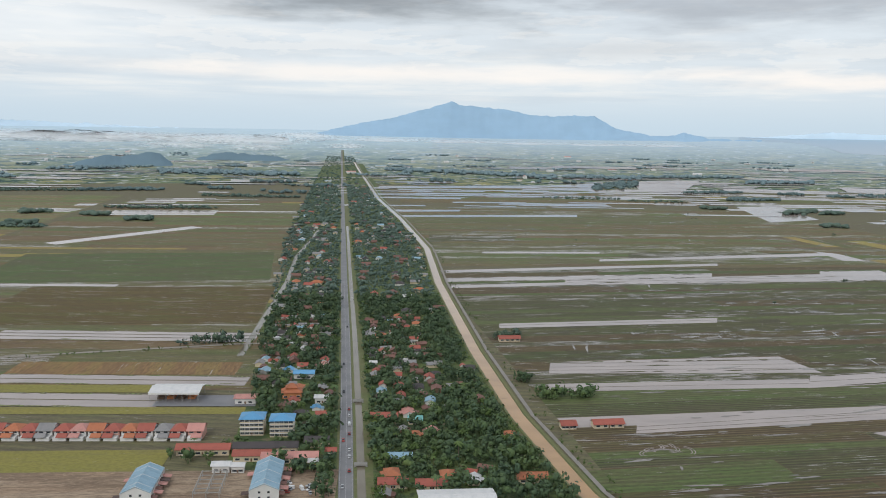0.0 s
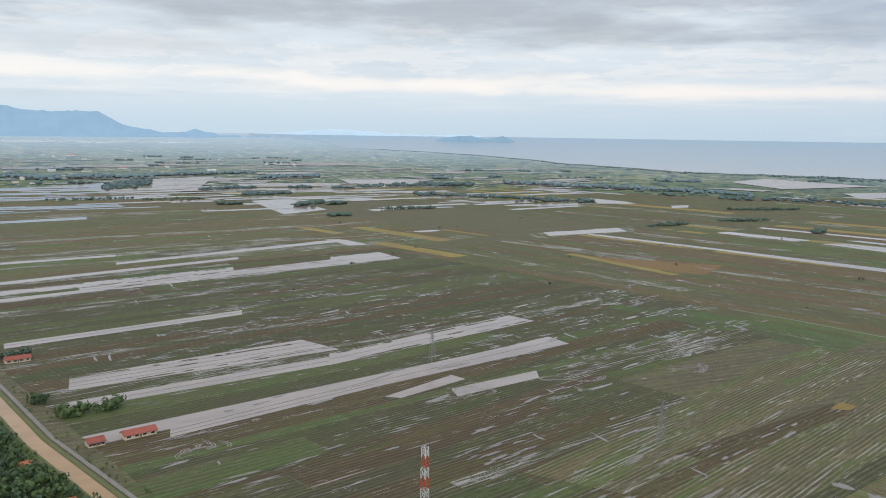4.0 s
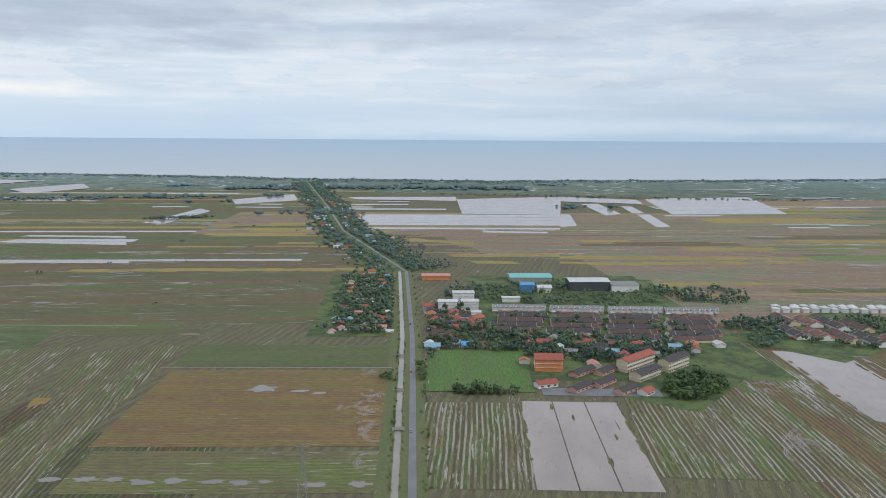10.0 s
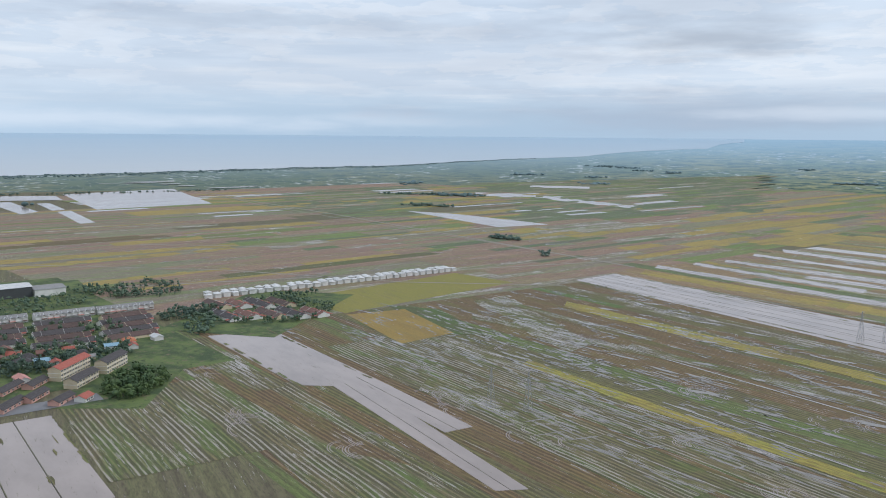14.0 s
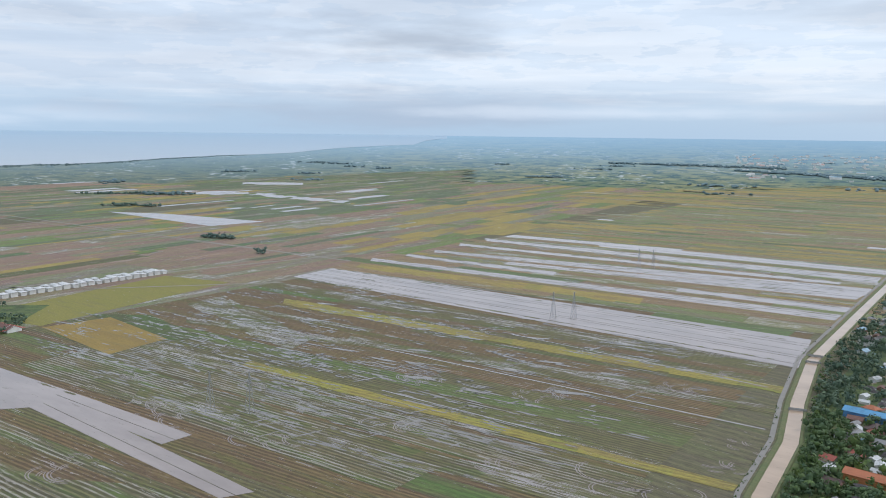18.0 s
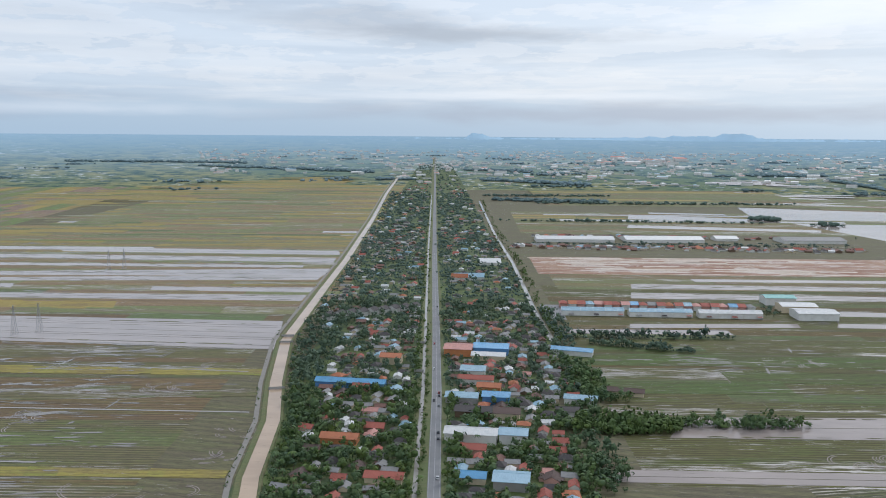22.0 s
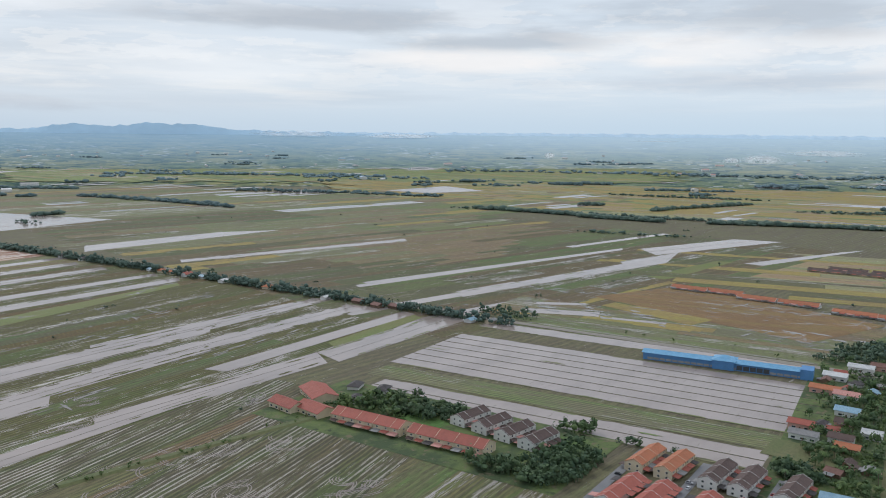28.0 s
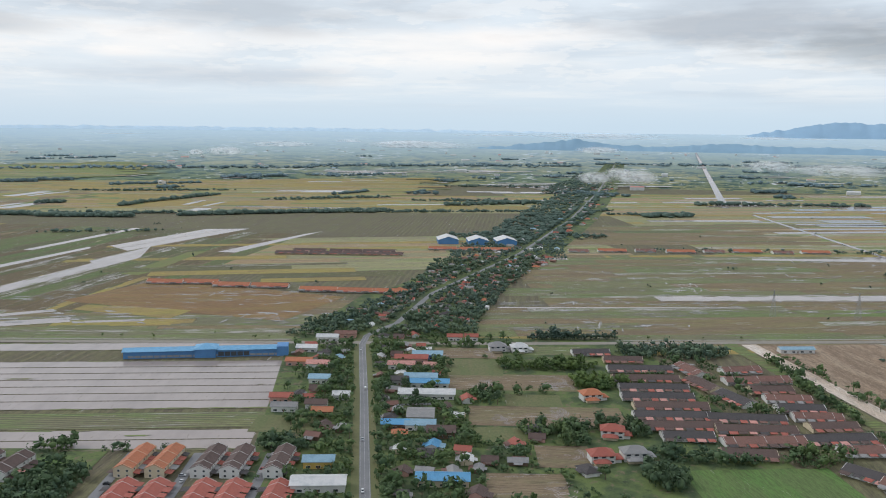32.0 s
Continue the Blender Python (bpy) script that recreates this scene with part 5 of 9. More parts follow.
# muddy lots between the houses of the west road
for x, y, w, d, m in ((-750, 35, 36, 62, "brown"), (-660, 66, 44, 102, "brown"), (-578, 83, 42, 110, "brown"), (-503, 84, 36, 34, "brown"), (-458, 56, 36, 46, "brown"), (-760, 110, 30, 60, "olive")):
    parcel("muddy_lot", "wet muddy lot with tyre tracks between gardens", "paddy", x, y, d, w, 88, mud_lot if m == "brown" else olive[88], 0.36)
parcel("row_field", "harvested paddy with curving wet rows", "paddy", -345, -352, 190, 130, 12, lined[20], 0.15)
parcel("row_field", "harvested paddy with straight wet rows", "paddy", -330, -462, 300, 50, 3, lined[20], 0.15)
parcel("row_field", "harvested paddy with straight wet rows", "paddy", 520, -360, 420, 60, 2, lined[5], 0.14)
parcel("row_field", "harvested paddy with straight wet rows", "paddy", 480, -415, 560, 40, 3, lined[5], 0.14)
parcel("row_field", "harvested paddy with straight wet rows", "paddy", 470, -215, 330, 70, 0, lined[5], 0.14)
# north-west
wet(-303, 796, 250, 36, 1, 2), wet(-254, 653, 200, 24, 1, 1), wet(-280, 601, 150, 30, 1, 1), wet(-584, 1568, 330, 36, 59)
parcel("rice_field", "dull green young rice beyond the village", "rice field", -440, 1211, 380, 260, 10, fresh[9], 0.14)
parcel("stubble_field", "brown stubble field beside a drain", "paddy", -351, 946, 300, 210, 6, brown[3], 0.14)
parcel("rice_field", "yellow-green ripening rice below the villas", "rice field", -240, 484, 150, 36, 4, lime_rice, 0.16)
parcel("rice_field", "lime-green rice strip between flooded bays", "rice field", -280, 628, 130, 20, 3, lime_rice, 0.18)
parcel("rice_field", "yellow rice strip behind the villas", "rice field", -225, 579, 190, 15, 3, lime_rice, 0.18)
parcel("yard", "dark gravel yard beside the open hall", "yard", -172, 604, 74, 26, 3, asphalt, 0.34)
parcel("stubble_field", "orange-brown stubble strip beside flooded bays", "paddy", -262, 686, 186, 38, 3, clay_field, 0.16)
parcel("bare_ground", "sandy building site beside the shop rows", "bare ground", -165, 448, 215, 50, 4, sand_lot, 0.2)


# flooded sheets before the northern woods
for x, y, l, w, e in ((-660, 1990, 240, 110, 10), (-1500, 3220, 260, 130, 6), (-930, 2010, 110, 80, 0), (520, 4900, 300, 260, 0), (900, 5100, 500, 300, 0), (2250, 5200, 600, 300, 0), (-1080, -3860, 260, 240, 8), (-2030, -3920, 260, 200, 30), (-4100, -330, 420, 120, 70), (-2200, -340, 340, 30, 86)):
    wet(x, y, l, w, e, 2)


def puddles(rows, seed, label="shallow puddles lying on the stubble"):
    """Irregular pools: rows of x, y, half length, half width, turn."""
    q = random.Random(seed)
    sh = Sheet()
    for j, (x, y, a, b, turn) in enumerate(rows):
        c, s = math.cos(radians(turn)), math.sin(radians(turn))
        n, base = 16, len(sh.verts)
        for k in range(n):
            t, r = 2 * math.pi * k / n, q.uniform(0.50, 1.15)
            u, v = math.cos(t) * a * r, math.sin(t) * b * r
            p = (x + u * c - v * s, y + u * s + v * c)
            sh.verts.append(Vector((*p, 0.25 + 0.0007 * (j % 27)))), sh.plan.append((*p, 0.0))
        sh.faces.append(tuple(range(base, base + n)))
    return tagged(sh.done("puddles", puddle_water), label, "puddles", kind="stuff")


puddles([(451, 278, 9, 4, 97), (454, 256, 8, 5, 97), (455, 240, 6, 4, 97), (454, 222, 9, 5, 97), (458, 204, 8, 5, 97), (459, 182, 9, 4, 97), (459, 164, 7, 5, 97), (463, 150, 5, 3, 97), (462, 121, 10, 4, 97), (466, 95, 9, 5, 97), (645, 209, 14, 11, 97), (642, 178, 9, 4, 97), (639, 161, 7, 4, 97)], 41)
puddles([(-862 - 14 * (k % 5), -300 - 13 * k, 8 + k % 4 * 3, 3 + k % 3, 70 + 9 * (k % 4)) for k in range(12)] + [(-905 - 9 * (k % 3), -200 + 22 * k, 9 + k % 3 * 4, 3 + k % 2, 80) for k in range(7)], 42)
puddles([(330 + 57 * (k % 8), -520 - 23 * (k // 3), 10 + k % 5 * 3, 2 + k % 3, 2 + 9 * (k % 3)) for k in range(34)], 44)
puddles([(250 + 71 * (k % 7), 460 + 37 * (k // 2), 9 + k % 5 * 3, 2 + k % 2, 9 + 6 * (k % 3)) for k in range(26)], 45)

def streaks(cx, cy, length, width, turn, nests, seed):
    """Thin pools in loose nests that follow the drills of a field."""
    q = random.Random(seed)
    e = Vector((math.cos(radians(turn)), math.sin(radians(turn))))
    f = Vector((-e.y, e.x))
    rows = []
    for k in range(nests):
        o = Vector((cx, cy)) + e * q.uniform(-0.47, 0.47) * length + f * q.uniform(-0.47, 0.47) * width
        for i in range(q.randint(3, 13)):
            p = o + e * q.gauss(0, 26) + f * q.gauss(0, 7)
            if dry(p.x, p.y):
                rows.append((p.x, p.y, q.uniform(2.5, 17), q.uniform(0.5, 1.7), turn + q.gauss(0, 2.5) + (75 if q.random() < 0.06 else 0)))
    puddles(rows, seed, "nests of thin pools along the drills")


streaks(560, -600, 620, 560, 4, 130, 71), streaks(520, -470, 560, 200, 3, 50, 80), streaks(610, -1250, 640, 560, 4, 46, 72), streaks(430, 860, 700, 680, 9, 110, 73), streaks(320, 400, 360, 220, 11, 16, 74)
streaks(1160, 760, 1050, 640, -80, 60, 75), streaks(-420, -830, 600, 560, 3, 60, 76), streaks(420, 1760, 850, 850, 5, 60, 77), streaks(1420, -680, 1000, 640, -80, 26, 78), streaks(-1090, 430, 680, 480, -86, 60, 79), streaks(-940, 120, 300, 220, -86, 18, 81), streaks(-960, -330, 380, 260, -86, 24, 82)

BANKS = {9: Sheet(), 5: Sheet(), 3: Sheet(), 88: Sheet()}


def banks(seed):
    """Stubble and mud that creep over the edges of the flooded parcels."""
    q = random.Random(seed)
    for cx, cy, a, b, turn in FLOODED:
        if math.hypot(cx, cy) > 1500 or min(a, b) < 15:
            continue
        e = Vector((math.cos(radians(turn)), math.sin(radians(turn))))
        f = Vector((-e.y, e.x))
        sh = BANKS[(9 if cy > 0 else 5) if cx > 0 else (3 if cx > -600 and cy < -400 else 88)]
        for k in range(int(a * b ** 0.3 / 12)):
            side = q.choice((-1, 1))
            v = side * (b - 6) if q.random() < 0.95 else q.uniform(-1, 1) * (b - 8)
            o = Vector((cx, cy)) + e * q.uniform(-1, 1) * (a - 8) + f * v
            la, lb = q.uniform(3, 16), q.uniform(0.5, 2.2)
            n, base = 14, len(sh.verts)
            for i in range(n):
                t, r = 2 * math.pi * i / n, q.uniform(0.5, 1.2)
                p = o + e * math.cos(t) * la * r + f * math.sin(t) * lb * r
                sh.verts.append(Vector((p.x, p.y, 0.27 + 0.0007 * (k % 40)))), sh.plan.append((p.x, p.y, 0.0))
            sh.faces.append(tuple(range(base, base + n)))


banks(51)
for k, sh in BANKS.items():
    if sh.verts:
        tagged(sh.done("stubble_banks", olive[k]), "ragged stubble and mud at flooded paddy edges", "stubble", kind="stuff")

# ---- wheel ruts that curl over the wet fields ----
def ruts(cx, cy, turn, size, count, seed):
    """Loops and sweeps of water-filled ruts left by harvesters."""
    q = random.Random(seed)
    sh = Sheet()
    for k in range(count):
        a0 = radians(turn + q.uniform(-40, 40))
        ox, oy = cx + q.uniform(-1, 1) * size, cy + q.uniform(-1, 1) * size * 0.6
        r0, sweep = q.uniform(0.25, 0.8) * size, q.choice((-1, 1)) * q.uniform(0.7, 2.4)
        n = 8
        for off in (0.0, 2.0):
            pts = [(ox + (r0 + off) * math.cos(a0 + sweep * i / n), oy + (r0 + off) * 0.8 * math.sin(a0 + sweep * i / n)) for i in range(n + 1)]
            sh.ribbon(pts if sweep > 0 else pts[::-1], -0.3, 0.3, 0.43 if -800 < cx < -440 and 0 < cy < 130 else 0.23, 400.0)
    return tagged(sh.done("wheel_ruts", water_field), "curling wheel ruts filled with water", "ruts", kind="stuff")


for k, (x, y, t, s, n) in enumerate(((640, -128, 10, 16, 9), (560, -190, 0, 22, 12), (700, -205, 30, 20, 10), (470, -235, 10, 18, 10), (520, -330, 0, 24, 12), (610, -372, 20, 20, 10), (430, -350, 0, 24, 12), (380, -420, 10, 16, 8), (520, -420, 10, 14, 8),
                                    (640, -470, 0, 18, 8), (450, -520, 0, 22, 10), (330, -560, 0, 20, 10), (260, -640, 70, 16, 10), (250, -700, 80, 12, 8), (620, -560, 0, 22, 9), (560, -690, 0, 26, 10), (700, 128, 80, 10, 8), (603, 119, 80, 16, 12), (557, 106, 80, 12, 10), (505, 100, 80, 10, 9), (640, 118, 60, 12, 8),
                                    (450, 520, 10, 26, 10), (560, 500, 10, 22, 9), (360, 540, 0, 20, 7), (140, 520, 60, 14, 8), (-330, -420, 20, 22, 12), (-390, -380, 60, 16, 12), (-300, -350, 20, 24, 12), (-360, -300, 40, 18, 12),
                                    (-250, -400, 10, 20, 9), (-330, -520, 10, 18, 8), (-430, -470, 40, 16, 10), (-240, -520, 0, 18, 8), (-180, -560, 0, 16, 8), (-350, -560, 0, 14, 6), (-582, 88, 60, 10, 14), (-572, 50, 60, 8, 8), (-660, 40, 60, 10, 10), (-655, 100, 60, 12, 14), (-750, 50, 70, 9, 9), (-455, 74, 60, 10, 9), (-510, 90, 60, 7, 7),
                                    (-1000, -130, 60, 26, 9), (-900, -180, 80, 20, 8), (-1080, 330, 70, 30, 9), (-960, 480, 80, 16, 9), (-280, -760, 10, 16, 6), (-430, -850, 0, 20, 6), (375, -431, 4, 16, 7), (280, -408, 4, 14, 7), (203, -430, 94, 26, 9), (176, -544, 94, 16, 7), (183, -500, 94, 14, 6), (435, -521, 4, 20, 6), (340, -542, 4, 18, 6), (494, -696, 4, 22, 7))):
    ruts(x, y, t, s, n, 900 + k)

# ---- far flooded parcels, thin and white ----
def far_floods(label, head0, head1, d0, d1, count, seed, turn):
    q = random.Random(seed)
    sh = Sheet()
    while len(sh.faces) < count:
        h, d = q.uniform(head0, head1), q.uniform(d0, d1)
        x, y = d * math.sin(radians(h)), d * math.cos(radians(h))
        for i in range(q.randint(1, 4)):
            sh.rect(x + q.gauss(0, 60), y + q.gauss(0, 60), q.uniform(60, 320), q.uniform(12, 46), turn + q.gauss(0, 3), 0.3, 400.0)
    return tagged(sh.done("flooded_paddies", water_field), label, "paddies", kind="stuff")


FAR_WET = "far flooded paddies shining white"
far_floods(FAR_WET, -4, 40, 2300, 3800, 200, 801, 3), far_floods(FAR_WET, 20, 42, 3400, 6000, 110, 809, 3), far_floods(FAR_WET, -27, -6, 3400, 6500, 80, 810, 6), far_floods(FAR_WET, -28, -4, 2200, 4200, 60, 802, 8), far_floods(FAR_WET, 2, 24, 3600, 7000, 170, 803, 3), far_floods(FAR_WET, 40, 80, 2300, 3700, 30, 804, -80)
far_floods(FAR_WET, 95, 140, 2200, 3800, 36, 805, -80), far_floods(FAR_WET, 186, 260, 2300, 5000, 90, 806, -8), far_floods(FAR_WET, 260, 305, 2300, 4600, 80, 807, -84), far_floods(FAR_WET, 286, 305, 2000, 3000, 22, 808, -84)

# ---- kit of parts ----


def part(name, bm, material, parent, label="", place=None):
    """One mesh under a thing or under a part of it."""
    me = bm
    if not isinstance(bm, bpy.types.Mesh):
        me = bpy.data.meshes.new(name)
        bm.normal_update()
        bm.to_mesh(me)
        bm.free()
    if material and not me.materials:
        me.materials.append(material)
    ob = new(name, me)
    ob.parent = parent
    if place:
        ob.matrix_local = place
    if label:
        ob["label"] = label
    return ob


def thing(name, label, category, group=""):
    return tagged(new(name), label, category, group)


def box(bm, x0, x1, y0, y1, z0, z1):
    v = [bm.verts.new(p) for p in ((x0, y0, z0), (x1, y0, z0), (x1, y1, z0), (x0, y1, z0), (x0, y0, z1), (x1, y0, z1), (x1, y1, z1), (x0, y1, z1))]
    for f in ((3, 2, 1, 0), (4, 5, 6, 7), (0, 1, 5, 4), (1, 2, 6, 5), (2, 3, 7, 6), (3, 0, 4, 7)):
        bm.faces.new([v[i] for i in f])
    return bm


def box_mesh(name, *b):
    bm = box(bmesh.new(), *b)
    me = bpy.data.meshes.new(name)
    bm.to_mesh(me)
    bm.free()
    return me


def prism(bm, section, x0, x1):
    """A solid of a y-z section drawn out along x."""
    a = [bm.verts.new((x0, y, z)) for y, z in section]
    b = [bm.verts.new((x1, y, z)) for y, z in section]
    n = len(section)
    bm.faces.new(a[::-1]), bm.faces.new(b)
    for i in range(n):
        bm.faces.new((a[i], a[(i + 1) % n], b[(i + 1) % n], b[i]))
    return bm


def gable(w, d, z, rise, over=0.7, thick=0.2):
    s = rise / (d / 2)
    e = d / 2 + over
    sec = [(-e, z - over * s), (0, z + rise), (e, z - over * s), (e, z - over * s + thick), (0, z + rise + thick), (-e, z - over * s + thick)]
    bm = bmesh.new()
    for half in ((sec[0], sec[1], sec[4], sec[5]), (sec[1], sec[2], sec[3], sec[4])):
        prism(bm, half[::-1], -w / 2 - over, w / 2 + over)
    # ridge cap
    prism(bm, [(-0.25, z + rise + thick * 0.7), (0.25, z + rise + thick * 0.7), (0, z + rise + thick + 0.14)], -w / 2 - over, w / 2 + over)
    return bm


def house_walls(w, d, h, rise):
    """Walls with a pitched top at both ends, on a plinth."""
    bm = prism(bmesh.new(), [(-d / 2, 0.0), (d / 2, 0.0), (d / 2, h), (0, h + rise), (-d / 2, h)], -w / 2, w / 2)
    return box(bm, -w / 2 - 0.15, w / 2 + 0.15, -d / 2 - 0.15, d / 2 + 0.15, -0.3, 0.25)


def hip(w, d, z, rise, over=0.8, thick=0.2):
    a, b = w / 2 + over, d / 2 + over
    r = max(0.3, w / 2 - d / 2)
    s = rise / (d / 2)
    z0 = z - over * s
    bm = bmesh.new()
    lo = [bm.verts.new(p) for p in ((-a, -b, z0), (a, -b, z0), (a, b, z0), (-a, b, z0))]
    up = [bm.verts.new((v.co.x, v.co.y, z0 + thick)) for v in lo]
    t = [bm.verts.new((-r, 0, z + rise + thick)), bm.verts.new((r, 0, z + rise + thick))]
    bm.faces.new(lo[::-1])
    for i in range(4):
        bm.faces.new((lo[i], lo[(i + 1) % 4], up[(i + 1) % 4], up[i]))
    bm.faces.new((up[0], up[1], t[1], t[0])), bm.faces.new((up[1], up[2], t[1]))
    bm.faces.new((up[2], up[3], t[0], t[1])), bm.faces.new((up[3], up[0], t[0]))
    return bm


def shed_roof(x0, x1, y0, y1, z0, z1, thick=0.15):
    """A lean-to that falls from z0 at y0 to z1 at y1."""
    lo, hi = ((y0, z0), (y1, z1)) if y0 < y1 else ((y1, z1), (y0, z0))
    return prism(bmesh.new(), [lo, hi, (hi[0], hi[1] + thick), (lo[0], lo[1] + thick)], x0, x1)


def window_mesh(w=1.3, h=1.2):
    """Frame with a sill and a set-back pane, facing -y."""
    f = bmesh.new()
    for b in ((-w / 2 - 0.1, -w / 2, 0, h), (w / 2, w / 2 + 0.1, 0, h), (-w / 2 - 0.1, w / 2 + 0.1, h, h + 0.1), (-w / 2 - 0.18, w / 2 + 0.18, -0.12, 0)):
        box(f, b[0], b[1], -0.12, 0.05, b[2], b[3])
    n = len(f.faces)
    box(f, -w / 2, w / 2, -0.05, 0.02, 0, h)
    f.faces.ensure_lookup_table()
    for k in range(n, len(f.faces)):
        f.faces[k].material_index = 1
    me = bpy.data.meshes.new("window")
    f.to_mesh(me)
    f.free()
    me.materials.append(WALL["white"]), me.materials.append(glass)
    return me


WINDOW = window_mesh()
WIDE_WINDOW = window_mesh(2.6, 1.3)
FRAME_ONLY = bpy.data.meshes.new("window_frame")
_f = bmesh.new()
for _b in ((-1.42, -1.3, 0, 1.4), (1.3, 1.42, 0, 1.4), (-0.05, 0.05, 0, 1.4), (-1.42, 1.42, 1.4, 1.52), (-1.5, 1.5, -0.12, 0)):
    box(_f, _b[0], _b[1], -0.14, 0.04, _b[2], _b[3])
_f.to_mesh(FRAME_ONLY), _f.free()
FRAME_ONLY.materials.append(WALL["white"])
PANE = box_mesh("pane", -1.29, 1.29, -0.05, 0.02, 0.01, 1.39)
PANE.materials.append(glass)
DOOR = box_mesh("door", -0.5, 0.5, -0.08, 0.05, 0, 2.1)
DOOR.materials.append(timber_door)


def window(parent, x, y, z, turn=0, mesh=WINDOW):
    return part("window", mesh, None, parent, "", pose(x, y, z, 0, 0, turn))


def cottage(label, w, d, h, rise, roof, wall, top="gable", annex=None, porch=None, detail=2):
    """A village house: walls and roof, a lower annex behind, a porch with posts in front."""
    t = thing("house", label, "house")
    part("wall", house_walls(w, d, h, rise * 0.97) if top == "gable" else box(house_walls(w, d, h, 0.05), -0.1, 0.1, -0.1, 0.1, 0, h), WALL[wall], t)
    part("roof", gable(w, d, h, rise) if top == "gable" else hip(w, d, h, rise), ROOF[roof], t)
    if annex:
        aw, ad, colour = annex
        part("annex_wall", box(bmesh.new(), -aw / 2 + 1, aw / 2 + 1, d / 2 - 0.1, d / 2 + ad, -0.3, h - 0.9), WALL[wall], t)
        part("annex_roof", shed_roof(-aw / 2 + 0.5, aw / 2 + 1.5, d / 2 + 0.05, d / 2 + ad + 0.6, h - 0.15, h - 1.0), ROOF[colour], t)
    if porch and detail:
        pw, pd, colour = porch
        part("porch_roof", shed_roof(-pw / 2, pw / 2, -d / 2 - 0.05, -d / 2 - pd, h - 0.2, h - 0.8), ROOF[colour], t)
        if detail > 2:
            for x in (-pw / 2 + 0.2, pw / 2 - 0.2):
                part("post", box(bmesh.new(), x - 0.1, x + 0.1, -d / 2 - pd + 0.1, -d / 2 - pd + 0.3, -0.3, h - 0.72), WALL["white"], t)
    if detail > 1:
        part("door", DOOR, None, t, "", pose(0.4, -d / 2, 0.2))
        window(t, -w / 3.2, -d / 2, 1.0)
    return t


def hall(label, category, w, d, h, rise, roof, wall, bays=0, storeys=1, top="gable", name="building", both=False, band=None):
    """A larger building with rows of windows on its long sides."""
    t = thing(name, label, category)
    part("wall", house_walls(w, d, h, rise * 0.97 if top == "gable" else 0.02), WALL[wall], t)
    part("roof", gable(w, d, h, rise, 0.9) if top == "gable" else hip(w, d, h, rise, 0.9), ROOF[roof], t)
    for s in range(storeys if bays else 0):
        for i in range(bays):
            x = (i + 0.5) / bays * w - w / 2
            z = 1.0 + s * (h / storeys)
            for y, turn in ((-d / 2, 0), (d / 2, 180)) if both else ((-d / 2, 0),):
                if band:
                    part("pane", PANE, None, part("window", FRAME_ONLY, None, t, "", pose(x, y, z, 0, 0, turn)))
                else:
                    window(t, x, y, z, turn, WIDE_WINDOW)
        if s and band:
            part("ledge", box(bmesh.new(), -w / 2 - 0.3, w / 2 + 0.3, -d / 2 - 0.5, d / 2 + 0.5, s * h / storeys - 0.15, s * h / storeys + 0.1), WALL[band], t)
    if bays:
        part("door", DOOR, None, t, "", pose(0, -d / 2 - 0.03, 0.1))
    return t


def mesh_of(name, bm, material):
    me = bpy.data.meshes.new(name)
    bm.normal_update()
    bm.to_mesh(me), bm.free()
    me.materials.append(material)
    return me


def terrace(label, roof, wall, units, unit=7.0, depth=13.0, storeys=1, porch="red", detail=2, group="terrace rows", pitch=0.22):
    """A row of joined houses under one roof, with party walls and a porch before and behind each."""
    t = thing("terrace_row", label, "terrace houses", group)
    q = random.Random(label + roof + str(units))
    w, h = units * unit, 3.0 * storeys
    rise = depth * pitch
    part("wall", house_walls(w, depth, h, rise * 0.97), WALL[wall], t)
    part("roof", gable(w, depth, h, rise, 0.5), ROOF[roof], t)
    fin = mesh_of("party_wall", prism(bmesh.new(), [(-depth / 2 - 0.6, 0), (depth / 2 + 0.6, 0), (depth / 2 + 0.6, h - 0.05), (0, h + rise + 0.38), (-depth / 2 - 0.6, h - 0.05)], -0.10, 0.10), WALL[wall])
    mixed = [porch, porch, "red", "rust", "brown", "dark", "grey", "pink"]
    porches = [mesh_of("porch_roof", shed_roof(-unit / 2 + q.uniform(0.2, 1.0), unit / 2 - q.uniform(0.2, 1.4), -depth / 2, -depth / 2 - q.uniform(3.0, 5.5), 2.9, 2.35), ROOF[c]) for c in mixed]
    for i in range(units + 1):
        if i in (0, units) or (detail > 1 and i % 2) or (detail == 1 and i % 3 == 1):
            part("party_wall", fin, None, t, "", pose(i * unit - w / 2, 0, 0))
    for i in range(units):
        x = (i + 0.5) * unit - w / 2
        part("porch_roof", q.choice(porches), None, t, "", pose(x, 0, 0))
        if detail and i % 4 == 0:
            part("back_roof", q.choice(porches[2:]), None, t, "", pose(x, 0, 0, 0, 0, 180))
        if detail > 1:
            for s in range(storeys):
                window(t, x, -depth / 2, 0.9 + 3.0 * s)
    if detail > 1:
        for e, turn in ((-w / 2 - 0.1, -90), (w / 2 + 0.1, 90)):
            for s in range(storeys):
                window(t, e, -2.5, 0.9 + 3.0 * s, turn), window(t, e, 2.5, 0.9 + 3.0 * s, turn)
    return t


# ---- trees ----
ICO = bmesh.new()
bmesh.ops.create_icosphere(ICO, subdivisions=1, radius=1.0)
ICO_V = np.array([v.co[:] for v in ICO.verts])
ICO_F = np.array([[v.index for v in f.verts] for f in ICO.faces])
ICO.free()


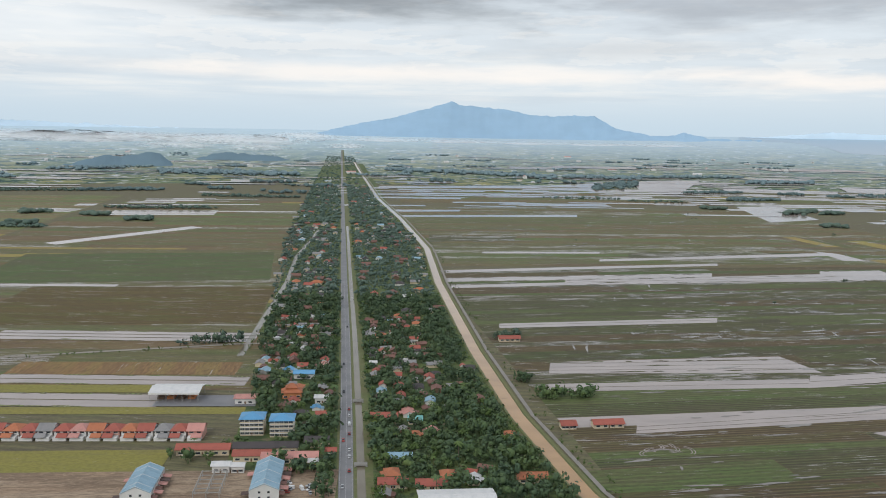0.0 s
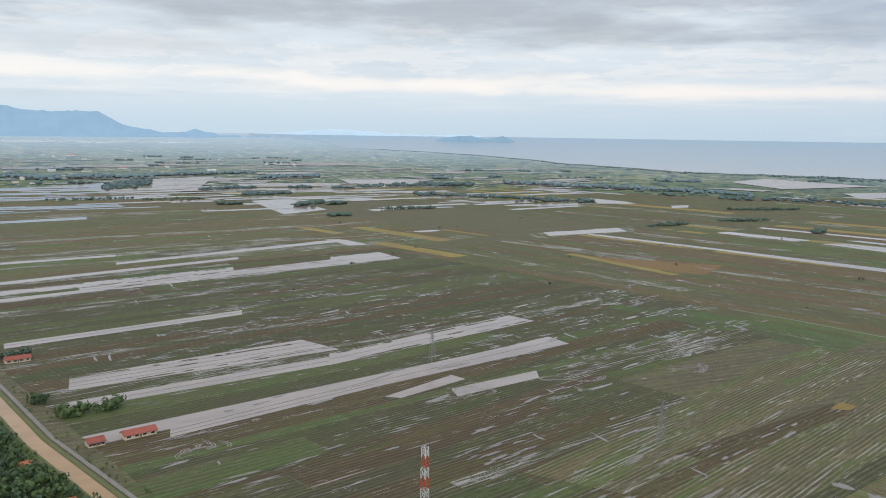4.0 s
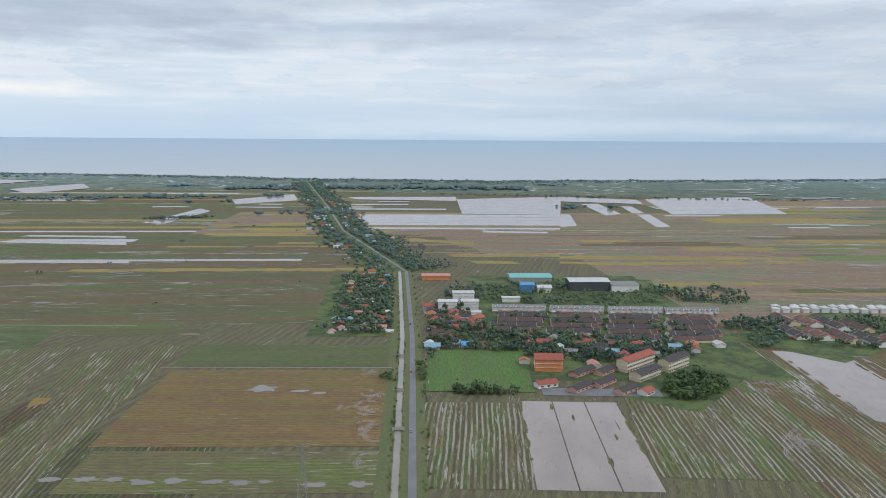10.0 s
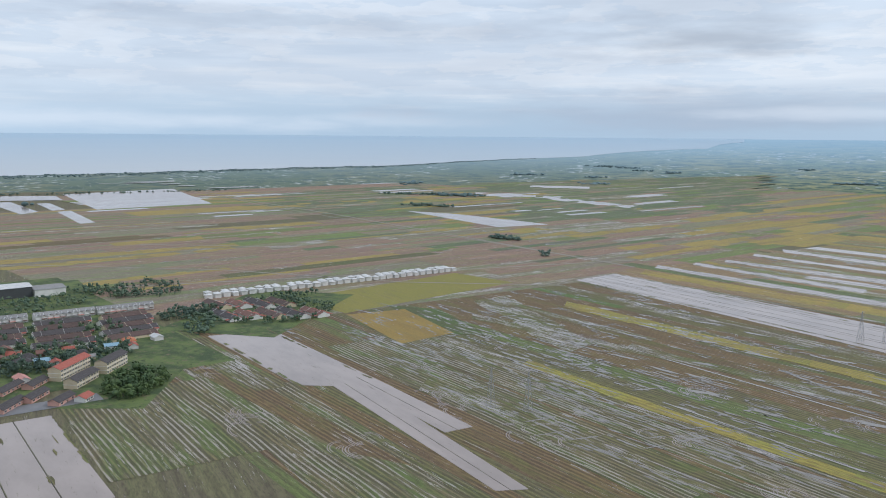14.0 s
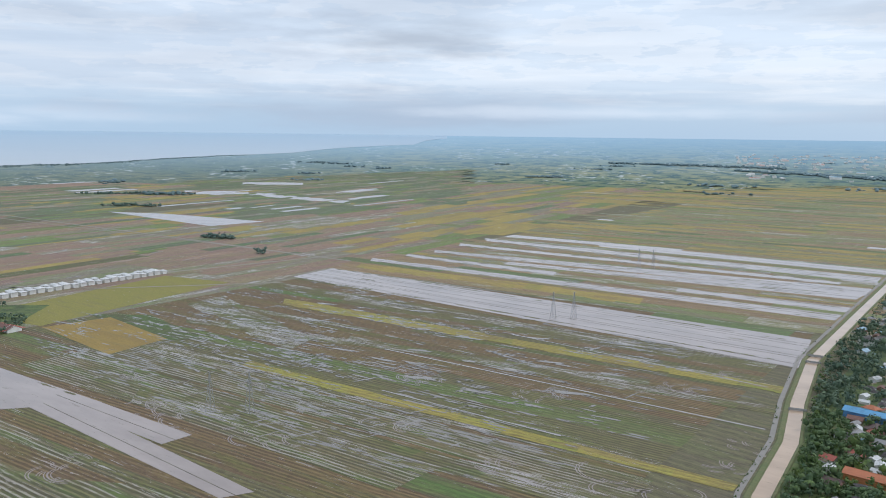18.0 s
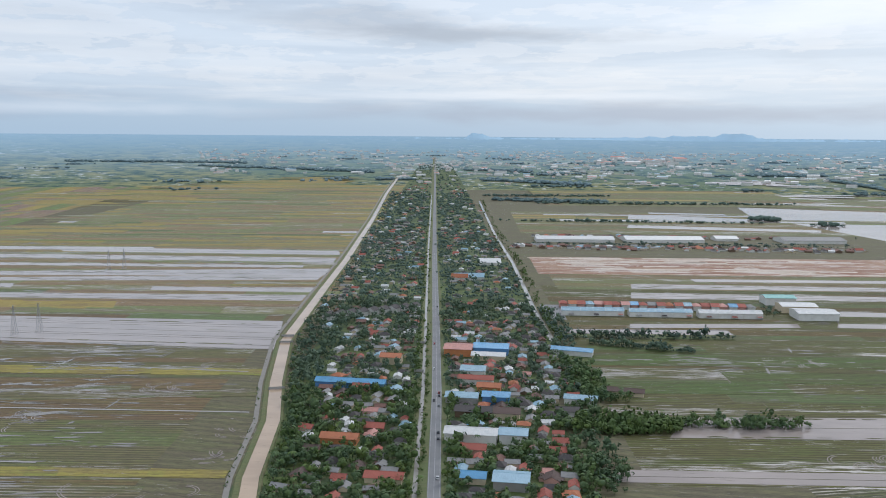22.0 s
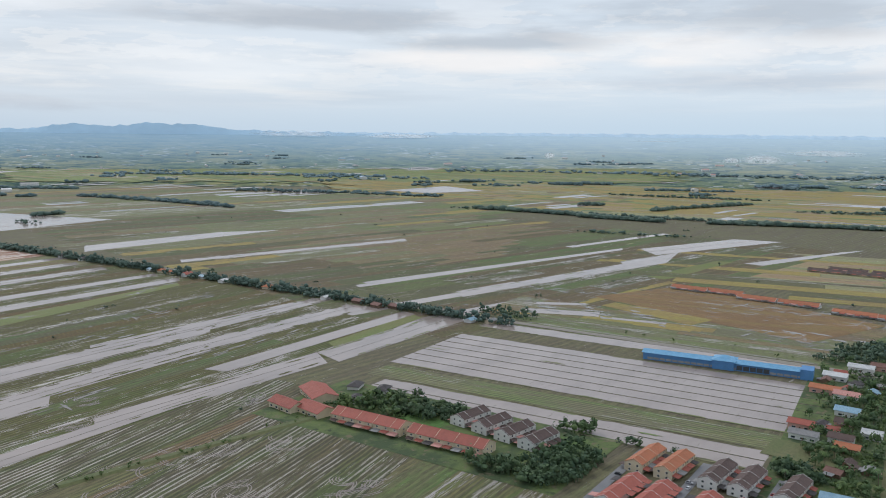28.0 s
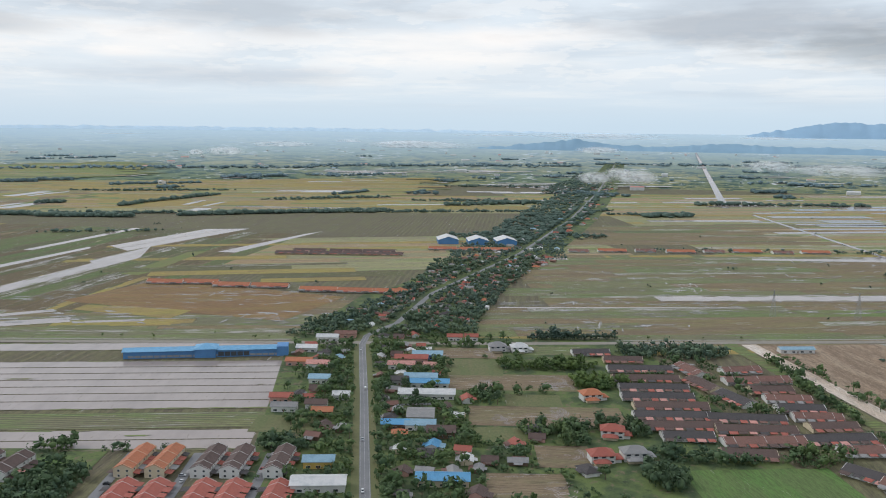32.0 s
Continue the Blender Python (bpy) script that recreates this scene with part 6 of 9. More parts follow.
def crown_arrays(r, seed, clumps=11, width=3.6, height=3.2, leaf=36):
    """Crown: small dark cores in uneven lumps, with sprays of leaves all over the lumps: vertices and triangles."""
    g = np.random.default_rng(seed)
    vs, fs, n = [], [], 0
    lumps = []
    for i in range(max(4, clumps)):
        a, e, k = g.uniform(0, 2 * np.pi), g.uniform(-0.3, 1.1), g.uniform(0.1, 0.72)
        lumps.append((np.array([np.cos(a) * np.cos(e) * width * k, np.sin(a) * np.cos(e) * width * k, np.sin(e) * height * k]), g.uniform(0.30, 0.55) * width))
    if clumps == 1 and leaf < 5:
        lumps[0] = (np.zeros(3), 0.72 * width)
    for c, rad in lumps[:clumps]:
        v = ICO_V * (g.uniform(0.62, 1.0, (len(ICO_V), 1)) * rad * (0.86 if leaf else 1.15) * np.array([1, 1, 0.85])) + c
        vs.append(v), fs.append(ICO_F + n)
        n += len(v)
    for i in range(leaf):
        c, rad = lumps[i % len(lumps)]
        d = g.normal(size=3) * (1, 1, 0.9) + (0, 0, 0.35)
        d /= np.linalg.norm(d)
        p = c + d * rad * g.uniform(0.70, 1.22)
        u = np.cross(d, g.normal(size=3))
        u /= np.linalg.norm(u)
        w = np.cross(d, u) + d * g.uniform(-0.5, 0.5)
        u, w = u * g.uniform(0.42, 0.95), w * g.uniform(0.42, 0.95)
        vs.append(np.array([p - u, p + w, p + u * 0.8, p - w * 0.7]))
        fs.append(np.array([[0, 1, 2], [0, 2, 3]]) + n)
        n += 4
    return np.concatenate(vs), np.concatenate(fs)


def palm_arrays(seed, fronds=11, height=9.0):
    g = np.random.default_rng(seed)
    vs, fs, n = [], [], 0
    for i in range(fronds):
        a = 2 * np.pi * i / fronds + g.uniform(-0.2, 0.2)
        L, up = g.uniform(2.8, 3.8), g.uniform(0.2, 1.3)
        side = np.array([-np.sin(a), np.cos(a), 0]) * 0.55
        pts = []
        for s in (0.0, 0.35, 0.7, 1.0):
            c = np.array([np.cos(a) * L * s, np.sin(a) * L * s, height + up * s - 2.2 * s * s])
            w = (0.25, 1.0, 0.8, 0.1)[len(pts) // 3]
            pts += [c - side * w - (0, 0, 0.25 * w), c, c + side * w - (0, 0, 0.25 * w)]
        vs.append(np.array(pts))
        for j in range(3):
            b = n + 3 * j
            fs.append(np.array([[b, b + 1, b + 4], [b, b + 4, b + 3], [b + 1, b + 2, b + 5], [b + 1, b + 5, b + 4]]))
        n += 12
    return np.concatenate(vs), np.concatenate(fs)


def trunk_arrays(h, r0, r1, seed, limbs=3, lean=0.0, sides=5):
    """Tapered trunk with a few limbs."""
    g = np.random.default_rng(seed)
    vs, fs, n = [], [], 0

    def tube(a, b, ra, rb):
        nonlocal n
        d = (b - a) / np.linalg.norm(b - a)
        u = np.cross(d, (0.3, 0.9, 0.2))
        u /= np.linalg.norm(u)
        w = np.cross(d, u)
        ring = [np.cos(t) * u + np.sin(t) * w for t in np.arange(sides) * 2 * np.pi / sides]
        vs.append(np.array([a + ra * q for q in ring] + [b + rb * q for q in ring]))
        for i in range(sides):
            j = (i + 1) % sides
            fs.append(np.array([[n + i, n + j, n + sides + j], [n + i, n + sides + j, n + sides + i]]))
        n += 2 * sides

    top = np.array([lean, lean * 0.4, h])
    tube(np.array([0, 0, -0.3]), top, r0, r1)
    for i in range(limbs):
        a = g.uniform(0, 2 * np.pi)
        b = top * g.uniform(0.6, 0.9)
        tube(b, b + np.array([np.cos(a) * 1.6, np.sin(a) * 1.6, 1.8]), r1 * 0.8, r1 * 0.35)
    return np.concatenate(vs), np.concatenate(fs)


def array_mesh(name, v, f, material):
    me = bpy.data.meshes.new(name)
    me.from_pydata(v.tolist(), [], f.tolist())
    me.materials.append(material)
    return me


def tree_kind(label, seed, leaf, width, height, stem, palm=False):
    t = thing("tree" if not palm else "palm_tree", label, "tree" if not palm else "palm", "village trees")
    if palm:
        part("trunk", array_mesh("trunk", *trunk_arrays(9.0, 0.22, 0.13, seed, 0, 0.8), bark), None, t)
        v, f = palm_arrays(seed)
        v = v + (0.8, 0.32, 0)
        part("crown", array_mesh("crown", v, f, leaf), None, t)
    else:
        part("trunk", array_mesh("trunk", *trunk_arrays(stem + 0.5, 0.28, 0.16, seed), bark), None, t)
        v, f = crown_arrays(1, seed, 9, width, height, 110)
        part("crown", array_mesh("crown", v + (0, 0, stem + height * 0.55), f, leaf), None, t)
    return t


def woods(name, label, places, material, seed, clumps=6, leaf=10, category="trees"):
    """A belt of many trees, each with a stem and a lumpy crown, as one mesh. places: rows of x, y, size."""
    kinds = []
    for k in range(7):
        v, f = crown_arrays(1, seed * 31 + k, clumps, 3.5 + 0.25 * k % 1.1, 2.8 + 0.35 * (k % 4), leaf)
        s, sf = trunk_arrays(2.3, 0.25, 0.15, seed + k, 0, 0.0, 3)
        kinds.append((np.concatenate([v + (0, 0, 2.6), s]), np.concatenate([f, sf + len(v)])))
    pk = [palm_arrays(seed * 17 + k, 9) for k in range(2)]
    g = np.random.default_rng(seed)
    V, F, n = [], [], 0
    for x, y, size in places:
        v, f = kinds[g.integers(len(kinds))]
        if clumps > 4 and g.random() < 0.10 or g.random() < 0.03:
            v, f = pk[g.integers(2)]
            size = min(size, 0.8)
        broad = (1.0, 1.0) if leaf > 4 or math.hypot(x, y) < 1500 else (1.5, 0.86)
        a = g.uniform(0, 2 * np.pi)
        m = np.array([[np.cos(a), -np.sin(a), 0], [np.sin(a), np.cos(a), 0], [0, 0, 1]])
        p, s = lie(x, y)
        V.append((v * (g.uniform(0.8, 1.3) * broad[0], g.uniform(0.8, 1.3) * broad[0], g.uniform(0.7, 1.35) * broad[1])) @ m.T * (size * s) + np.array(p))
        F.append(f + n)
        n += len(v)
    if not V:
        return None
    V, F = np.concatenate(V), np.concatenate(F)
    me = bpy.data.meshes.new(name)
    me.vertices.add(len(V)), me.loops.add(F.size), me.polygons.add(len(F))
    me.vertices.foreach_set("co", V.astype(np.float32).ravel())
    me.loops.foreach_set("vertex_index", F.astype(np.int32).ravel())
    me.polygons.foreach_set("loop_start", np.arange(0, F.size, 3, dtype=np.int32))
    me.update(calc_edges=True)
    me.materials.append(material)
    return tagged(new(name, me), label, category, kind="stuff")


# ---- where things may stand ----
TAKEN = {}


def take(x, y, r):
    TAKEN.setdefault((int(x // 20), int(y // 20)), []).append((x, y, r))


def free(x, y, r):
    i, j = int(x // 20), int(y // 20)
    for a in range(i - 2, i + 3):
        for b in range(j - 2, j + 3):
            for px, py, pr in TAKEN.get((a, b), ()):
                if (px - x) ** 2 + (py - y) ** 2 < (pr + r) ** 2:
                    return False
    return True


def take_rect(x, y, w, d, turn, margin=1.0):
    c, s = math.cos(radians(turn)), math.sin(radians(turn))
    r = min(w, d) / 2
    n = max(1, int(max(w, d) / r))
    for k in range(n):
        u = ((k + 0.5) / n - 0.5) * max(w, d)
        a, b = (u, 0) if w >= d else (0, u)
        take(x + a * c - b * s, y + a * s + b * c, r * 1.15 + margin)


def off_line(x, y, line, lo, hi):
    """Whether the point keeps clear of a line by lo on its right and hi on its left."""
    for (ax, ay), (bx, by) in zip(line, line[1:]):
        dx, dy = bx - ax, by - ay
        q = dx * dx + dy * dy
        t = ((x - ax) * dx + (y - ay) * dy) / q
        if -0.02 <= t <= 1.02:
            d = (dx * (y - ay) - dy * (x - ax)) / math.sqrt(q)
            if lo < d < hi:
                return False
    return True


def off_roads(x, y, r=0.0):
    return (off_line(x, y, N_ROAD, -16 - r, 7 + r) and off_line(x, y, S_ROAD, -7 - r, 15 + r) and off_line(x, y, E_ROAD, -6 - r, 16 + r) and off_line(x, y, W_ROAD, -7 - r, 8 + r)
            and off_line(x, y, N_CANAL, -18 - r, 9 + r) and off_line(x, y, S_CANAL, -9 - r, 19 + r) and off_line(x, y, RAIL, -7 - r, 13 + r) and off_line(x, y, SIDE, -4 - r, 4 + r) and off_line(x, y, VILLAGE_DRAIN, -3 - r, 3 + r)
            and off_line(x, y, W_DRAIN, -4 - r, 4 + r))


def put(ob, x, y, turn=0.0, size=1.0):
    """A copy of a thing at a place of the plan."""
    p, s = lie(x, y)
    return copy_thing(ob, Matrix.LocRotScale(p, Euler((0, 0, radians(turn))), Vector((s * size,) * 3)))


def place(ob, x, y, turn=0.0):
    p, s = lie(x, y)
    ob.matrix_world = Matrix.LocRotScale(p, Euler((0, 0, radians(turn))), Vector((s,) * 3))
    return ob


def discard(ob):
    for o in (*ob.children_recursive, ob):
        bpy.data.objects.remove(o)


def joined(name, label, category, rows):
    """Many far houses as one mesh: rows of a pattern thing and its pose."""
    verts, faces, index, mats, n = [], [], [], [], 0
    for ob, m in rows:
        for o in ob.children_recursive:
            me = o.data
            k = m @ o.matrix_local
            verts += [k @ v.co for v in me.vertices]
            for p in me.polygons:
                mat = me.materials[p.material_index]
                if mat not in mats:
                    mats.append(mat)
                faces.append([n + i for i in p.vertices]), index.append(mats.index(mat))
            n += len(me.vertices)
    ob = link_mesh(name, verts, faces, None)
    for mat in mats:
        ob.data.materials.append(mat)
    ob.data.polygons.foreach_set("material_index", index)
    return tagged(ob, label, category, kind="stuff")

# ---- villages: ground under the gardens ----


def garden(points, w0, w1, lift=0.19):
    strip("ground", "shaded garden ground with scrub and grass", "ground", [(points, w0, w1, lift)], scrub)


garden([(-43, 380), (-92, 797)], 6, 72, 0.200), garden([(-92, 797), (-133, 1130), (-210, 1768)], 6, 84, 0.203), garden(N_ROAD[5:-1], 6, 104, 0.205), garden(N_ROAD[:-1], -125, -16, 0.206)
garden(S_ROAD[:-1], 16, 116, 0.212), garden(S_ROAD[:3], -90, -7, 0.218), garden(S_ROAD[2:-1], -116, -7, 0.221)
garden([(840, 128), (1230, 190)], 10, 95, 0.224), garden(E_ROAD[4:8], -52, 55, 0.230), garden([(690, 15), (1240, 90)], -250, 0, 0.236)
garden([(1060, -30), (1240, -30)], -150, 30, 0.242), garden([(830, -250), (1000, -420)], -60, 70, 0.248)
garden(W_ROAD[:5], -260, -8, 0.254), garden(W_ROAD[:5], 8, 70, 0.260), garden(W_ROAD[4:8], -80, 80, 0.266), garden(W_ROAD[7:], -60, 62, 0.290), garden([(-412, -200), (-412, -440)], -100, 4, 0.272)
garden([(-765, -1500), (-772, -440)], -8, 14, 0.278), garden([(640, -105), (760, -175)], -30, 40, 0.284)
strip("road", "estate lane between the terrace rows", "lane", [([(-395, -182), (-506, -184)], -3, 3, 0.32), ([(-395, -141), (-506, -143)], -3, 3, 0.32), ([(-395, -98), (-506, -98)], -3, 3, 0.32),
      ([(-600, -42), (-606, 15)], -2, 2, 0.34)], asphalt)
strip("drain", "wide straight canal across the far plain", "canal", [([(-9000, 2800), (-7291, 2289), (-2297, 804)], -11, 11, 0.5), ([(-2100, 808), (-1376, 754), (-1000, 700)], -5, 5, 0.4)], water_field)
parcel("lawn", "bright lawn between garden trees", "lawn", -478, -226, 40, 26, 10, lawn, 0.36), parcel("lawn", "bright lawn behind the terraces", "lawn", -468, -330, 34, 18, 80, lawn, 0.36)
parcel("lawn", "rough green lot beside the road", "lawn", -560, -96, 50, 34, 88, verge, 0.36), parcel("lawn", "rough green lot between muddy lots", "lawn", -704, 36, 52, 50, 88, verge, 0.36), parcel("lawn", "rough green lot between muddy lots", "lawn", -614, 78, 42, 28, 88, verge, 0.36), parcel("lawn", "rough green lot between muddy lots", "lawn", -541, 46, 36, 28, 88, verge, 0.36), parcel("lawn", "yellow-green grass strip beside the cleared ground", "lawn", -672, 300, 240, 14, 6, fresh[88], 0.3)
parcel("yard", "paved yard before the school", "yard", 668, -62, 20, 95, 5, asphalt, 0.30)

WEST_BANK = [(-437, -395), (-333, -418), (-256, -435)]
bank("bank", "grassy bank between two harvested fields", WEST_BANK, -4.5, 4.5, 1.2, verge)

# ---- buildings that stand out ----
take_rect(10, 428, 40, 22, 6, 3.0)
for x, y, w, d in ((725, 41, 130, 84), (-462, 205, 44, 80), (668, -62, 18, 90), (-750, 35, 34, 60), (-660, 66, 42, 100), (-578, 83, 40, 106), (-503, 84, 34, 32), (-458, 56, 34, 44), (-704, 36, 40, 44), (-614, 78, 24, 38), (-541, 46, 24, 30), (-165, 448, 190, 44)):
    n = int(max(w, d) / 9) + 1
    m = int(min(w, d) / 9) + 1
    for i in range(n):
        for j in range(m):
            u, v = (i + 0.5) / n - 0.5, (j + 0.5) / m - 0.5
            take(x + (u if w >= d else v) * w, y + (v if w >= d else u) * d, 5.0)
def stand(ob, x, y, w, d, turn=0.0):
    take_rect(x, y, w, d, turn)
    return place(ob, x, y, turn)


# north road
shelter = thing("open_hall", "white sheet roof on posts over stored goods", "shed")
part("roof", gable(36, 22, 7.0, 2.0, 0.6), ROOF["white"], shelter)
for i in range(7):
    for y in (-10.6, 10.6):
        part("post", box(bmesh.new(), -17.4 + i * 5.8 - 0.18, -17.4 + i * 5.8 + 0.18, y - 0.18, y + 0.18, -0.3, 7.1), WALL["grey"], shelter)
part("fascia", box(bmesh.new(), -18.3, 18.3, -11.75, -11.6, 5.9, 6.9), WALL["white"], shelter)
for i in range(4):
    part("stack", box(bmesh.new(), -14 + i * 7.5, -9 + i * 7.5, -5, 4, 0.0, 1.8 + 0.4 * (i % 2)), WALL["orange" if i % 2 else "timber"], shelter)
stand(shelter, -196, 611, 36, 22, 3)
for x, y in ((-124, 541), (-104, 539)):
    stand(hall("four-storey cream flats under a blue roof", "apartment block", 15, 14, 11.5, 2.6, "blue", "cream", 5, 4, "hip", "apartment_block", band="white"), x, y, 17, 15, 5)
for i in range(13):
    r = ("red", "orange", "red", "grey", "red", "pink", "orange")[i % 7]
    wl = "pink" if i % 5 == 2 else "white"
    t = hall(f"two-storey {wl} villa in a row with a {'grey-green' if r == 'grey' else 'red'} tiled roof", "house", 9.4, 12, 5.6, 2.7, r, wl, 2, 2, "hip" if i % 3 else "gable", "villa")
    part("porch_roof", gable(5.5, 6, 3.0, 1.3), ROOF[r], t, "", pose(-1.6 if i % 2 else 1.6, -8.2, 0))
    part("porch_wall", box(bmesh.new(), -4.2, 4.2, -10.6, -5.9, -0.3, 2.4), WALL["white"], t)
    stand(t, -286 + i * 10.6, 527 + i * 0.5, 10, 20, 3)
for x, y, w, d, r in ((-146, 503, 32, 9, "red"), (-114, 494, 22, 8, "red"), (-98, 491, 18, 8, "pink"), (-82, 493, 16, 8, "pink"), (-116, 507, 24, 9, "dark"), (-97, 509, 16, 9, "dark"), (-78, 519, 15, 9, "dark")):
    stand(hall("long low school block with a " + ("faded red" if r != "dark" else "dark") + " roof", "school", w, d, 4.2, 1.9, r, "cream", max(3, w // 5), 1, "gable", "school_block"), x, y, w, d, 4)
for x, y, r, w in ((-87, 606, "white", 11), (-128, 476, "white", 10), (-118, 475, "white", 7), (-75, 483, "white", 5), (-67, 501, "red", 6), (-111, 669, "blue", 16), (-143, 603, "pink", 15)):
    stand(hall(f"small {'yellow' if w == 5 else 'white'} workshop with a {r} roof", "workshop", w, w * 0.7, 4.5, 1.2, r, "yellow" if w == 5 else "white", 2, 1, "gable", "workshop"), x, y, w, w * 0.7, 4)
temple = hall("village temple with stacked orange roofs", "temple", 14, 11, 5.0, 3.0, "orange", "orange", 3, 1, "hip", "temple")
part("upper_wall", box(bmesh.new(), -4, 4, -3, 3, 5.5, 8.4), WALL["orange"], temple)
part("upper_roof", hip(8, 6, 8.2, 2.2), ROOF["orange"], temple)
stand(temple, -112, 618, 14, 11, 10)
for k, (x, y, L) in enumerate(((-97, 457, 40), (-164, 447, 34))):
    t = terrace("unfinished shop row with pale blue roofs", "pale_blue", "white", 6, L / 6, 15, 2, "pink", 2, "shop rows")
    stand(t, x, y, 15, L, 96)
frame_shell = thing("building_shell", "dark concrete frame of an unfinished row", "building site")
for i in range(6):
    for j in range(3):
        part("column", box(bmesh.new(), i * 6 - 15.2, i * 6 - 14.8, j * 7 - 7.2, j * 7 - 6.8, -0.3, 3.4), WALL["grey"], frame_shell)
    part("beam", box(bmesh.new(), i * 6 - 15.2, i * 6 - 14.8, -7.4, 7.4, 3.4, 3.8), WALL["grey"], frame_shell)
for j in range(3):
    part("beam", box(bmesh.new(), -15.4, 15.4, j * 7 - 7.2, j * 7 - 6.8, 3.82, 4.2), WALL["grey"], frame_shell)
stand(frame_shell, -128, 452, 16, 30, 96)
for x, y, w, d, r in ((54, 469, 17, 9, "orange"), (-26, 458, 16, 9, "red"), (-4, 457, 17, 9, "red"), (-39, 570, 18, 9, "red"), (-24, 496, 14, 9, "pale_blue"), (-17, 564, 9, 7, "teal")):
    stand(hall(f"single-storey roadside house with a {r.replace('_', ' ')} roof", "house", w, d, 3.4, 1.9, r, "cream", 3, 1, "gable", "roadside_house"), x, y, w, d, 4)
for x, y, w, r in ((116, 564, 21, "red"), (88, 560, 10, "red"), (66, 803, 20, "red")):
    stand(hall("long red-roofed farmhouse beside the canal", "farmhouse", w, 8, 3.2, 2.0, r, "cream", 4, 1, "gable", "farmhouse"), x, y, w, 8, 8)
# east road
red_hall = hall("three-storey school hall with a red roof", "school", 24, 17, 11, 3.4, "red", "orange", 5, 3, "gable", "school_hall", band="white")
stand(red_hall, 733, -21, 24, 17, 92)
for x, y, w, d, st, r in ((750, -99, 46, 11, 3, "red"), (717, -103, 34, 11, 2, "dark"), (750, -132, 36, 11, 3, "dark")):
    stand(hall(f"{'three' if st == 3 else 'two'}-storey school wing with open galleries and a {'red' if r == 'red' else 'dark'} roof", "school", w, d, 3.4 * st, 2.4, r, "cream", w // 4, st, "gable", "school_wing", band="white"), x, y, w, d, -38)
for x, y, w, r, e in ((676, -47, 30, "dark", -35), (722, -50, 30, "dark", -35), (727, -70, 24, "dark", -35), (692, -66, 26, "dark", -35), (672, -82, 22, "dark", -38), (668, -97, 12, "red", -38), (680, -18, 18, "red", -60), (744, -62, 16, "pink", 10), (750, 0, 7, "orange", 5)):
    stand(hall(f"single-storey school block with a {'dark' if r == 'dark' else 'red'} roof", "school", w, 9, 3.6, 2.0, r, "pink" if r == "dark" else "white", max(2, w // 6), 1, "gable", "school_block"), x, y, w, 9, e)
for x, y, w, d, h in ((985, 92, 22, 16, 11), (990, 66, 20, 16, 11), (1034, 77, 26, 18, 13), (1045, 18, 22, 10, 6)):
    stand(hall("white flat-fronted office block", "office block", w, d, h, 0.8, "white", "white", 5, 3 if h > 8 else 1, "hip", "office_block", band="grey"), x, y, d, w, 97)
for x, y, w, d, h, r, wl, lab in ((1150, -83, 36, 54, 13, "white", "dark", "dark-walled warehouse with a white roof"), (1150, -130, 34, 36, 9, "grey", "white", "long factory hall with a grey roof"), (1130, -1, 24, 18, 9, "blue", "blue", "blue workshop of sheet metal"),
                                 (1122, -24, 18, 18, 7, "white", "white", "small store with white walls"), (1220, -5, 40, 60, 6, "teal", "grey", "low store with a green roof"), (1204, 130, 18, 40, 6, "pink", "orange", "store with a faded orange roof")):
    stand(hall(lab, "warehouse", d, w, h, 2.2, r, wl, 5, 1, "gable", "warehouse"), x, y, w, d, 98)
white_row = terrace("white two-storey town houses in a row", "grey", "white", 10, 6.2, 12, 2, "white", 1, "shop rows", 0.20)
for i in range(10):
    part("front_gable", gable(7.5, 4.4, 5.4, 1.9, 0.3), ROOF["white"], white_row, "", pose((i + 0.5) * 6.2 - 31, -4.4, 0, 0, 0, 90))
    part("front_wall", box(bmesh.new(), (i + 0.5) * 6.2 - 33.1, (i + 0.5) * 6.2 - 28.9, -7.6, -5.9, -0.3, 5.6), WALL["white"], white_row)
for k, y in enumerate((8, -60, -128, -192)):
    put(white_row, 985 + k * 3, y, 275), take_rect(985 + k * 3, y, 14, 68, 0)
discard(white_row)
low_row = [terrace("single-storey terrace with dark tiles and red porches", "dark", "white", 8, 7, 14, 1, "red", 1),
           terrace("single-storey terrace with brown tiles", "brown", "cream", 7, 7, 14, 1, "pink", 1),
           terrace("single-storey terrace with red-brown tiles", "rust", "white", 6, 7, 14, 1, "red", 1)]
for r in range(5):
    for c in range(4):
        x, y = 850 + r * 25 + c * 2, 15 - c * 62 - r * 3
        if (r, c) in ((0, 0), (0, 1)):
            continue
        put(low_row[(r + c) % 2], x, y, 94 + (8 if c == 3 else 0)), take_rect(x, y, 16, 56, 0)
for k in range(5):
    x, y = 905 - k * 8, -280 - k * 23
    put(low_row[(k * 2) % 3], x, y, 8), take_rect(x, y, 52, 16, 8)
for k in range(4):
    x, y = 968 - k * 8, -290 - k * 23
    put(low_row[(k + 1) % 3], x, y, 8), take_rect(x, y, 52, 16, 8)
villa = hall("white two-storey villa with a pale roof, one of a row", "house", 9, 10, 6.0, 1.8, "white", "white", 1, 2, "hip", "villa")
for k in range(34):
    x, y = 1022 + k * 1.1, -296 - k * 11.5
    put(villa, x + (k % 3), y, 95, 0.8 + 0.1 * (k % 3))
    if k % 4 != 1:
        put(villa, x + 17, y - 4, 95, 0.85)
discard(villa)
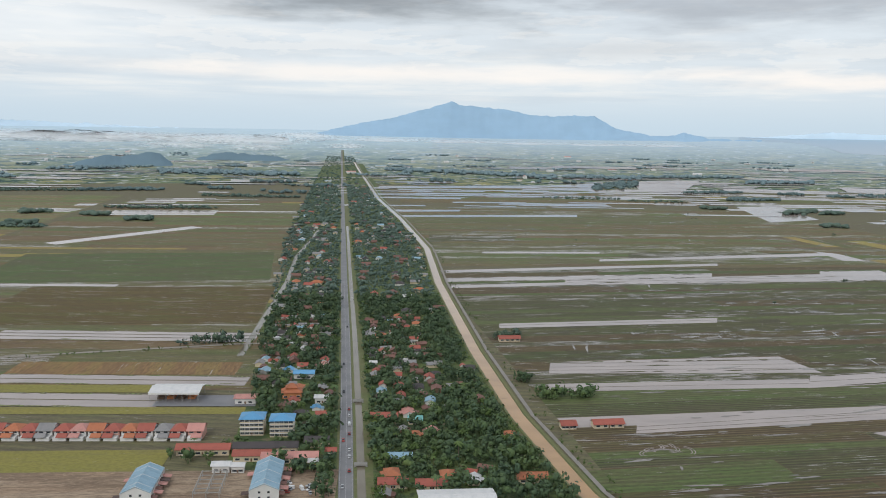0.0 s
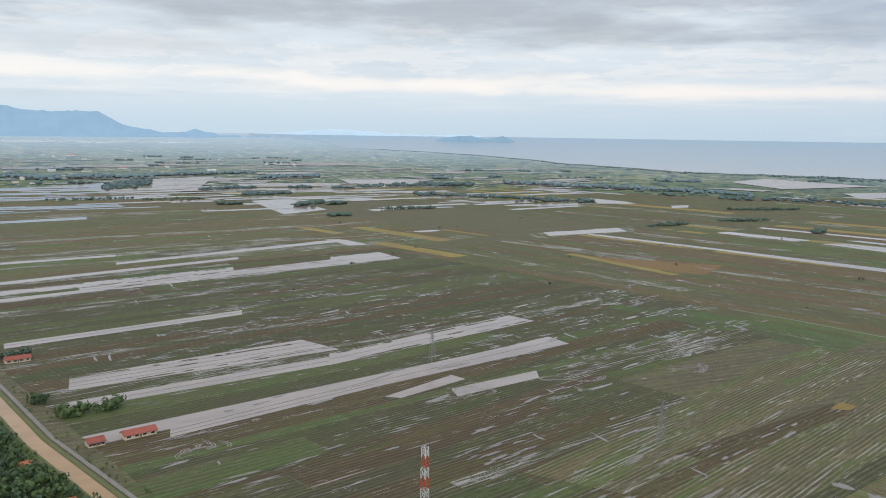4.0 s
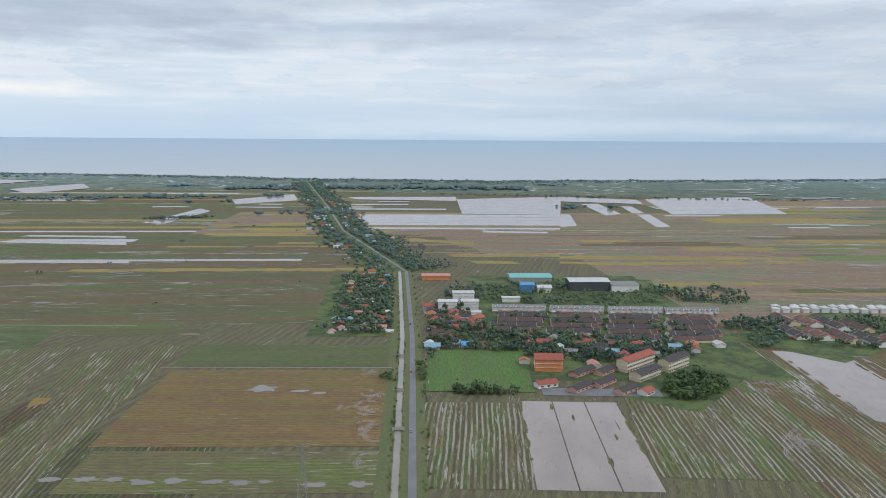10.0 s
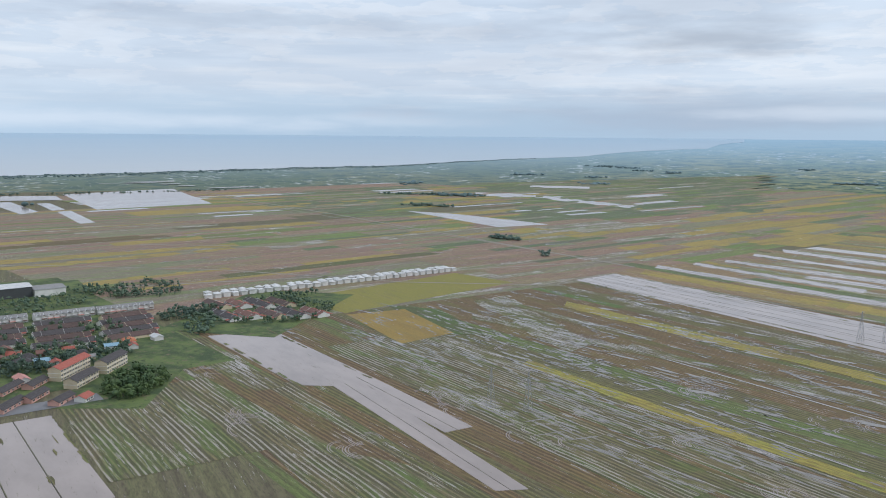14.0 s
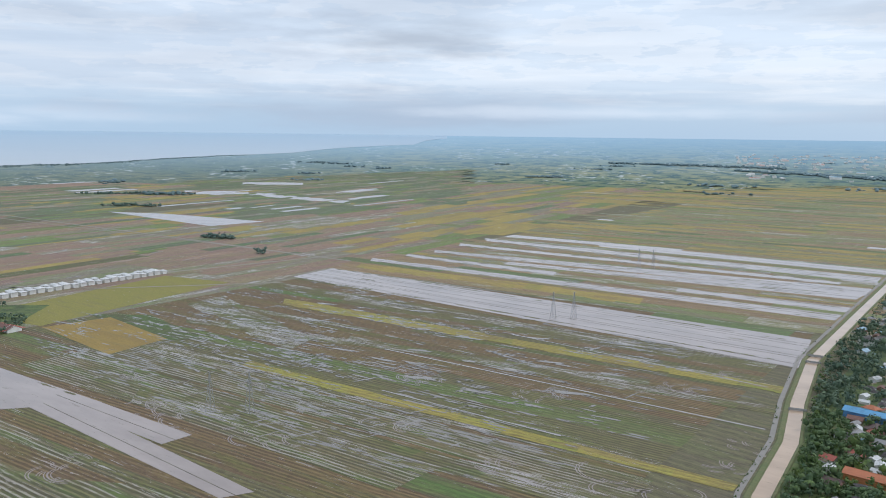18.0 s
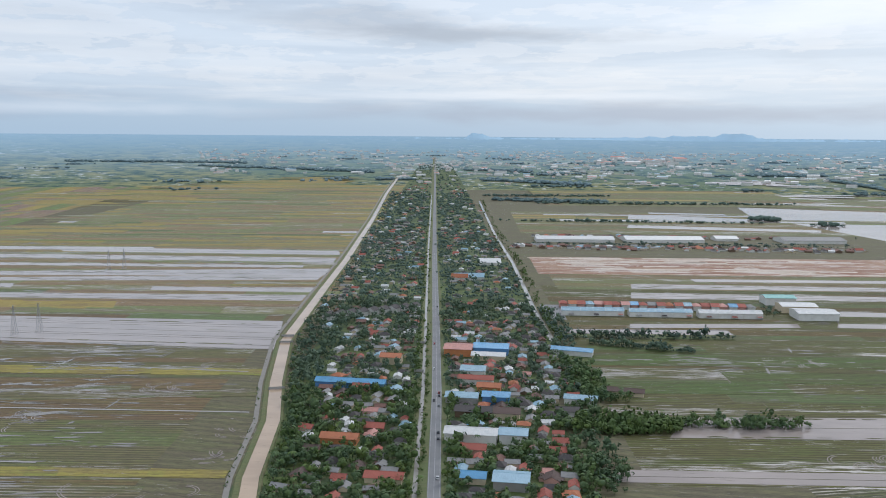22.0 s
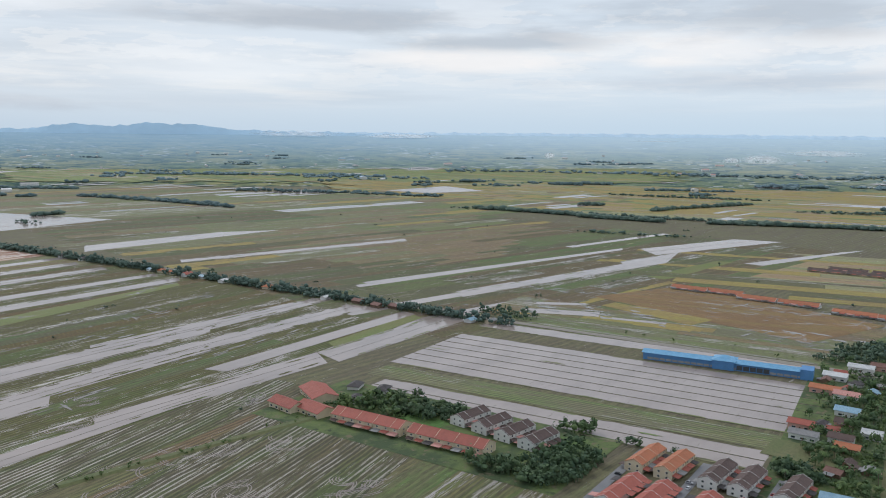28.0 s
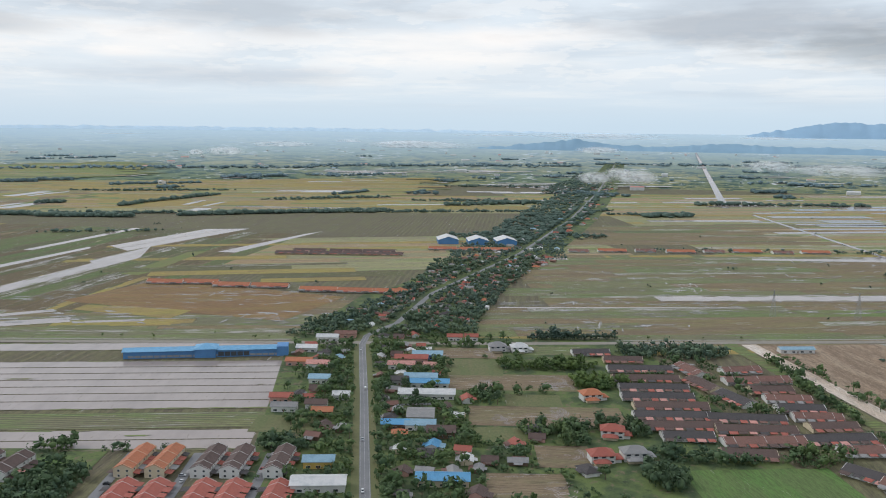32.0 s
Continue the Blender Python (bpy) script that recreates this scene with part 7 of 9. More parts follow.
# south road
for x, y, w, d, h, r, wl in ((119, -654, 56, 11, 5, "blue", "blue"), (109, -644, 13, 8, 4, "red", "pink"), (104, -530, 24, 11, 4.5, "orange", "orange"), (38, -766, 25, 22, 7, "pink", "orange"),
                            (8, -772, 32, 20, 7, "blue", "blue"), (10, -748, 30, 12, 5, "white", "cream"), (22, -697, 20, 17, 6, "pale_blue", "white"), (19, -672, 28, 10, 5, "red", "white"),
                            (8, -648, 18, 10, 6, "orange", "orange"), (28, -625, 24, 14, 5, "pale_blue", "grey"), (2, -622, 20, 14, 7, "blue", "blue"), (18, -592, 26, 14, 5, "dark", "timber"), (-6, -590, 18, 14, 5, "brown", "cream"),
                            (18, -540, 34, 14, 7, "white", "white"), (-10, -541, 18, 14, 7, "pale_blue", "white"), (16, -519, 16, 9, 4, "red", "pink"), (14, -473, 14, 10, 4.5, "blue", "cream"), (-8, -468, 20, 16, 6, "pale_blue", "grey"),
                            (66, -469, 22, 10, 4, "red", "cream"), (85, -553, 14, 8, 4, "red", "timber"), (96, -728, 18, 14, 7, "orange", "cream")):
    stand(hall(f"{'large' if w > 24 else 'small'} {wl}-walled shop house with a {r.replace('_', ' ')} roof", "shop", w, d, h, 2.0, r, wl, max(2, int(w // 6)), 2 if h > 5.5 else 1, "gable", "shop_house"), x, y, w, d, -4)
for k, x in enumerate((-104, -180, -257)):
    t = terrace("pale-roofed shop row above a canal", "pale_blue" if k < 2 else "white", "white", 10, 7, 13, 2, "grey", 2, "shop rows")
    stand(t, x, -955, 70, 13, 2)
for k in range(22):
    r = ("red", "orange", "red", "pale_blue", "pink", "red", "red", "pink", "blue", "red", "grey")[k % 11]
    t = hall(f"two-storey town house in a row with a {r.replace('_', ' ')} roof", "house", 8.6, 13 + k % 3, 5.8 + 0.4 * (k % 2), 2.4, r, "white" if k % 2 else "pink", 2, 1, "gable" if k % 3 else "hip", "town_house")
    stand(t, -74 - k * 10.3, -996 + (k % 2) * 3, 9, 15, 2)
for x, y, w, d, h, r, wl in ((-352, -962, 44, 30, 8, "white", "white"), (-345, -1000, 40, 26, 8, "white", "cream"), (-338, -1045, 36, 24, 9, "teal", "white")):
    stand(hall("pale factory block with a light roof", "factory", w, d, h, 2.0, r, wl, 6, 2, "gable", "factory"), x, y, w, d, 2)
for x, y, w, d, r, lab in ((-140, -1650, 150, 46, "white", "long low warehouse with white roof"), (-312, -1670, 150, 60, "white", "long low warehouse with white roof"), (-600, -1690, 120, 60, "grey", "long low warehouse with grey roof"),
                           (-440, -1700, 44, 34, "white", "broad store with a white roof"), (19, -1330, 34, 40, "white", "broad store with a white roof"), (45, -1180, 42, 20, "pale_blue", "store with a pale blue roof"), (58, -1172, 22, 10, "orange", "yellow store with an orange roof")):
    stand(hall(lab, "warehouse", w, d, 6 if w > 60 else 5, 4.0, r, "white", 6, 1, "gable", "warehouse"), x, y, w, d, 4)
for x, y, w, d, h, r, wl, e in ((-62, -628, 24, 10, 4.5, "pale_blue", "white", -10), (-98, -653, 30, 9, 3.6, "brown", "cream", -12), (-67, -774, 38, 12, 5, "blue", "white", -14), (-50, -600, 16, 10, 4, "dark", "white", 0)):
    stand(hall(f"outlying {wl} house with a {r.replace('_', ' ')} roof at the field edge", "house", w, d, h, 1.8, r, wl, 3, 1, "gable", "field_house"), x, y, w, d, e)
parcel("yard", "paved yard at the end of the shop rows", "yard", -60, -965, 24, 84, 2, asphalt, 0.34)
gabled = hall("dark-gabled white town house in a short row", "house", 9, 12, 6.0, 3.0, "dark", "white", 2, 2, "gable", "town_house")
for k in range(9):
    put(gabled, 188 - k * 11, -900 - k * 7.4, 58), take(188 - k * 11, -900 - k * 7.4, 8)
discard(gabled)
stand(hall("long low shed with a pale blue roof", "shed", 32, 9, 4, 1.4, "pale_blue", "white", 4, 1, "gable", "shed"), -762, 340, 9, 32, 92)
for x, y, w, d, r, wl, e in ((-172, -424, 16, 9, "rust", "timber", -12), (-204, -416, 15, 9, "blue", "timber", -12), (-219, -411, 12, 8, "rust", "orange", -12), (-236, -408, 16, 7, "rust", "timber", -12)):
    stand(hall(f"low brick kiln shed with a {r} roof beside the field bank", "shed", w, d, 3.4, 1.2, r, wl, 2, 1, "gable", "shed"), x, y, w, d, e)
# west estate beside the flooded fields
red_row = terrace("two-storey terrace with red tiled roofs and white gables", "red", "cream", 8, 7.2, 16, 2, "red", 2)
for x, y in ((-438, -354), (-440, -290)):
    put(red_row, x, y, 92), take_rect(x, y, 22, 60, 0)
discard(red_row)
for x, y, w, d, e in ((-466, -428, 34, 20, 60), (-432, -428, 26, 14, 80), (-436, -404, 26, 16, 80)):
    stand(hall("wide house under a red hipped roof", "house", w, d, 4.5, 3.2, "red", "cream", 4, 1, "gable", "long_house"), x, y, w, d, e)
for k in range(4):
    t = terrace("short terrace with weathered brown tiles", "brown", "white", 4, 7.2, 12, 2, "pink", 2)
    stand(t, -487 + k * 4, -304 + k * 20, 30, 12, 172)
for x, y in ((-500, -420), (-474, -398), (-505, -396)):
    stand(cottage("dark-roofed bungalow behind the terraces", 14, 9, 3.2, 2.2, "dark", "white", "hip"), x, y, 14, 9, 20)
for k, (y, r, p) in enumerate(((-174, "orange", "red"), (-156, "orange", "red"), (-130, "brown", "red"), (-113, "brown", "red"), (-88, "brown", "pink"))):
    t = terrace(f"two-storey terrace with {r} tiles and cream gables", r, "cream" if k < 2 else "white", 5, 7.0, 10.5, 2, p, 2)
    stand(t, -485, y - 1, 36, 12, 176)
    if k < 5:
        t = terrace("single-storey terrace with red tiles", "red", "white", 6, 7.0, 11, 1, "red", 2)
        stand(t, -436, y + 3, 42, 13, 176)
for x, y, w, d, r, lab in ((-487, -66, 18, 11, "pale_blue", "village hall with a blue roof"), (-455, -62, 30, 14, "white", "store with a white sheet roof")):
    stand(hall(lab, "hall", w, d, 5, 2.0, r, "yellow" if w < 20 else "white", 3, 1, "gable", "village_hall"), x, y, w, d, 92)
market = thing("market_hall", "very long blue-roofed hall on stilts over the flooded field", "market hall")
part("wall", house_walls(140, 13, 6.5, 1.6), WALL["blue"], market)
part("roof", gable(140, 13, 6.5, 1.8, 1.2), ROOF["sky"], market)
part("tower_wall", box(bmesh.new(), -9, 9, -9, 9, -0.3, 8.2), WALL["blue"], market)
part("tower_roof", hip(19, 18, 8.0, 3.2), ROOF["sky"], market)
part("end_block", box(bmesh.new(), 62, 72, -8, 8, -0.3, 8.6), WALL["blue"], market)
for i in range(24):
    part("bay_opening", box(bmesh.new(), -66 + i * 5.5, -61.2 + i * 5.5, -6.62, -6.4, 0.8, 2.6 if not 13 < i < 19 else 4.6), WALL["dark" if 13 < i < 19 else "grey"], market)
stand(market, -737, -199, 140, 15, 97)
for x, y, w, d, r, wl in ((-754, -112, 18, 10, "white", "white"), (-709, -112, 22, 10, "orange", "pink"), (-701, -95, 18, 10, "pink", "white"), (-659, -88, 16, 11, "pale_blue", "white"), (-595, -82, 15, 10, "brown", "white"), (-615, -66, 12, 7, "white", "white"),
                          (-610, -110, 16, 9, "red", "pink"), (-588, -104, 18, 8, "grey", "white"), (-578, -76, 15, 8, "orange", "timber"), (-721, -16, 28, 12, "red", "pink"), (-734, -2, 26, 14, "pale_blue", "blue"), (-664, -7, 26, 12, "pale_blue", "blue"),
                          (-648, 0, 30, 9, "blue", "white"), (-622, -2, 42, 14, "white", "white"), (-573, -6, 18, 20, "grey", "cream"), (-553, -23, 18, 8, "blue", "timber"), (-700, -24, 22, 10, "pink", "white"), (-655, -24, 13, 9, "dark", "grey"),
                          (-798, 24, 14, 8, "red", "white"), (-799, 40, 12, 8, "red", "white"), (-794, -98, 20, 9, "white", "white"), (-808, -82, 20, 9, "rust", "pink"), (-553, -6, 20, 12, "pale_blue", "white"), (-540, 8, 18, 14, "brown", "timber"), (-462, 8, 30, 12, "blue", "cream")):
    stand(hall(f"roadside {wl}-walled house with a {r.replace('_', ' ')} roof", "house", w, d, 4.6, 2.0, r, wl, max(2, int(w // 6)), 1, "gable", "roadside_house"), x, y, w, d, 88)
for x, y, r, e in ((-497, 106, "red", 95), (-501, 127, "grey", 95), (-540, 122, "red", 80), (-618, 122, "orange", 100), (-760, 62, "grey", 95), (-757, 82, "white", 95)):
    t = hall(f"white two-storey villa with a {r} roof in its own walled yard", "house", 15, 11, 5.8, 3.0, r, "white", 3, 2, "hip", "villa")
    part("porch_wall", box(bmesh.new(), -6, 3, -9.2, -5.4, -0.3, 2.8), WALL["cream"], t)
    part("porch_roof", hip(9, 5, 2.8, 1.3), ROOF[r], t, "", pose(-1.5, -7.6, 0))
    part("wing_wall", box(bmesh.new(), 7.4, 11.5, -4.5, 4, -0.3, 3.0), WALL["white"], t)
    part("wing_roof", hip(5.0, 9, 3.0, 1.4), ROOF[r], t, "", pose(9.6, -0.3, 0))
    stand(t, x, y, 17, 13, e)
estate = {(n, c): terrace(f"single-storey estate terrace of {'many' if n > 6 else 'a few'} homes with {lab} tiles", c, w, n, 6.8, 13.5, 1, p, 1 if c == "rust" else 0, "estate rows", 0.17)
          for n in (5, 8) for c, w, p, lab in (("brown", "cream", "red", "dark brown"), ("dark", "white", "brown", "near-black"), ("rust", "white", "red", "red-brown"))}
ESTATE = ((-749, 146, 5, 92, 1), (-725, 170, 5, 87, 0), (-696, 178, 8, 88, 1), (-668, 176, 8, 88, 0), (-643, 176, 8, 88, 1), (-620, 173, 8, 88, 1), (-598, 177, 8, 89, 0), (-577, 172, 8, 88, 1), (-556, 173, 8, 89, 0), (-536, 171, 5, 88, 1),
          (-693, 221, 5, 14, 2), (-652, 219, 5, 19, 0), (-616, 232, 5, 19, 1), (-694, 263, 5, 99, 2), (-665, 266, 8, 95, 2), (-639, 267, 5, 91, 0), (-616, 271, 5, 86, 2), (-594, 271, 5, 86, 1), (-575, 275, 5, 85, 2), (-556, 277, 5, 93, 0),
          (-572, 223, 8, 85, 1), (-549, 221, 8, 87, 0), (-527, 218, 8, 93, 2), (-532, 266, 8, 95, 1), (-511, 278, 5, 91, 2), (-505, 200, 5, 83, 0), (-470, 262, 5, 40, 1), (-450, 274, 5, 40, 2))
for x, y, n, e, c in ESTATE:
    put(estate[n, ("brown", "dark", "rust")[c]], x, y, e), take_rect(x, y, n * 6.8, 17, e)
small_row = terrace("far row of bungalows with orange tiled roofs", "orange", "white", 6, 8, 12, 1, "red", 0, "bungalow rows")
for x, y in ((-1092, -345), (-1093, -300), (-1074, -255), (-1070, -205), (-1047, -140), (-1041, -92), (-1038, -48)):
    put(small_row, x, y, 86), take_rect(x, y, 12, 46, 0)
for x, y in ((-1366, -225), (-1364, -170), (-1362, -115), (-1360, -72), (-1395, -200), (-1392, -140), (-1390, -85)):
    put(estate[8, "brown"], x, y, 86), take_rect(x, y, 16, 54, 0)
for k in range(8):
    put(small_row if k % 2 else estate[5, "rust"], -1418 - (k % 3) * 4, 250 + 58 * k, 88), take_rect(-1418, 250 + 58 * k, 14, 50, 0)
for x, y, lab in ((-1526, 30, "white"), (-1512, 84, "white"), (-1514, 134, "white")):
    stand(hall("large hall with a white pitched roof and blue walls", "warehouse", 46, 36, 8, 5.5, "white", "blue", 5, 1, "gable", "warehouse"), x, y, 46, 36, 4)
for k in range(3):
    put(small_row, -1430 + k * 3, 20 + 48 * k, 88), take_rect(-1430, 20 + 48 * k, 14, 46, 0)
for o in (*low_row, *estate.values(), small_row):
    discard(o)

# ---- village houses ----
STOCK = [cottage("small village house with a red tiled roof and white walls", 12, 9, 3.2, 2.4, "red", "white", "gable", (7, 4, "rust"), (7, 3, "red"), 1),
         cottage("cream village house with an orange hipped roof", 13, 10, 3.3, 2.5, "orange", "cream", "hip", None, (6, 3.5, "orange"), 1),
         cottage("timber village house with a rusty sheet roof", 11, 8, 3.4, 2.0, "rust", "timber", "gable", (6, 4, "grey"), (6, 2.5, "rust"), 1),
         cottage("white village house with a blue sheet roof", 12, 9, 3.3, 1.8, "blue", "white", "gable", (8, 4, "pale_blue"), (6, 3, "blue"), 1),
         cottage("bungalow with a dark tiled hipped roof", 14, 10, 3.2, 2.6, "dark", "white", "hip", (7, 3, "grey"), (7, 3, "dark"), 1),
         cottage("low house with a grey cement-sheet roof", 13, 8, 3.0, 1.7, "grey", "timber", "gable", (8, 4, "rust"), (6, 3, "grey"), 1),
         cottage("house with a brown tiled roof and pink walls", 12, 10, 3.2, 2.4, "brown", "pink", "gable", (7, 4, "brown"), (7, 3, "brown"), 1),
         cottage("white-roofed village house with cream walls", 11, 8, 3.2, 1.6, "white", "cream", "gable", (6, 3, "grey"), (5, 3, "white"), 1),
         cottage("house with faded red sheeting and white walls", 14, 9, 3.3, 2.0, "pink", "white", "gable", (9, 4, "rust"), (7, 3, "pink"), 1),
         cottage("house with a pale blue sheet roof", 13, 9, 3.3, 1.9, "pale_blue", "grey", "gable", (6, 4, "blue"), (6, 3, "pale_blue"), 1)]
PLAIN = [cottage("village house among trees with a red roof", 12, 9, 3.2, 2.4, "red", "white", "gable", None, None, 0),
         cottage("village house among trees with a dark roof", 13, 9, 3.2, 2.4, "dark", "white", "hip", None, None, 0),
         cottage("village house among trees with a rusty roof", 12, 9, 3.2, 2.0, "rust", "timber", "gable", None, None, 0),
         cottage("village house among trees with a grey roof", 12, 8, 3.2, 1.8, "grey", "cream", "gable", None, None, 0),
         cottage("village house among trees with a blue roof", 12, 9, 3.2, 1.8, "pale_blue", "white", "gable", None, None, 0),
         cottage("village house among trees with an orange roof", 13, 10, 3.2, 2.4, "orange", "cream", "hip", None, None, 0),
         cottage("village house among trees with a white roof", 11, 8, 3.2, 1.6, "white", "white", "gable", None, None, 0)]
for s in STOCK + PLAIN:
    s["group"] = "village houses"


def north_x(y):
    return (float(np.interp(y, [p[1] for p in N_ROAD], [p[0] for p in N_ROAD])), float(np.interp(y, [p[1] for p in N_CANAL], [p[0] for p in N_CANAL])))


def south_x(y):
    ys = [-p[1] for p in S_ROAD]
    return (float(np.interp(-y, ys, [p[0] for p in S_ROAD])), float(np.interp(-y, [-p[1] for p in S_CANAL], [p[0] for p in S_CANAL])))


def spot_north(r, y0, y1):
    y = r.uniform(y0, y1)
    road, canal = north_x(y)
    left = road - float(np.interp(y, (440, 560, 640, 800, 1400, 1800), (20, 60, 72, 80, 100, 108)))
    return r.uniform(left, canal - 13 if y < 2600 else road + 90), y, 3


def spot_north_west(r, y0, y1):
    y = r.uniform(y0, y1)
    road, canal = north_x(y)
    return r.uniform(road - (74 if y > 640 else 45), road - 10), y, 3


def spot_north_east(r, y0, y1):
    y = r.uniform(y0, y1)
    road, canal = north_x(y)
    return r.uniform(road + 22, road + 75), y, 3


def spot_canal_side(r, y0, y1):
    y = r.uniform(y0, y1)
    road, canal = north_x(y)
    return r.uniform(road + 70, canal - 14), y, 3


def spot_south_west(r, y0, y1):
    y = -r.uniform(y0, y1)
    road, canal = south_x(y)
    return r.uniform(road - (86 if y > -620 else 110), road - 12), y, -4


def spot_south_east(r, y0, y1):
    y = -r.uniform(y0, y1)
    road, canal = south_x(y)
    return r.uniform(road + 20, road + 92), y, -4


def spot_south(r, y0, y1):
    y = -r.uniform(y0, y1)
    road, canal = south_x(y)
    return r.uniform(road - (92 if y > -560 else 116), canal - 12 if y > -3000 else road + 110), y, -4


def along(line, half_left, half_right, turn):
    lens = [math.dist(a, b) for a, b in zip(line, line[1:])]

    def spot(r, lo, hi):
        s = r.uniform(lo, hi) * sum(lens)
        for (a, b), n in zip(zip(line, line[1:]), lens):
            if s <= n:
                t = s / n
                o = r.triangular(-half_right, half_left, min(max(0.0, -half_right), half_left))
                dx, dy = (b[0] - a[0]) / n, (b[1] - a[1]) / n
                return a[0] + dx * s - dy * o, a[1] + dy * s + dx * o, turn
            s -= n
        return line[-1][0], line[-1][1], turn
    return spot


spot_east_near = along([(850, 128), (1230, 185)], 85, -10, 8)
spot_east_south = along([(690, 90), (1000, 130)], -12, 60, 8)
spot_east_far = along(E_ROAD[4:8], 80, 76, 18)
spot_west_near = along(W_ROAD[:5], 66, 150, 88)
spot_west_bend = along(W_ROAD[5:9], 75, 85, 70)
spot_west_far = along(W_ROAD[8:], 58, 58, 70)
spot_rail = along([(-762, -1500), (-768, -430)], 8, 14, 90)


def disc(cx, cy, rx, ry, turn=0.0):
    c, s = math.cos(radians(turn)), math.sin(radians(turn))

    def spot(r, lo, hi):
        a, k = r.uniform(0, 2 * math.pi), math.sqrt(r.random())
        u, v = math.cos(a) * k * rx, math.sin(a) * k * ry
        return cx + u * c - v * s, cy + u * s + v * c, turn
    return spot


def patch(a, b, c, d):
    """Anywhere within four corners."""
    a, b, c, d = [Vector(p) for p in (a, b, c, d)]

    def spot(r, lo, hi):
        u = r.random()
        p = a.lerp(b, u).lerp(d.lerp(c, u), r.random())
        return p.x, p.y, 70
    return spot


def houses(spot, lo, hi, count, stock, seed, gap=7.5, weights=None, far="", sizes=(0.85, 1.12)):
    r = random.Random(seed)
    rows = []
    done = tries = 0
    while done < count and tries < count * 14:
        tries += 1
        x, y, turn = spot(r, lo, hi)
        if not (off_roads(x, y, 6) and free(x, y, gap)):
            continue
        take(x, y, gap)
        ob, a, k = r.choices(stock, weights)[0], turn + r.choice((0, 90, 180, 270)) + r.gauss(0, 7), r.uniform(*sizes)
        if far:
            p, s = lie(x, y)
            rows.append((ob, Matrix.LocRotScale(p, Euler((0, 0, radians(a))), Vector((s * k,) * 3))))
            # kin build close by
            for i in range(r.choice((0, 0, 1, 1, 2))):
                b = r.uniform(0, 6.28)
                u, v = x + 10.5 * math.cos(b), y + 10.5 * math.sin(b)
                if off_roads(u, v, 5) and free(u, v, 4.0):
                    take(u, v, 4.2)
                    p, s = lie(u, v)
                    rows.append((r.choices(stock, weights)[0], Matrix.LocRotScale(p, Euler((0, 0, radians(a + r.choice((0, 90))))), Vector((s * k * r.uniform(0.6, 0.85),) * 3))))
        else:
            put(ob, x, y, a, k)
        done += 1
    if far:
        joined("village_houses", far, "houses", rows)


PALE_MIX, PALE_STOCK = (2.4, 4, 4, 6, 1.2, 0.6, 1.8), (3, 1, 4, 1, 4, 4, 3, 3, 2, 1.5)
SMALL = (0.60, 0.88)
GREY_MIX = (4, 4, 5, 4, 1, 1, 1)
DUSK_MIX = (2.5, 5, 5, 5, 1.2, 0.5, 1)
RED_MIX = (5, 3, 4, 2, 3, 4, 3, 2, 3, 2)
FAR_HOUSES = "small far houses with red, grey and blue roofs"
houses(spot_north_west, 560, 760, 14, STOCK, 41, weights=RED_MIX, sizes=SMALL), houses(spot_north_west, 560, 900, 40, PLAIN, 58, 4.8, weights=GREY_MIX, far=FAR_HOUSES, sizes=SMALL), houses(spot_north_east, 440, 620, 9, STOCK, 52, 6.0, weights=RED_MIX, sizes=SMALL), houses(spot_north_east, 580, 700, 20, PLAIN, 53, 5.5, weights=GREY_MIX, sizes=SMALL), houses(spot_north_east, 690, 900, 36, PLAIN, 63, 4.8, weights=GREY_MIX, far=FAR_HOUSES, sizes=SMALL), houses(spot_canal_side, 440, 900, 6, PLAIN, 59, 6.0, weights=GREY_MIX, far=FAR_HOUSES, sizes=SMALL)
houses(spot_north, 900, 1800, 120, PLAIN, 42, weights=DUSK_MIX, far=FAR_HOUSES), houses(spot_north, 1800, 3200, 50, PLAIN, 54, weights=DUSK_MIX, far=FAR_HOUSES)
houses(spot_south_west, 440, 700, 36, STOCK, 43, 5.6, weights=PALE_STOCK, sizes=SMALL), houses(spot_south_west, 440, 720, 58, PLAIN, 60, 4.6, weights=PALE_MIX, sizes=SMALL), houses(spot_south_west, 700, 900, 64, PLAIN, 64, 4.6, weights=PALE_MIX, far=FAR_HOUSES, sizes=SMALL), houses(spot_south_east, 440, 660, 22, STOCK, 61, 5.6, weights=PALE_STOCK, sizes=SMALL), houses(spot_south_east, 440, 700, 50, PLAIN, 62, 4.6, weights=PALE_MIX, sizes=SMALL), houses(spot_south_east, 690, 900, 50, PLAIN, 65, 4.6, weights=PALE_MIX, far=FAR_HOUSES, sizes=SMALL)
houses(spot_south, 860, 1800, 230, PLAIN, 44, 5.0, weights=PALE_MIX, far=FAR_HOUSES, sizes=(0.62, 0.9)), houses(spot_south, 1800, 3600, 110, PLAIN, 55, 6.0, weights=PALE_MIX, far=FAR_HOUSES)
houses(disc(832, -95, 50, 100), 0, 1, 22, PLAIN, 56, weights=(4, 4, 3, 2, 1, 2, 1)), houses(disc(930, 60, 60, 40), 0, 1, 12, PLAIN, 57, weights=(3, 3, 3, 2, 1, 2, 1)), houses(spot_east_near, 0, 1, 38, STOCK, 45, weights=RED_MIX, sizes=(0.65, 0.95)), houses(spot_east_south, 0, 1, 12, STOCK, 46), houses(spot_east_far, 0.0, 0.6, 70, PLAIN, 47, far=FAR_HOUSES)
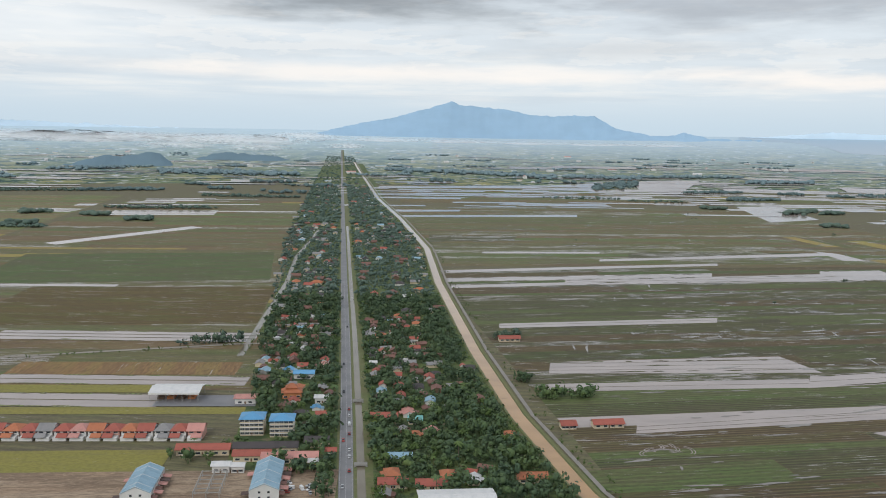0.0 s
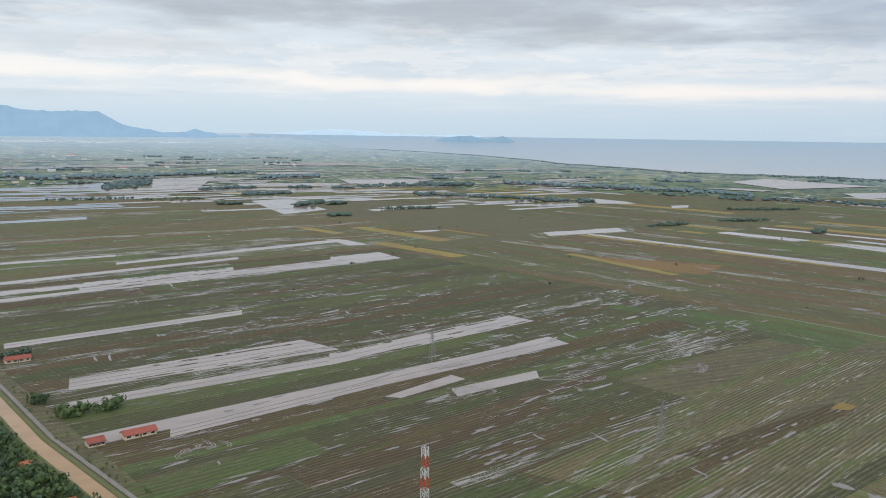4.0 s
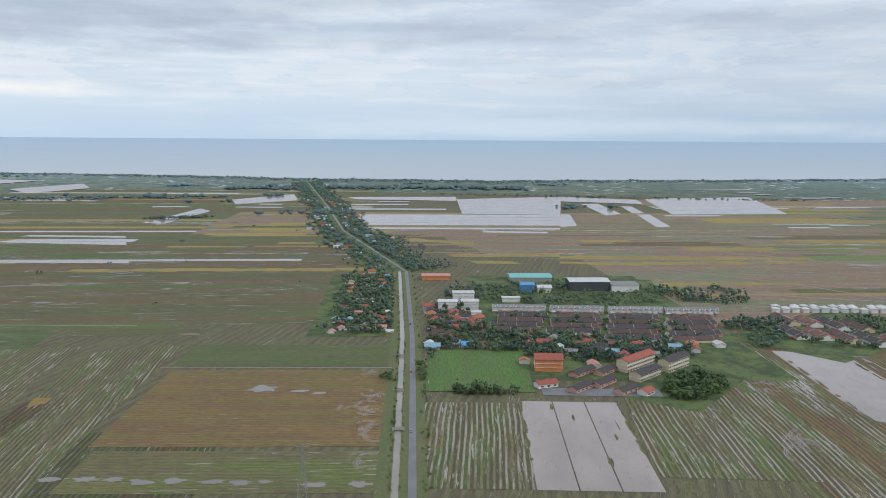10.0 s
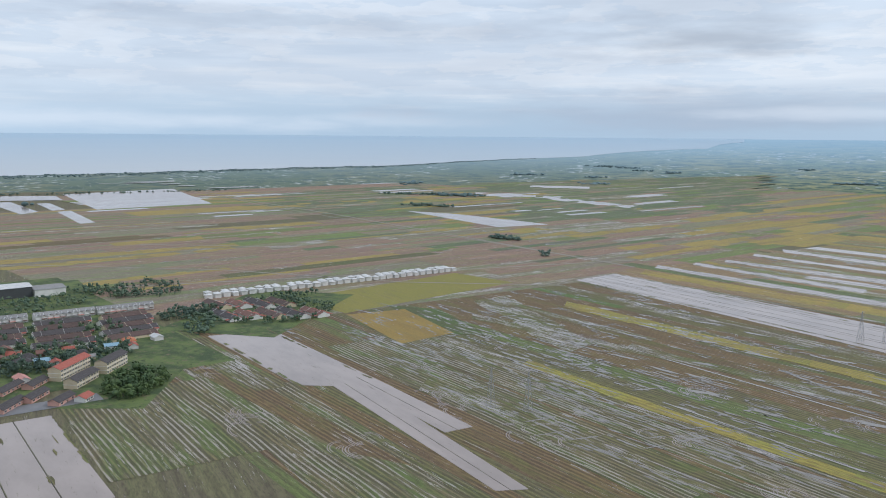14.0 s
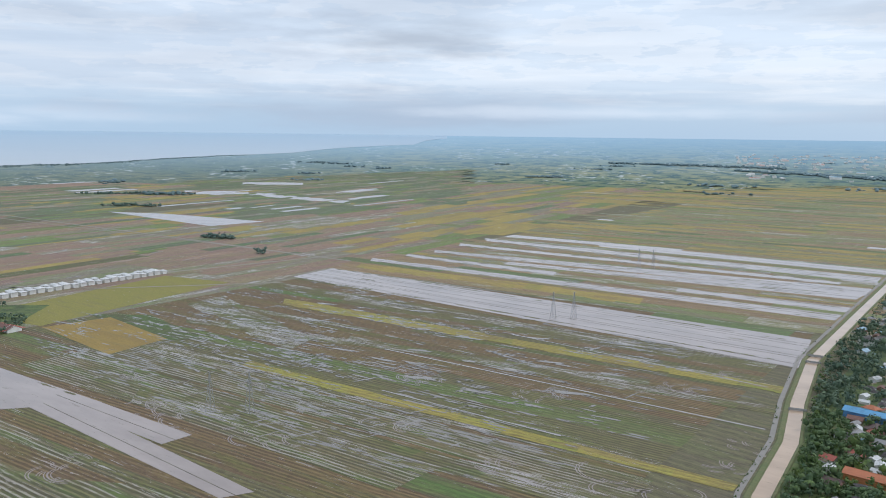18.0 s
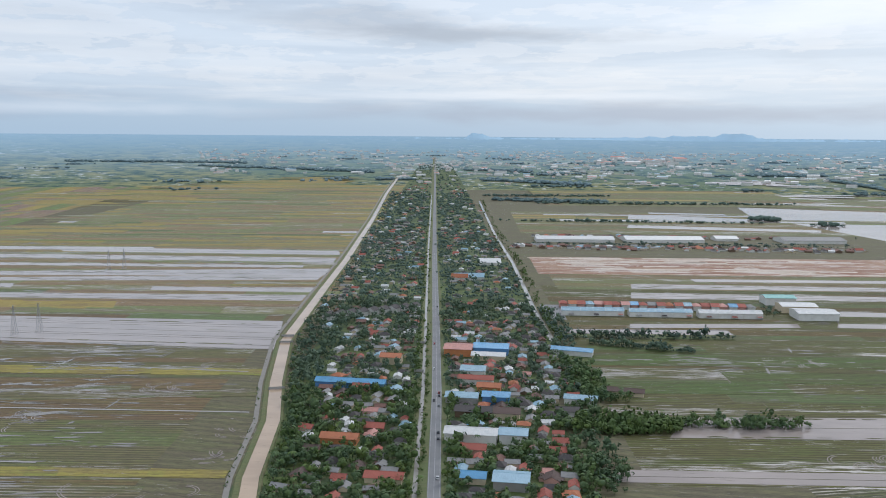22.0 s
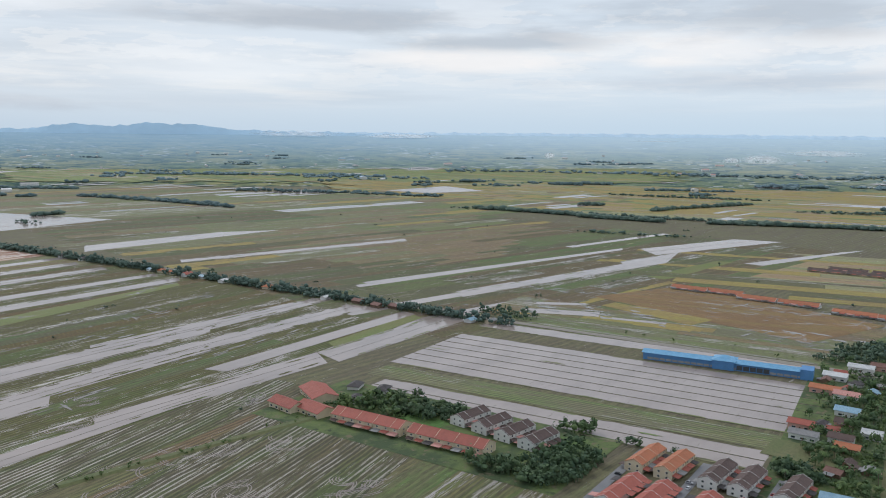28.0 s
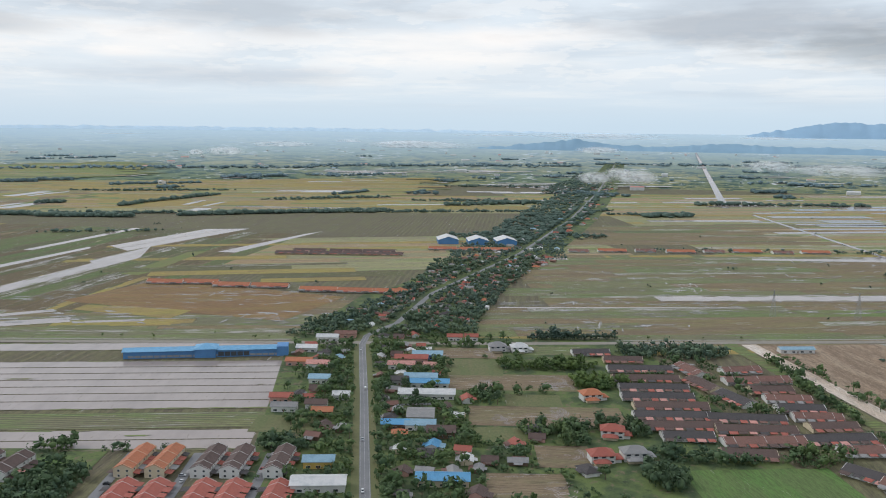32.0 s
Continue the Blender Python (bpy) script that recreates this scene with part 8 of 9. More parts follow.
houses(spot_west_near, 0.1, 1, 56, STOCK, 48, 6.2, weights=(3, 1, 4, 1, 4, 4, 4, 3, 2, 1), sizes=(0.65, 0.95)), houses(spot_west_bend, 0, 1, 120, PLAIN, 49, 6.0, weights=GREY_MIX, sizes=SMALL, far=FAR_HOUSES), houses(spot_west_far, 0, 0.5, 80, PLAIN, 50, far=FAR_HOUSES), houses(spot_rail, 0, 1, 16, PLAIN, 51, far=FAR_HOUSES)
houses(disc(-320, -1548, 330, 24), 0, 1, 70, PLAIN, 66, 6.0, weights=GREY_MIX, far=FAR_HOUSES), houses(disc(-330, -1720, 330, 16), 0, 1, 30, PLAIN, 67, 6.0, weights=GREY_MIX, far=FAR_HOUSES)
for s in STOCK + PLAIN:
    discard(s)

# ---- trees ----
TREES = [tree_kind("round leafy village tree", 3, LEAF[0], 4.0, 3.4, 2.6), tree_kind("tall dense dark green tree", 5, LEAF[1], 3.6, 4.6, 3.0),
         tree_kind("spreading light green garden tree", 8, LEAF[2], 4.6, 2.8, 2.2), tree_kind("wide old rain tree with deep shade", 9, LEAF[0], 6.0, 3.6, 3.4), tree_kind("young slender light green tree", 12, LEAF[2], 2.4, 3.4, 2.0),
         tree_kind("coconut palm with a leaning trunk", 21, LEAF[2], 0, 0, 0, True), tree_kind("coconut palm with drooping fronds", 22, LEAF[0], 0, 0, 0, True)]


def trees(spot, lo, hi, count, seed, gap=2.4):
    r = random.Random(seed)
    done = tries = 0
    while done < count and tries < count * 10:
        tries += 1
        x, y, turn = spot(r, lo, hi)
        if off_roads(x, y, 1.0) and free(x, y, gap):
            take(x, y, gap * 0.6)
            put(r.choices(TREES, (6, 5, 4, 2, 3, 1.5, 1.5))[0], x, y, r.uniform(0, 360), r.uniform(0.7, 1.25))
            done += 1


trees(spot_north, 445, 620, 56, 61), trees(spot_south, 440, 600, 56, 62), trees(spot_east_south, 0, 1, 20, 63), trees(spot_west_near, 0.1, 0.8, 60, 64)


def grove(label, spot, lo, hi, count, leaf, seed, gap=1.9, sizes=(0.45, 1.5)):
    r = random.Random(seed)
    rows, tries = [], 0
    while len(rows) < count and tries < count * 6:
        tries += 1
        x, y, turn = spot(r, lo, hi)
        if off_roads(x, y, 0.6) and free(x, y, gap):
            take(x, y, gap * 0.45)
            rows.append((x, y, sizes[0] + (sizes[1] * 1.15 - sizes[0]) * r.random() ** 1.6))
    away = math.hypot(rows[0][0], rows[0][1]) if rows else 0.0
    near = away < 900
    # Past 780 m the leaf colour carries painted haze.
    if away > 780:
        leaf = HAZE_LEAF if away > 1300 else MID_HAZE_LEAF[seed % 2]
    return woods("woods", label, rows, leaf, seed, 2 if away < 1600 else 1, 30 if near else 4)


for k, (a, b, n) in enumerate(((440, 640, 460), (440, 640, 280), (640, 1000, 1250), (1000, 1700, 2100), (1700, 3000, 1900), (3000, 6500, 900))):
    grove("dense green trees of the village strip", spot_north, a, b, n, LEAF[0 if k == 1 else 1], 70 + k, 1.7, (0.55, 1.7))
for k, (a, b, n) in enumerate(((430, 640, 560), (430, 640, 260), (640, 1000, 1050), (1000, 1700, 1750), (1700, 3000, 1700), (3000, 6000, 900))):
    grove("dense green trees of the village strip", spot_south, a, b, n, LEAF[(0, 2, 0, 1, 0, 1)[k]], 80 + k, 1.7, (0.5, 1.65))
grove("dense trees beside the east road", spot_east_near, 0, 1, 640, LEAF[0], 90, 1.5, (0.6, 1.7)), grove("trees beside the east road", spot_east_south, 0, 1, 260, LEAF[1], 91), grove("dense trees south of the east road", along(E_ROAD[4:6], -9, 105, 8), 0, 0.75, 420, LEAF[0], 97), grove("trees beside the east road", spot_east_far, 0, 1, 2300, LEAF[1], 92, 1.6, (0.7, 1.8))
grove("garden trees beside the west road", spot_west_near, 0.05, 1, 860, LEAF[0], 93, 1.6, (0.4, 1.5)), grove("trees along the west road", spot_west_far, 0.3, 1, 700, LEAF[1], 95)
for k, (a, b, c, d, n) in enumerate((((-901, -105), (-922, 62), (-815, 40), (-812, -140), 330), ((-1092, -24), (-1098, 103), (-922, 66), (-901, -95), 520), ((-1304, 11), (-1327, 175), (-1098, 112), (-1092, -24), 620),
                                     ((-1604, 80), (-1661, 265), (-1327, 215), (-1304, 22), 620), ((-2057, 220), (-2147, 420), (-1661, 265), (-1604, 90), 560), ((-2731, 400), (-2754, 560), (-2147, 410), (-2057, 220), 420), ((-4048, 700), (-4082, 880), (-2754, 500), (-2731, 340), 420))):
    grove("dense trees along the west road", patch(a, b, c, d), 0, 1, n, LEAF[1], 940 + k, 1.6, (0.7, 1.7) if k < 4 else (1.0, 2.2))
grove("row of trees along the railway", spot_rail, 0, 1, 1100, LEAF[0], 96, 1.0, (0.9, 2.0))


for k, (label, cx, cy, rx, ry, turn, n) in enumerate((
        ("thick green wood beside the school", 690, -140, 42, 24, -30, 150), ("trees by the school field", 683, 70, 22, 8, 5, 40), ("trees behind the playing field", 790, 20, 12, 60, 0, 60),
        ("trees along the estate edge", 940, -250, 22, 40, 30, 120), ("garden trees among the terraces", 880, -60, 80, 130, 0, 360), ("garden trees below the shop rows", 800, -70, 40, 90, 0, 230), ("dark trees along the row field", 684, 82, 6, 34, 0, 60), ("hedge of trees below the playing field", 655, 30, 5, 26, 5, 40), ("roadside trees by the playing field", 700, 95, 40, 8, 8, 60), ("trees by the ripe rice", 985, -395, 14, 40, 20, 40), ("garden trees between the far terraces", 915, -335, 70, 75, 20, 150), ("trees joining the terraces", 880, -245, 50, 16, -20, 90), ("wood behind the factories", 1130, -190, 36, 22, 0, 80),
        ("trees behind the factories", 1090, 60, 60, 50, 0, 160), ("trees and scrub round the factories", 1110, -70, 100, 110, 0, 420), ("trees south of the factories", 1120, -250, 60, 40, 0, 150), ("tall trees by the last factory", 1085, -215, 16, 26, 0, 60), ("trees between farm bays", -86, -574, 42, 15, 3, 220), ("trees at the village edge", -64, -690, 22, 60, 10, 130), ("trees at the village edge", -56, -880, 16, 100, 5, 150), ("hedge below the dike trees", -150, -586, 70, 3, 1, 70), ("trees at the village edge", -60, -505, 16, 46, 8, 70), ("row of trees on a dike", -166, -582, 42, 4, 1, 36), ("bushes growing on a dike", -150, -845, 90, 6, 3, 80),
        ("trees by the town houses", -310, -985, 10, 26, 0, 24), ("garden trees behind the terraces", -485, -345, 16, 46, 5, 130), ("garden trees round the long houses", -470, -378, 22, 40, 10, 60), ("trees before the terrace rows", -424, -245, 8, 26, 0, 44), ("trees beside the terrace rows", -450, -215, 36, 20, 0, 170), ("round trees before the flooded bay", -511, -182, 4, 24, 3, 7), ("trees before the flooded bay", -513, -236, 7, 14, 3, 16), ("trees at the corner of the flooded bay", -516, -92, 8, 14, 0, 34),
        ("trees beside the housing estate", -655, 135, 45, 14, 80, 110), ("trees beside the housing estate", -548, 142, 34, 12, 75, 90), ("trees north of the estate", -752, 222, 20, 52, 0, 200), ("trees round the playing field", -500, 165, 10, 40, -10, 60), ("big trees by the playing field", -499, 240, 13, 22, 0, 60), ("trees before the playing field", -472, 140, 22, 14, 0, 70),
        ("trees at the estate edge", -620, 300, 120, 7, -2, 90), ("street trees within the housing estate", -625, 222, 95, 60, 0, 110), ("trees beside the small villas", -535, 95, 26, 10, 0, 40), ("hedge behind the small villas", -705, 100, 12, 44, 0, 110), ("hedge between garden lots", -702, 24, 9, 30, 0, 70), ("trees among the west gardens", -620, 40, 16, 10, 0, 20), ("trees among the west gardens", -545, 60, 9, 30, 0, 44), ("trees along the railway bank", -803, 140, 8, 46, 0, 100), ("trees on the railway bend", -800, -460, 26, 40, 0, 90), ("trees by the canal farm", 64, 812, 16, 12, 0, 20), ("trees on a farm bank", 95, 627, 26, 5, 8, 30),
        ("trees beside the silty canal", 66, 668, 8, 6, 0, 14), ("trees by a flooded field", 640, 2560, 120, 40, 5, 70), ("trees by a flooded field", 940, 2270, 46, 26, 0, 30), ("trees by a flooded field", 420, 2640, 130, 36, 0, 80),
        ("distant copse among the paddies", 1150, 2020, 90, 14, -8, 50), ("distant copse among the paddies", 1500, 1400, 70, 12, 0, 40), ("distant copse among the paddies", 1700, 1150, 40, 12, 30, 26), ("distant copse among the paddies", 1760, 1400, 80, 16, -20, 40), ("distant copse among the paddies", 2100, 1600, 120, 20, -20, 60),
        ("distant copse among the paddies", 2050, 880, 90, 20, -60, 50), ("far copse beyond the flood", 3050, -300, 30, 700, -5, 220), ("distant copse among the paddies", 1350, -980, 40, 12, 10, 24), ("distant copse among the paddies", 1120, -900, 12, 8, 0, 8),
        ("distant copse among the paddies", 2100, -1250, 80, 20, 40, 40), ("distant copse among the paddies", 2500, -1500, 200, 26, 50, 90), ("trees standing beside flooded fields", -1000, -1760, 24, 40, 0, 24), ("trees standing beside flooded fields", -760, -2020, 40, 16, 0, 24), ("trees before the warehouses", -330, -1590, 330, 9, 2, 260),
        ("trees behind the warehouses", -300, -2030, 330, 8, 1, 160), ("distant belt of green trees", -500, -2600, 400, 24, 4, 160), ("distant belt of green trees", -150, -2900, 220, 30, 4, 120),
        ("distant line of dark trees", -2050, -400, 12, 900, 8, 420), ("distant copse among the paddies", -2500, -300, 30, 200, 20, 90), ("distant copse among the paddies", -2450, 100, 24, 160, 0, 70), ("distant copse among the paddies", -2750, -900, 30, 260, 10, 90), ("distant copse among the paddies", -3100, 300, 30, 260, 0, 80),
        ("trees on the far lane", -1640, -640, 10, 120, 10, 50), ("trees by the far halls", -1620, 180, 60, 160, 0, 240), ("copse before the far canal", -2080, 520, 16, 90, 0, 70), ("trees by the far bungalows", -1425, 620, 8, 240, -2, 70),
        ("distant copse among the paddies", -700, 2100, 150, 26, 5, 80), ("distant copse among the paddies", -900, 1650, 120, 22, 8, 70), ("distant copse among the paddies", -560, 2500, 160, 30, 0, 90), ("distant copse among the paddies", -1300, 2600, 260, 40, 12, 140), ("trees along the outlying dike", -134, -802, 52, 5, -16, 70), ("trees round the outlying houses", -75, -640, 26, 10, -10, 30), ("copse by the lane", -210, 770, 36, 8, 15, 36), ("garden trees round the school blocks", -112, 502, 60, 22, 3, 22), ("hedge trees behind the west gardens", -550, 84, 10, 24, 10, 50), ("trees beside the sandy ground", -640, 330, 100, 5, 5, 40))):
    distant = label.startswith("distant")
    grove(label, disc(cx, cy, rx, ry, turn), 0, 1, int(n * 1.5) if distant else n, LEAF[k % 3 if n > 100 else k % 2], 100 + k, 1.4, (1.0, 1.9) if distant else (0.45, 1.6))
q = random.Random(31)
rows = []
for k in range(150):
    h = q.choice((q.uniform(8, 78), q.uniform(200, 258), q.uniform(262, 300)))
    d = q.uniform(600 if h > 180 else 1000, 2300)
    x, y = d * math.sin(radians(h)), d * math.cos(radians(h))
    if off_roads(x, y, 4) and free(x, y, 3) and dry(x, y):
        for i in range(q.choice((1, 1, 1, 2, 4))):
            rows.append((x + q.gauss(0, 4), y + q.gauss(0, 3), q.uniform(0.35, 0.95)))
woods("woods", "lone trees and bushes scattered over the fields", rows, MID_HAZE_LEAF[1], 611, 2, 30)
rows = []
for line, w0, w1, n, lo, hi in ((N_CANAL[:7], 8, 16, 260, 0.3, 0.7), (N_CANAL[:7], -22, -12, 120, 0.25, 0.55), (S_CANAL[:7], -17, -9, 240, 0.3, 0.7), (S_CANAL[:7], 12, 14, 60, 0.2, 0.4), (S_ROAD[:6], 13.5, 20, 260, 0.5, 1.25), (S_ROAD[:6], 7.4, 9.4, 130, 0.4, 0.9), (S_ROAD[:5], -12, -7, 60, 0.4, 0.9), (N_ROAD[:6], -21, -15.5, 160, 0.5, 1.1), (N_ROAD[:6], 7, 12, 90, 0.4, 0.9), (RAIL, 13, 22, 30, 0.3, 0.7), (W_DRAIN, -9, -3, 90, 0.3, 0.7), (E_ROAD[1:5], -11, -6, 60, 0.3, 0.7), (E_ROAD[1:5], 6.4, 8.2, 90, 0.15, 0.35), (E_ROAD[1:5], 12.6, 15, 120, 0.2, 0.5), (SIDE, 3, 7, 40, 0.3, 0.6), (VILLAGE_DRAIN, -14, -4, 200, 0.5, 1.2), (VILLAGE_DRAIN, 4, 8, 120, 0.4, 1.0), (WEST_BANK, -5, 5, 44, 0.25, 0.6)):
    for k in range(n):
        i = q.randrange(len(line) - 1)
        a, b = Vector(line[i]), Vector(line[i + 1])
        d = (b - a).normalized()
        p = a.lerp(b, q.random()) + Vector((-d.y, d.x)) * q.uniform(w0, w1)
        rows.append((p.x, p.y, q.uniform(lo, hi)))
woods("bushes", "low bushes along banks and drains", rows, LEAF[2], 612, 1, 22, "bushes")
for s in TREES:
    discard(s)


# ---- coast, town and far places ----
r = random.Random(77)
rows = []
for k in range(2600):
    h = r.uniform(27, 128)
    d = float(np.interp(h, COAST_HEADING, COAST_AWAY)) * (1 + 0.006 * math.sin(h * 1.7) + 0.004 * math.sin(h * 4.1)) - r.uniform(20, 300)
    rows.append((d * math.sin(radians(h)), d * math.cos(radians(h)), r.uniform(0.8, 1.5)))
# The farthest woods: haze painted in as bluer leaf colour.
blue_haze_leaf = soft_leaves("blue_haze_leaves", (0.175, 0.250, 0.275), (0.205, 0.285, 0.300))
far_haze_leaf = soft_leaves("far_haze_leaves", (0.105, 0.160, 0.165), (0.135, 0.195, 0.190))
woods("woods", "dark belt of trees along the coast", rows, far_haze_leaf, 301, 1, 0)


def far_blocks(name, label, count, head0, head1, d0, d1, seed, big=1.0):
    """Far houses and halls, each a block under a low roof."""
    q = random.Random(seed)
    verts, faces, index = [], [], []
    for k in range(count):
        h, d = q.uniform(head0, head1), d0 + (d1 - d0) * q.random() ** 0.8
        p, s = lie(d * math.sin(radians(h)), d * math.cos(radians(h)))
        w, l, z = q.uniform(10, 34) * big * s, q.uniform(12, 60) * big * s, q.choice((5, 6, 8, 11)) * big * s
        a = radians(-h + q.choice((0, 90)) + 7)
        c, e = math.cos(a), math.sin(a)
        n = len(verts)
        for u, v, t in ((-1, -1, 0), (1, -1, 0), (1, 1, 0), (-1, 1, 0), (-1, -1, 1), (1, -1, 1), (1, 1, 1), (-1, 1, 1), (-1, 0, 1.35), (1, 0, 1.35)):
            x, y = u * l / 2, v * w / 2
            verts.append((p.x + x * c - y * e, p.y + x * e + y * c, p.z - 0.5 + t * z))
        roof, wall = q.choice((0, 0, 1, 2, 3)), 4
        for f in ((0, 1, 5, 4), (1, 2, 6, 5), (2, 3, 7, 6), (3, 0, 4, 7), (4, 8, 7), (5, 6, 9)):
            faces.append([n + i for i in f]), index.append(wall)
        for f in ((4, 5, 9, 8), (6, 7, 8, 9)):
            faces.append([n + i for i in f]), index.append(roof)
    ob = link_mesh(name, verts, faces, None)
    for m in (ROOF["white"], ROOF["grey"], ROOF["pale_blue"], ROOF["pink"], WALL["white"]):
        ob.data.materials.append(m)
    ob.data.polygons.foreach_set("material_index", index)
    return tagged(ob, label, "town", kind="stuff")


far_blocks("far_town", "distant pale town of low houses and halls", 700, 160, 205, 4300, 12000, 401, 1.1)
far_blocks("far_town", "pale houses at the edge of the far town", 260, 172, 203, 3600, 6500, 405, 0.9)
far_blocks("far_town", "distant tall pale blocks of the town", 40, 186, 192, 6200, 8000, 402, 2.2)
far_blocks("far_town", "scattered far farmsteads on the plain", 150, 205, 330, 3000, 9000, 403)
far_blocks("far_town", "scattered far farmsteads on the plain", 60, -30, 30, 3200, 8000, 404)
for k, (h0, h1, d0, d1, n) in enumerate(((-30, 24, 2700, 7500, 800), (24, 60, 2600, 5200, 260), (60, 125, 2300, 4000, 240), (125, 165, 2900, 7000, 300), (165, 205, 3400, 9000, 900), (205, 262, 2700, 7500, 700), (262, 300, 2700, 7000, 600))):
    q = random.Random(500 + k)
    rows = []
    while len(rows) < n:
        h, d = q.uniform(h0, h1), d0 + (d1 - d0) * q.random()
        m, wide = q.randint(8, 34), q.uniform(0.3, 1.3)
        for i in range(m):
            g, e = h + q.gauss(0, wide * 3000 / d), d + q.gauss(0, 30)
            x, y = e * math.sin(radians(g)), e * math.cos(radians(g))
            if dry(x, y):
                rows.append((x, y, q.uniform(1.4, 2.8)))
    for near, leaf in ((True, far_haze_leaf), (False, blue_haze_leaf)):
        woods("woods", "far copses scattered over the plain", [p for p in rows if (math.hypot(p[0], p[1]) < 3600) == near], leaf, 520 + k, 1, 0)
# long belts and woods of the far plain: two headings, two distances, depth, trees
BELTS = ((-23.5, -18.4, 2880, 2860, 60, 120), (-26.6, -25.0, 2170, 2160, 40, 60), (-28.5, -25.8, 1890, 1915, 24, 60), (-23.2, -21.6, 2075, 2050, 24, 44), (-20.6, -19.2, 1940, 1930, 24, 44),
         (-18.6, -9.7, 4050, 3800, 260, 420), (-25.0, -19.0, 4300, 4500, 120, 120), (-15.5, -14.0, 2900, 2880, 30, 24), (-17.0, -15.5, 3150, 3100, 30, 24), (-4.0, 7.5, 4400, 3920, 240, 420),
         (10.0, 12.8, 3200, 3500, 240, 240), (8.0, 13.0, 3950, 4000, 160, 200), (12.9, 19.4, 4090, 4400, 90, 160), (19.6, 23.5, 3900, 4080, 110, 160), (15.9, 19.4, 3090, 3190, 50, 80), (18.6, 21.6, 2820, 2900, 60, 100),
         (22.0, 23.8, 2400, 2520, 60, 90), (21.6, 23.0, 3200, 3200, 40, 40), (24.4, 25.8, 3180, 3180, 40, 40), (24.0, 25.4, 2450, 2470, 40, 40), (24.2, 25.6, 2110, 2110, 24, 30), (17.0, 18.4, 2450, 2460, 24, 26),
         (26.0, 34.0, 3300, 3500, 120, 160), (30.0, 42.0, 2900, 2700, 80, 160), (36.0, 52.0, 3700, 3300, 160, 260), (50.0, 70.0, 3100, 3000, 140, 220), (70.0, 90.0, 3500, 3500, 160, 240),
         (160.0, 171.3, 5700, 4720, 220, 420), (152.0, 163.0, 6800, 6300, 260, 300), (171.5, 174.0, 3900, 3900, 50, 60), (178.6, 185.8, 3920, 3590, 90, 170), (179.4, 187.0, 2700, 2640, 60, 200), (177.4, 182.0, 5050, 5000, 150, 120),
         (195.6, 200.2, 4880, 5020, 200, 240), (200.2, 204.3, 4500, 3600, 50, 140), (208.0, 212.6, 3230, 3130, 50, 150), (206.4, 208.6, 2840, 2870, 30, 60), (209.0, 210.0, 2810, 2810, 20, 20), (209.9, 211.6, 2180, 2210, 20, 44),
         (205.0, 206.2, 1905, 1905, 10, 26), (200.2, 201.0, 2145, 2145, 10, 14), (196.0, 197.6, 2230, 2210, 16, 40), (212.5, 222.0, 2800, 2300, 40, 200), (222.0, 236.0, 3000, 2700, 60, 200), (214.0, 232.0, 4200, 3900, 160, 260),
         (245.0, 250.6, 2110, 2035, 14, 130), (253.4, 266.8, 2045, 2110, 20, 300), (238.0, 245.0, 2300, 2140, 16, 120), (249.8, 256.0, 2340, 2680, 24, 110), (249.3, 254.8, 3220, 3260, 40, 110), (256.0, 260.2, 3640, 3740, 40, 80),
         (243.0, 245.2, 3470, 3440, 40, 50), (245.3, 247.2, 3530, 3500, 40, 50), (263.4, 265.8, 2660, 2800, 20, 44), (245.0, 246.6, 2480, 2480, 20, 26), (236.0, 262.0, 4600, 4600, 200, 260), (262.0, 280.0, 4800, 5200, 240, 300),
         (284.2, 287.3, 2105, 2145, 40, 120), (271.0, 278.2, 2300, 2440, 30, 130), (290.8, 292.8, 3140, 3195, 60, 90), (293.0, 294.6, 3690, 3690, 40, 40), (296.0, 299.5, 5400, 5430, 120, 100), (281.0, 300.0, 5600, 5900, 200, 260), (287.5, 298.0, 2500, 2700, 30, 90))
for k, (h0, h1, d0, d1, deep, n) in enumerate(BELTS):
    q = random.Random(1500 + k)
    rows = []
    for i in range(n):
        u = q.random()
        lump = 0.55 + 0.45 * math.sin(u * 17 + k) * math.sin(u * 41 + 2 * k)
        d = d0 + (d1 - d0) * u + q.gauss(0, deep * 0.5 * lump)
        a = radians(h0 + (h1 - h0) * u)
        if off_roads(d * math.sin(a), d * math.cos(a), 1.0):
            rows.append((d * math.sin(a), d * math.cos(a), q.uniform(1.4, 2.5) * (1.35 if d > 3400 else 1.0)))
    woods("woods", "dark belt of trees across the far plain" if n > 100 else "far clump of trees among paddies", rows, blue_haze_leaf if d0 > 3600 else far_haze_leaf if d0 > 2600 else HAZE_LEAF, 1600 + k, 1, 0)


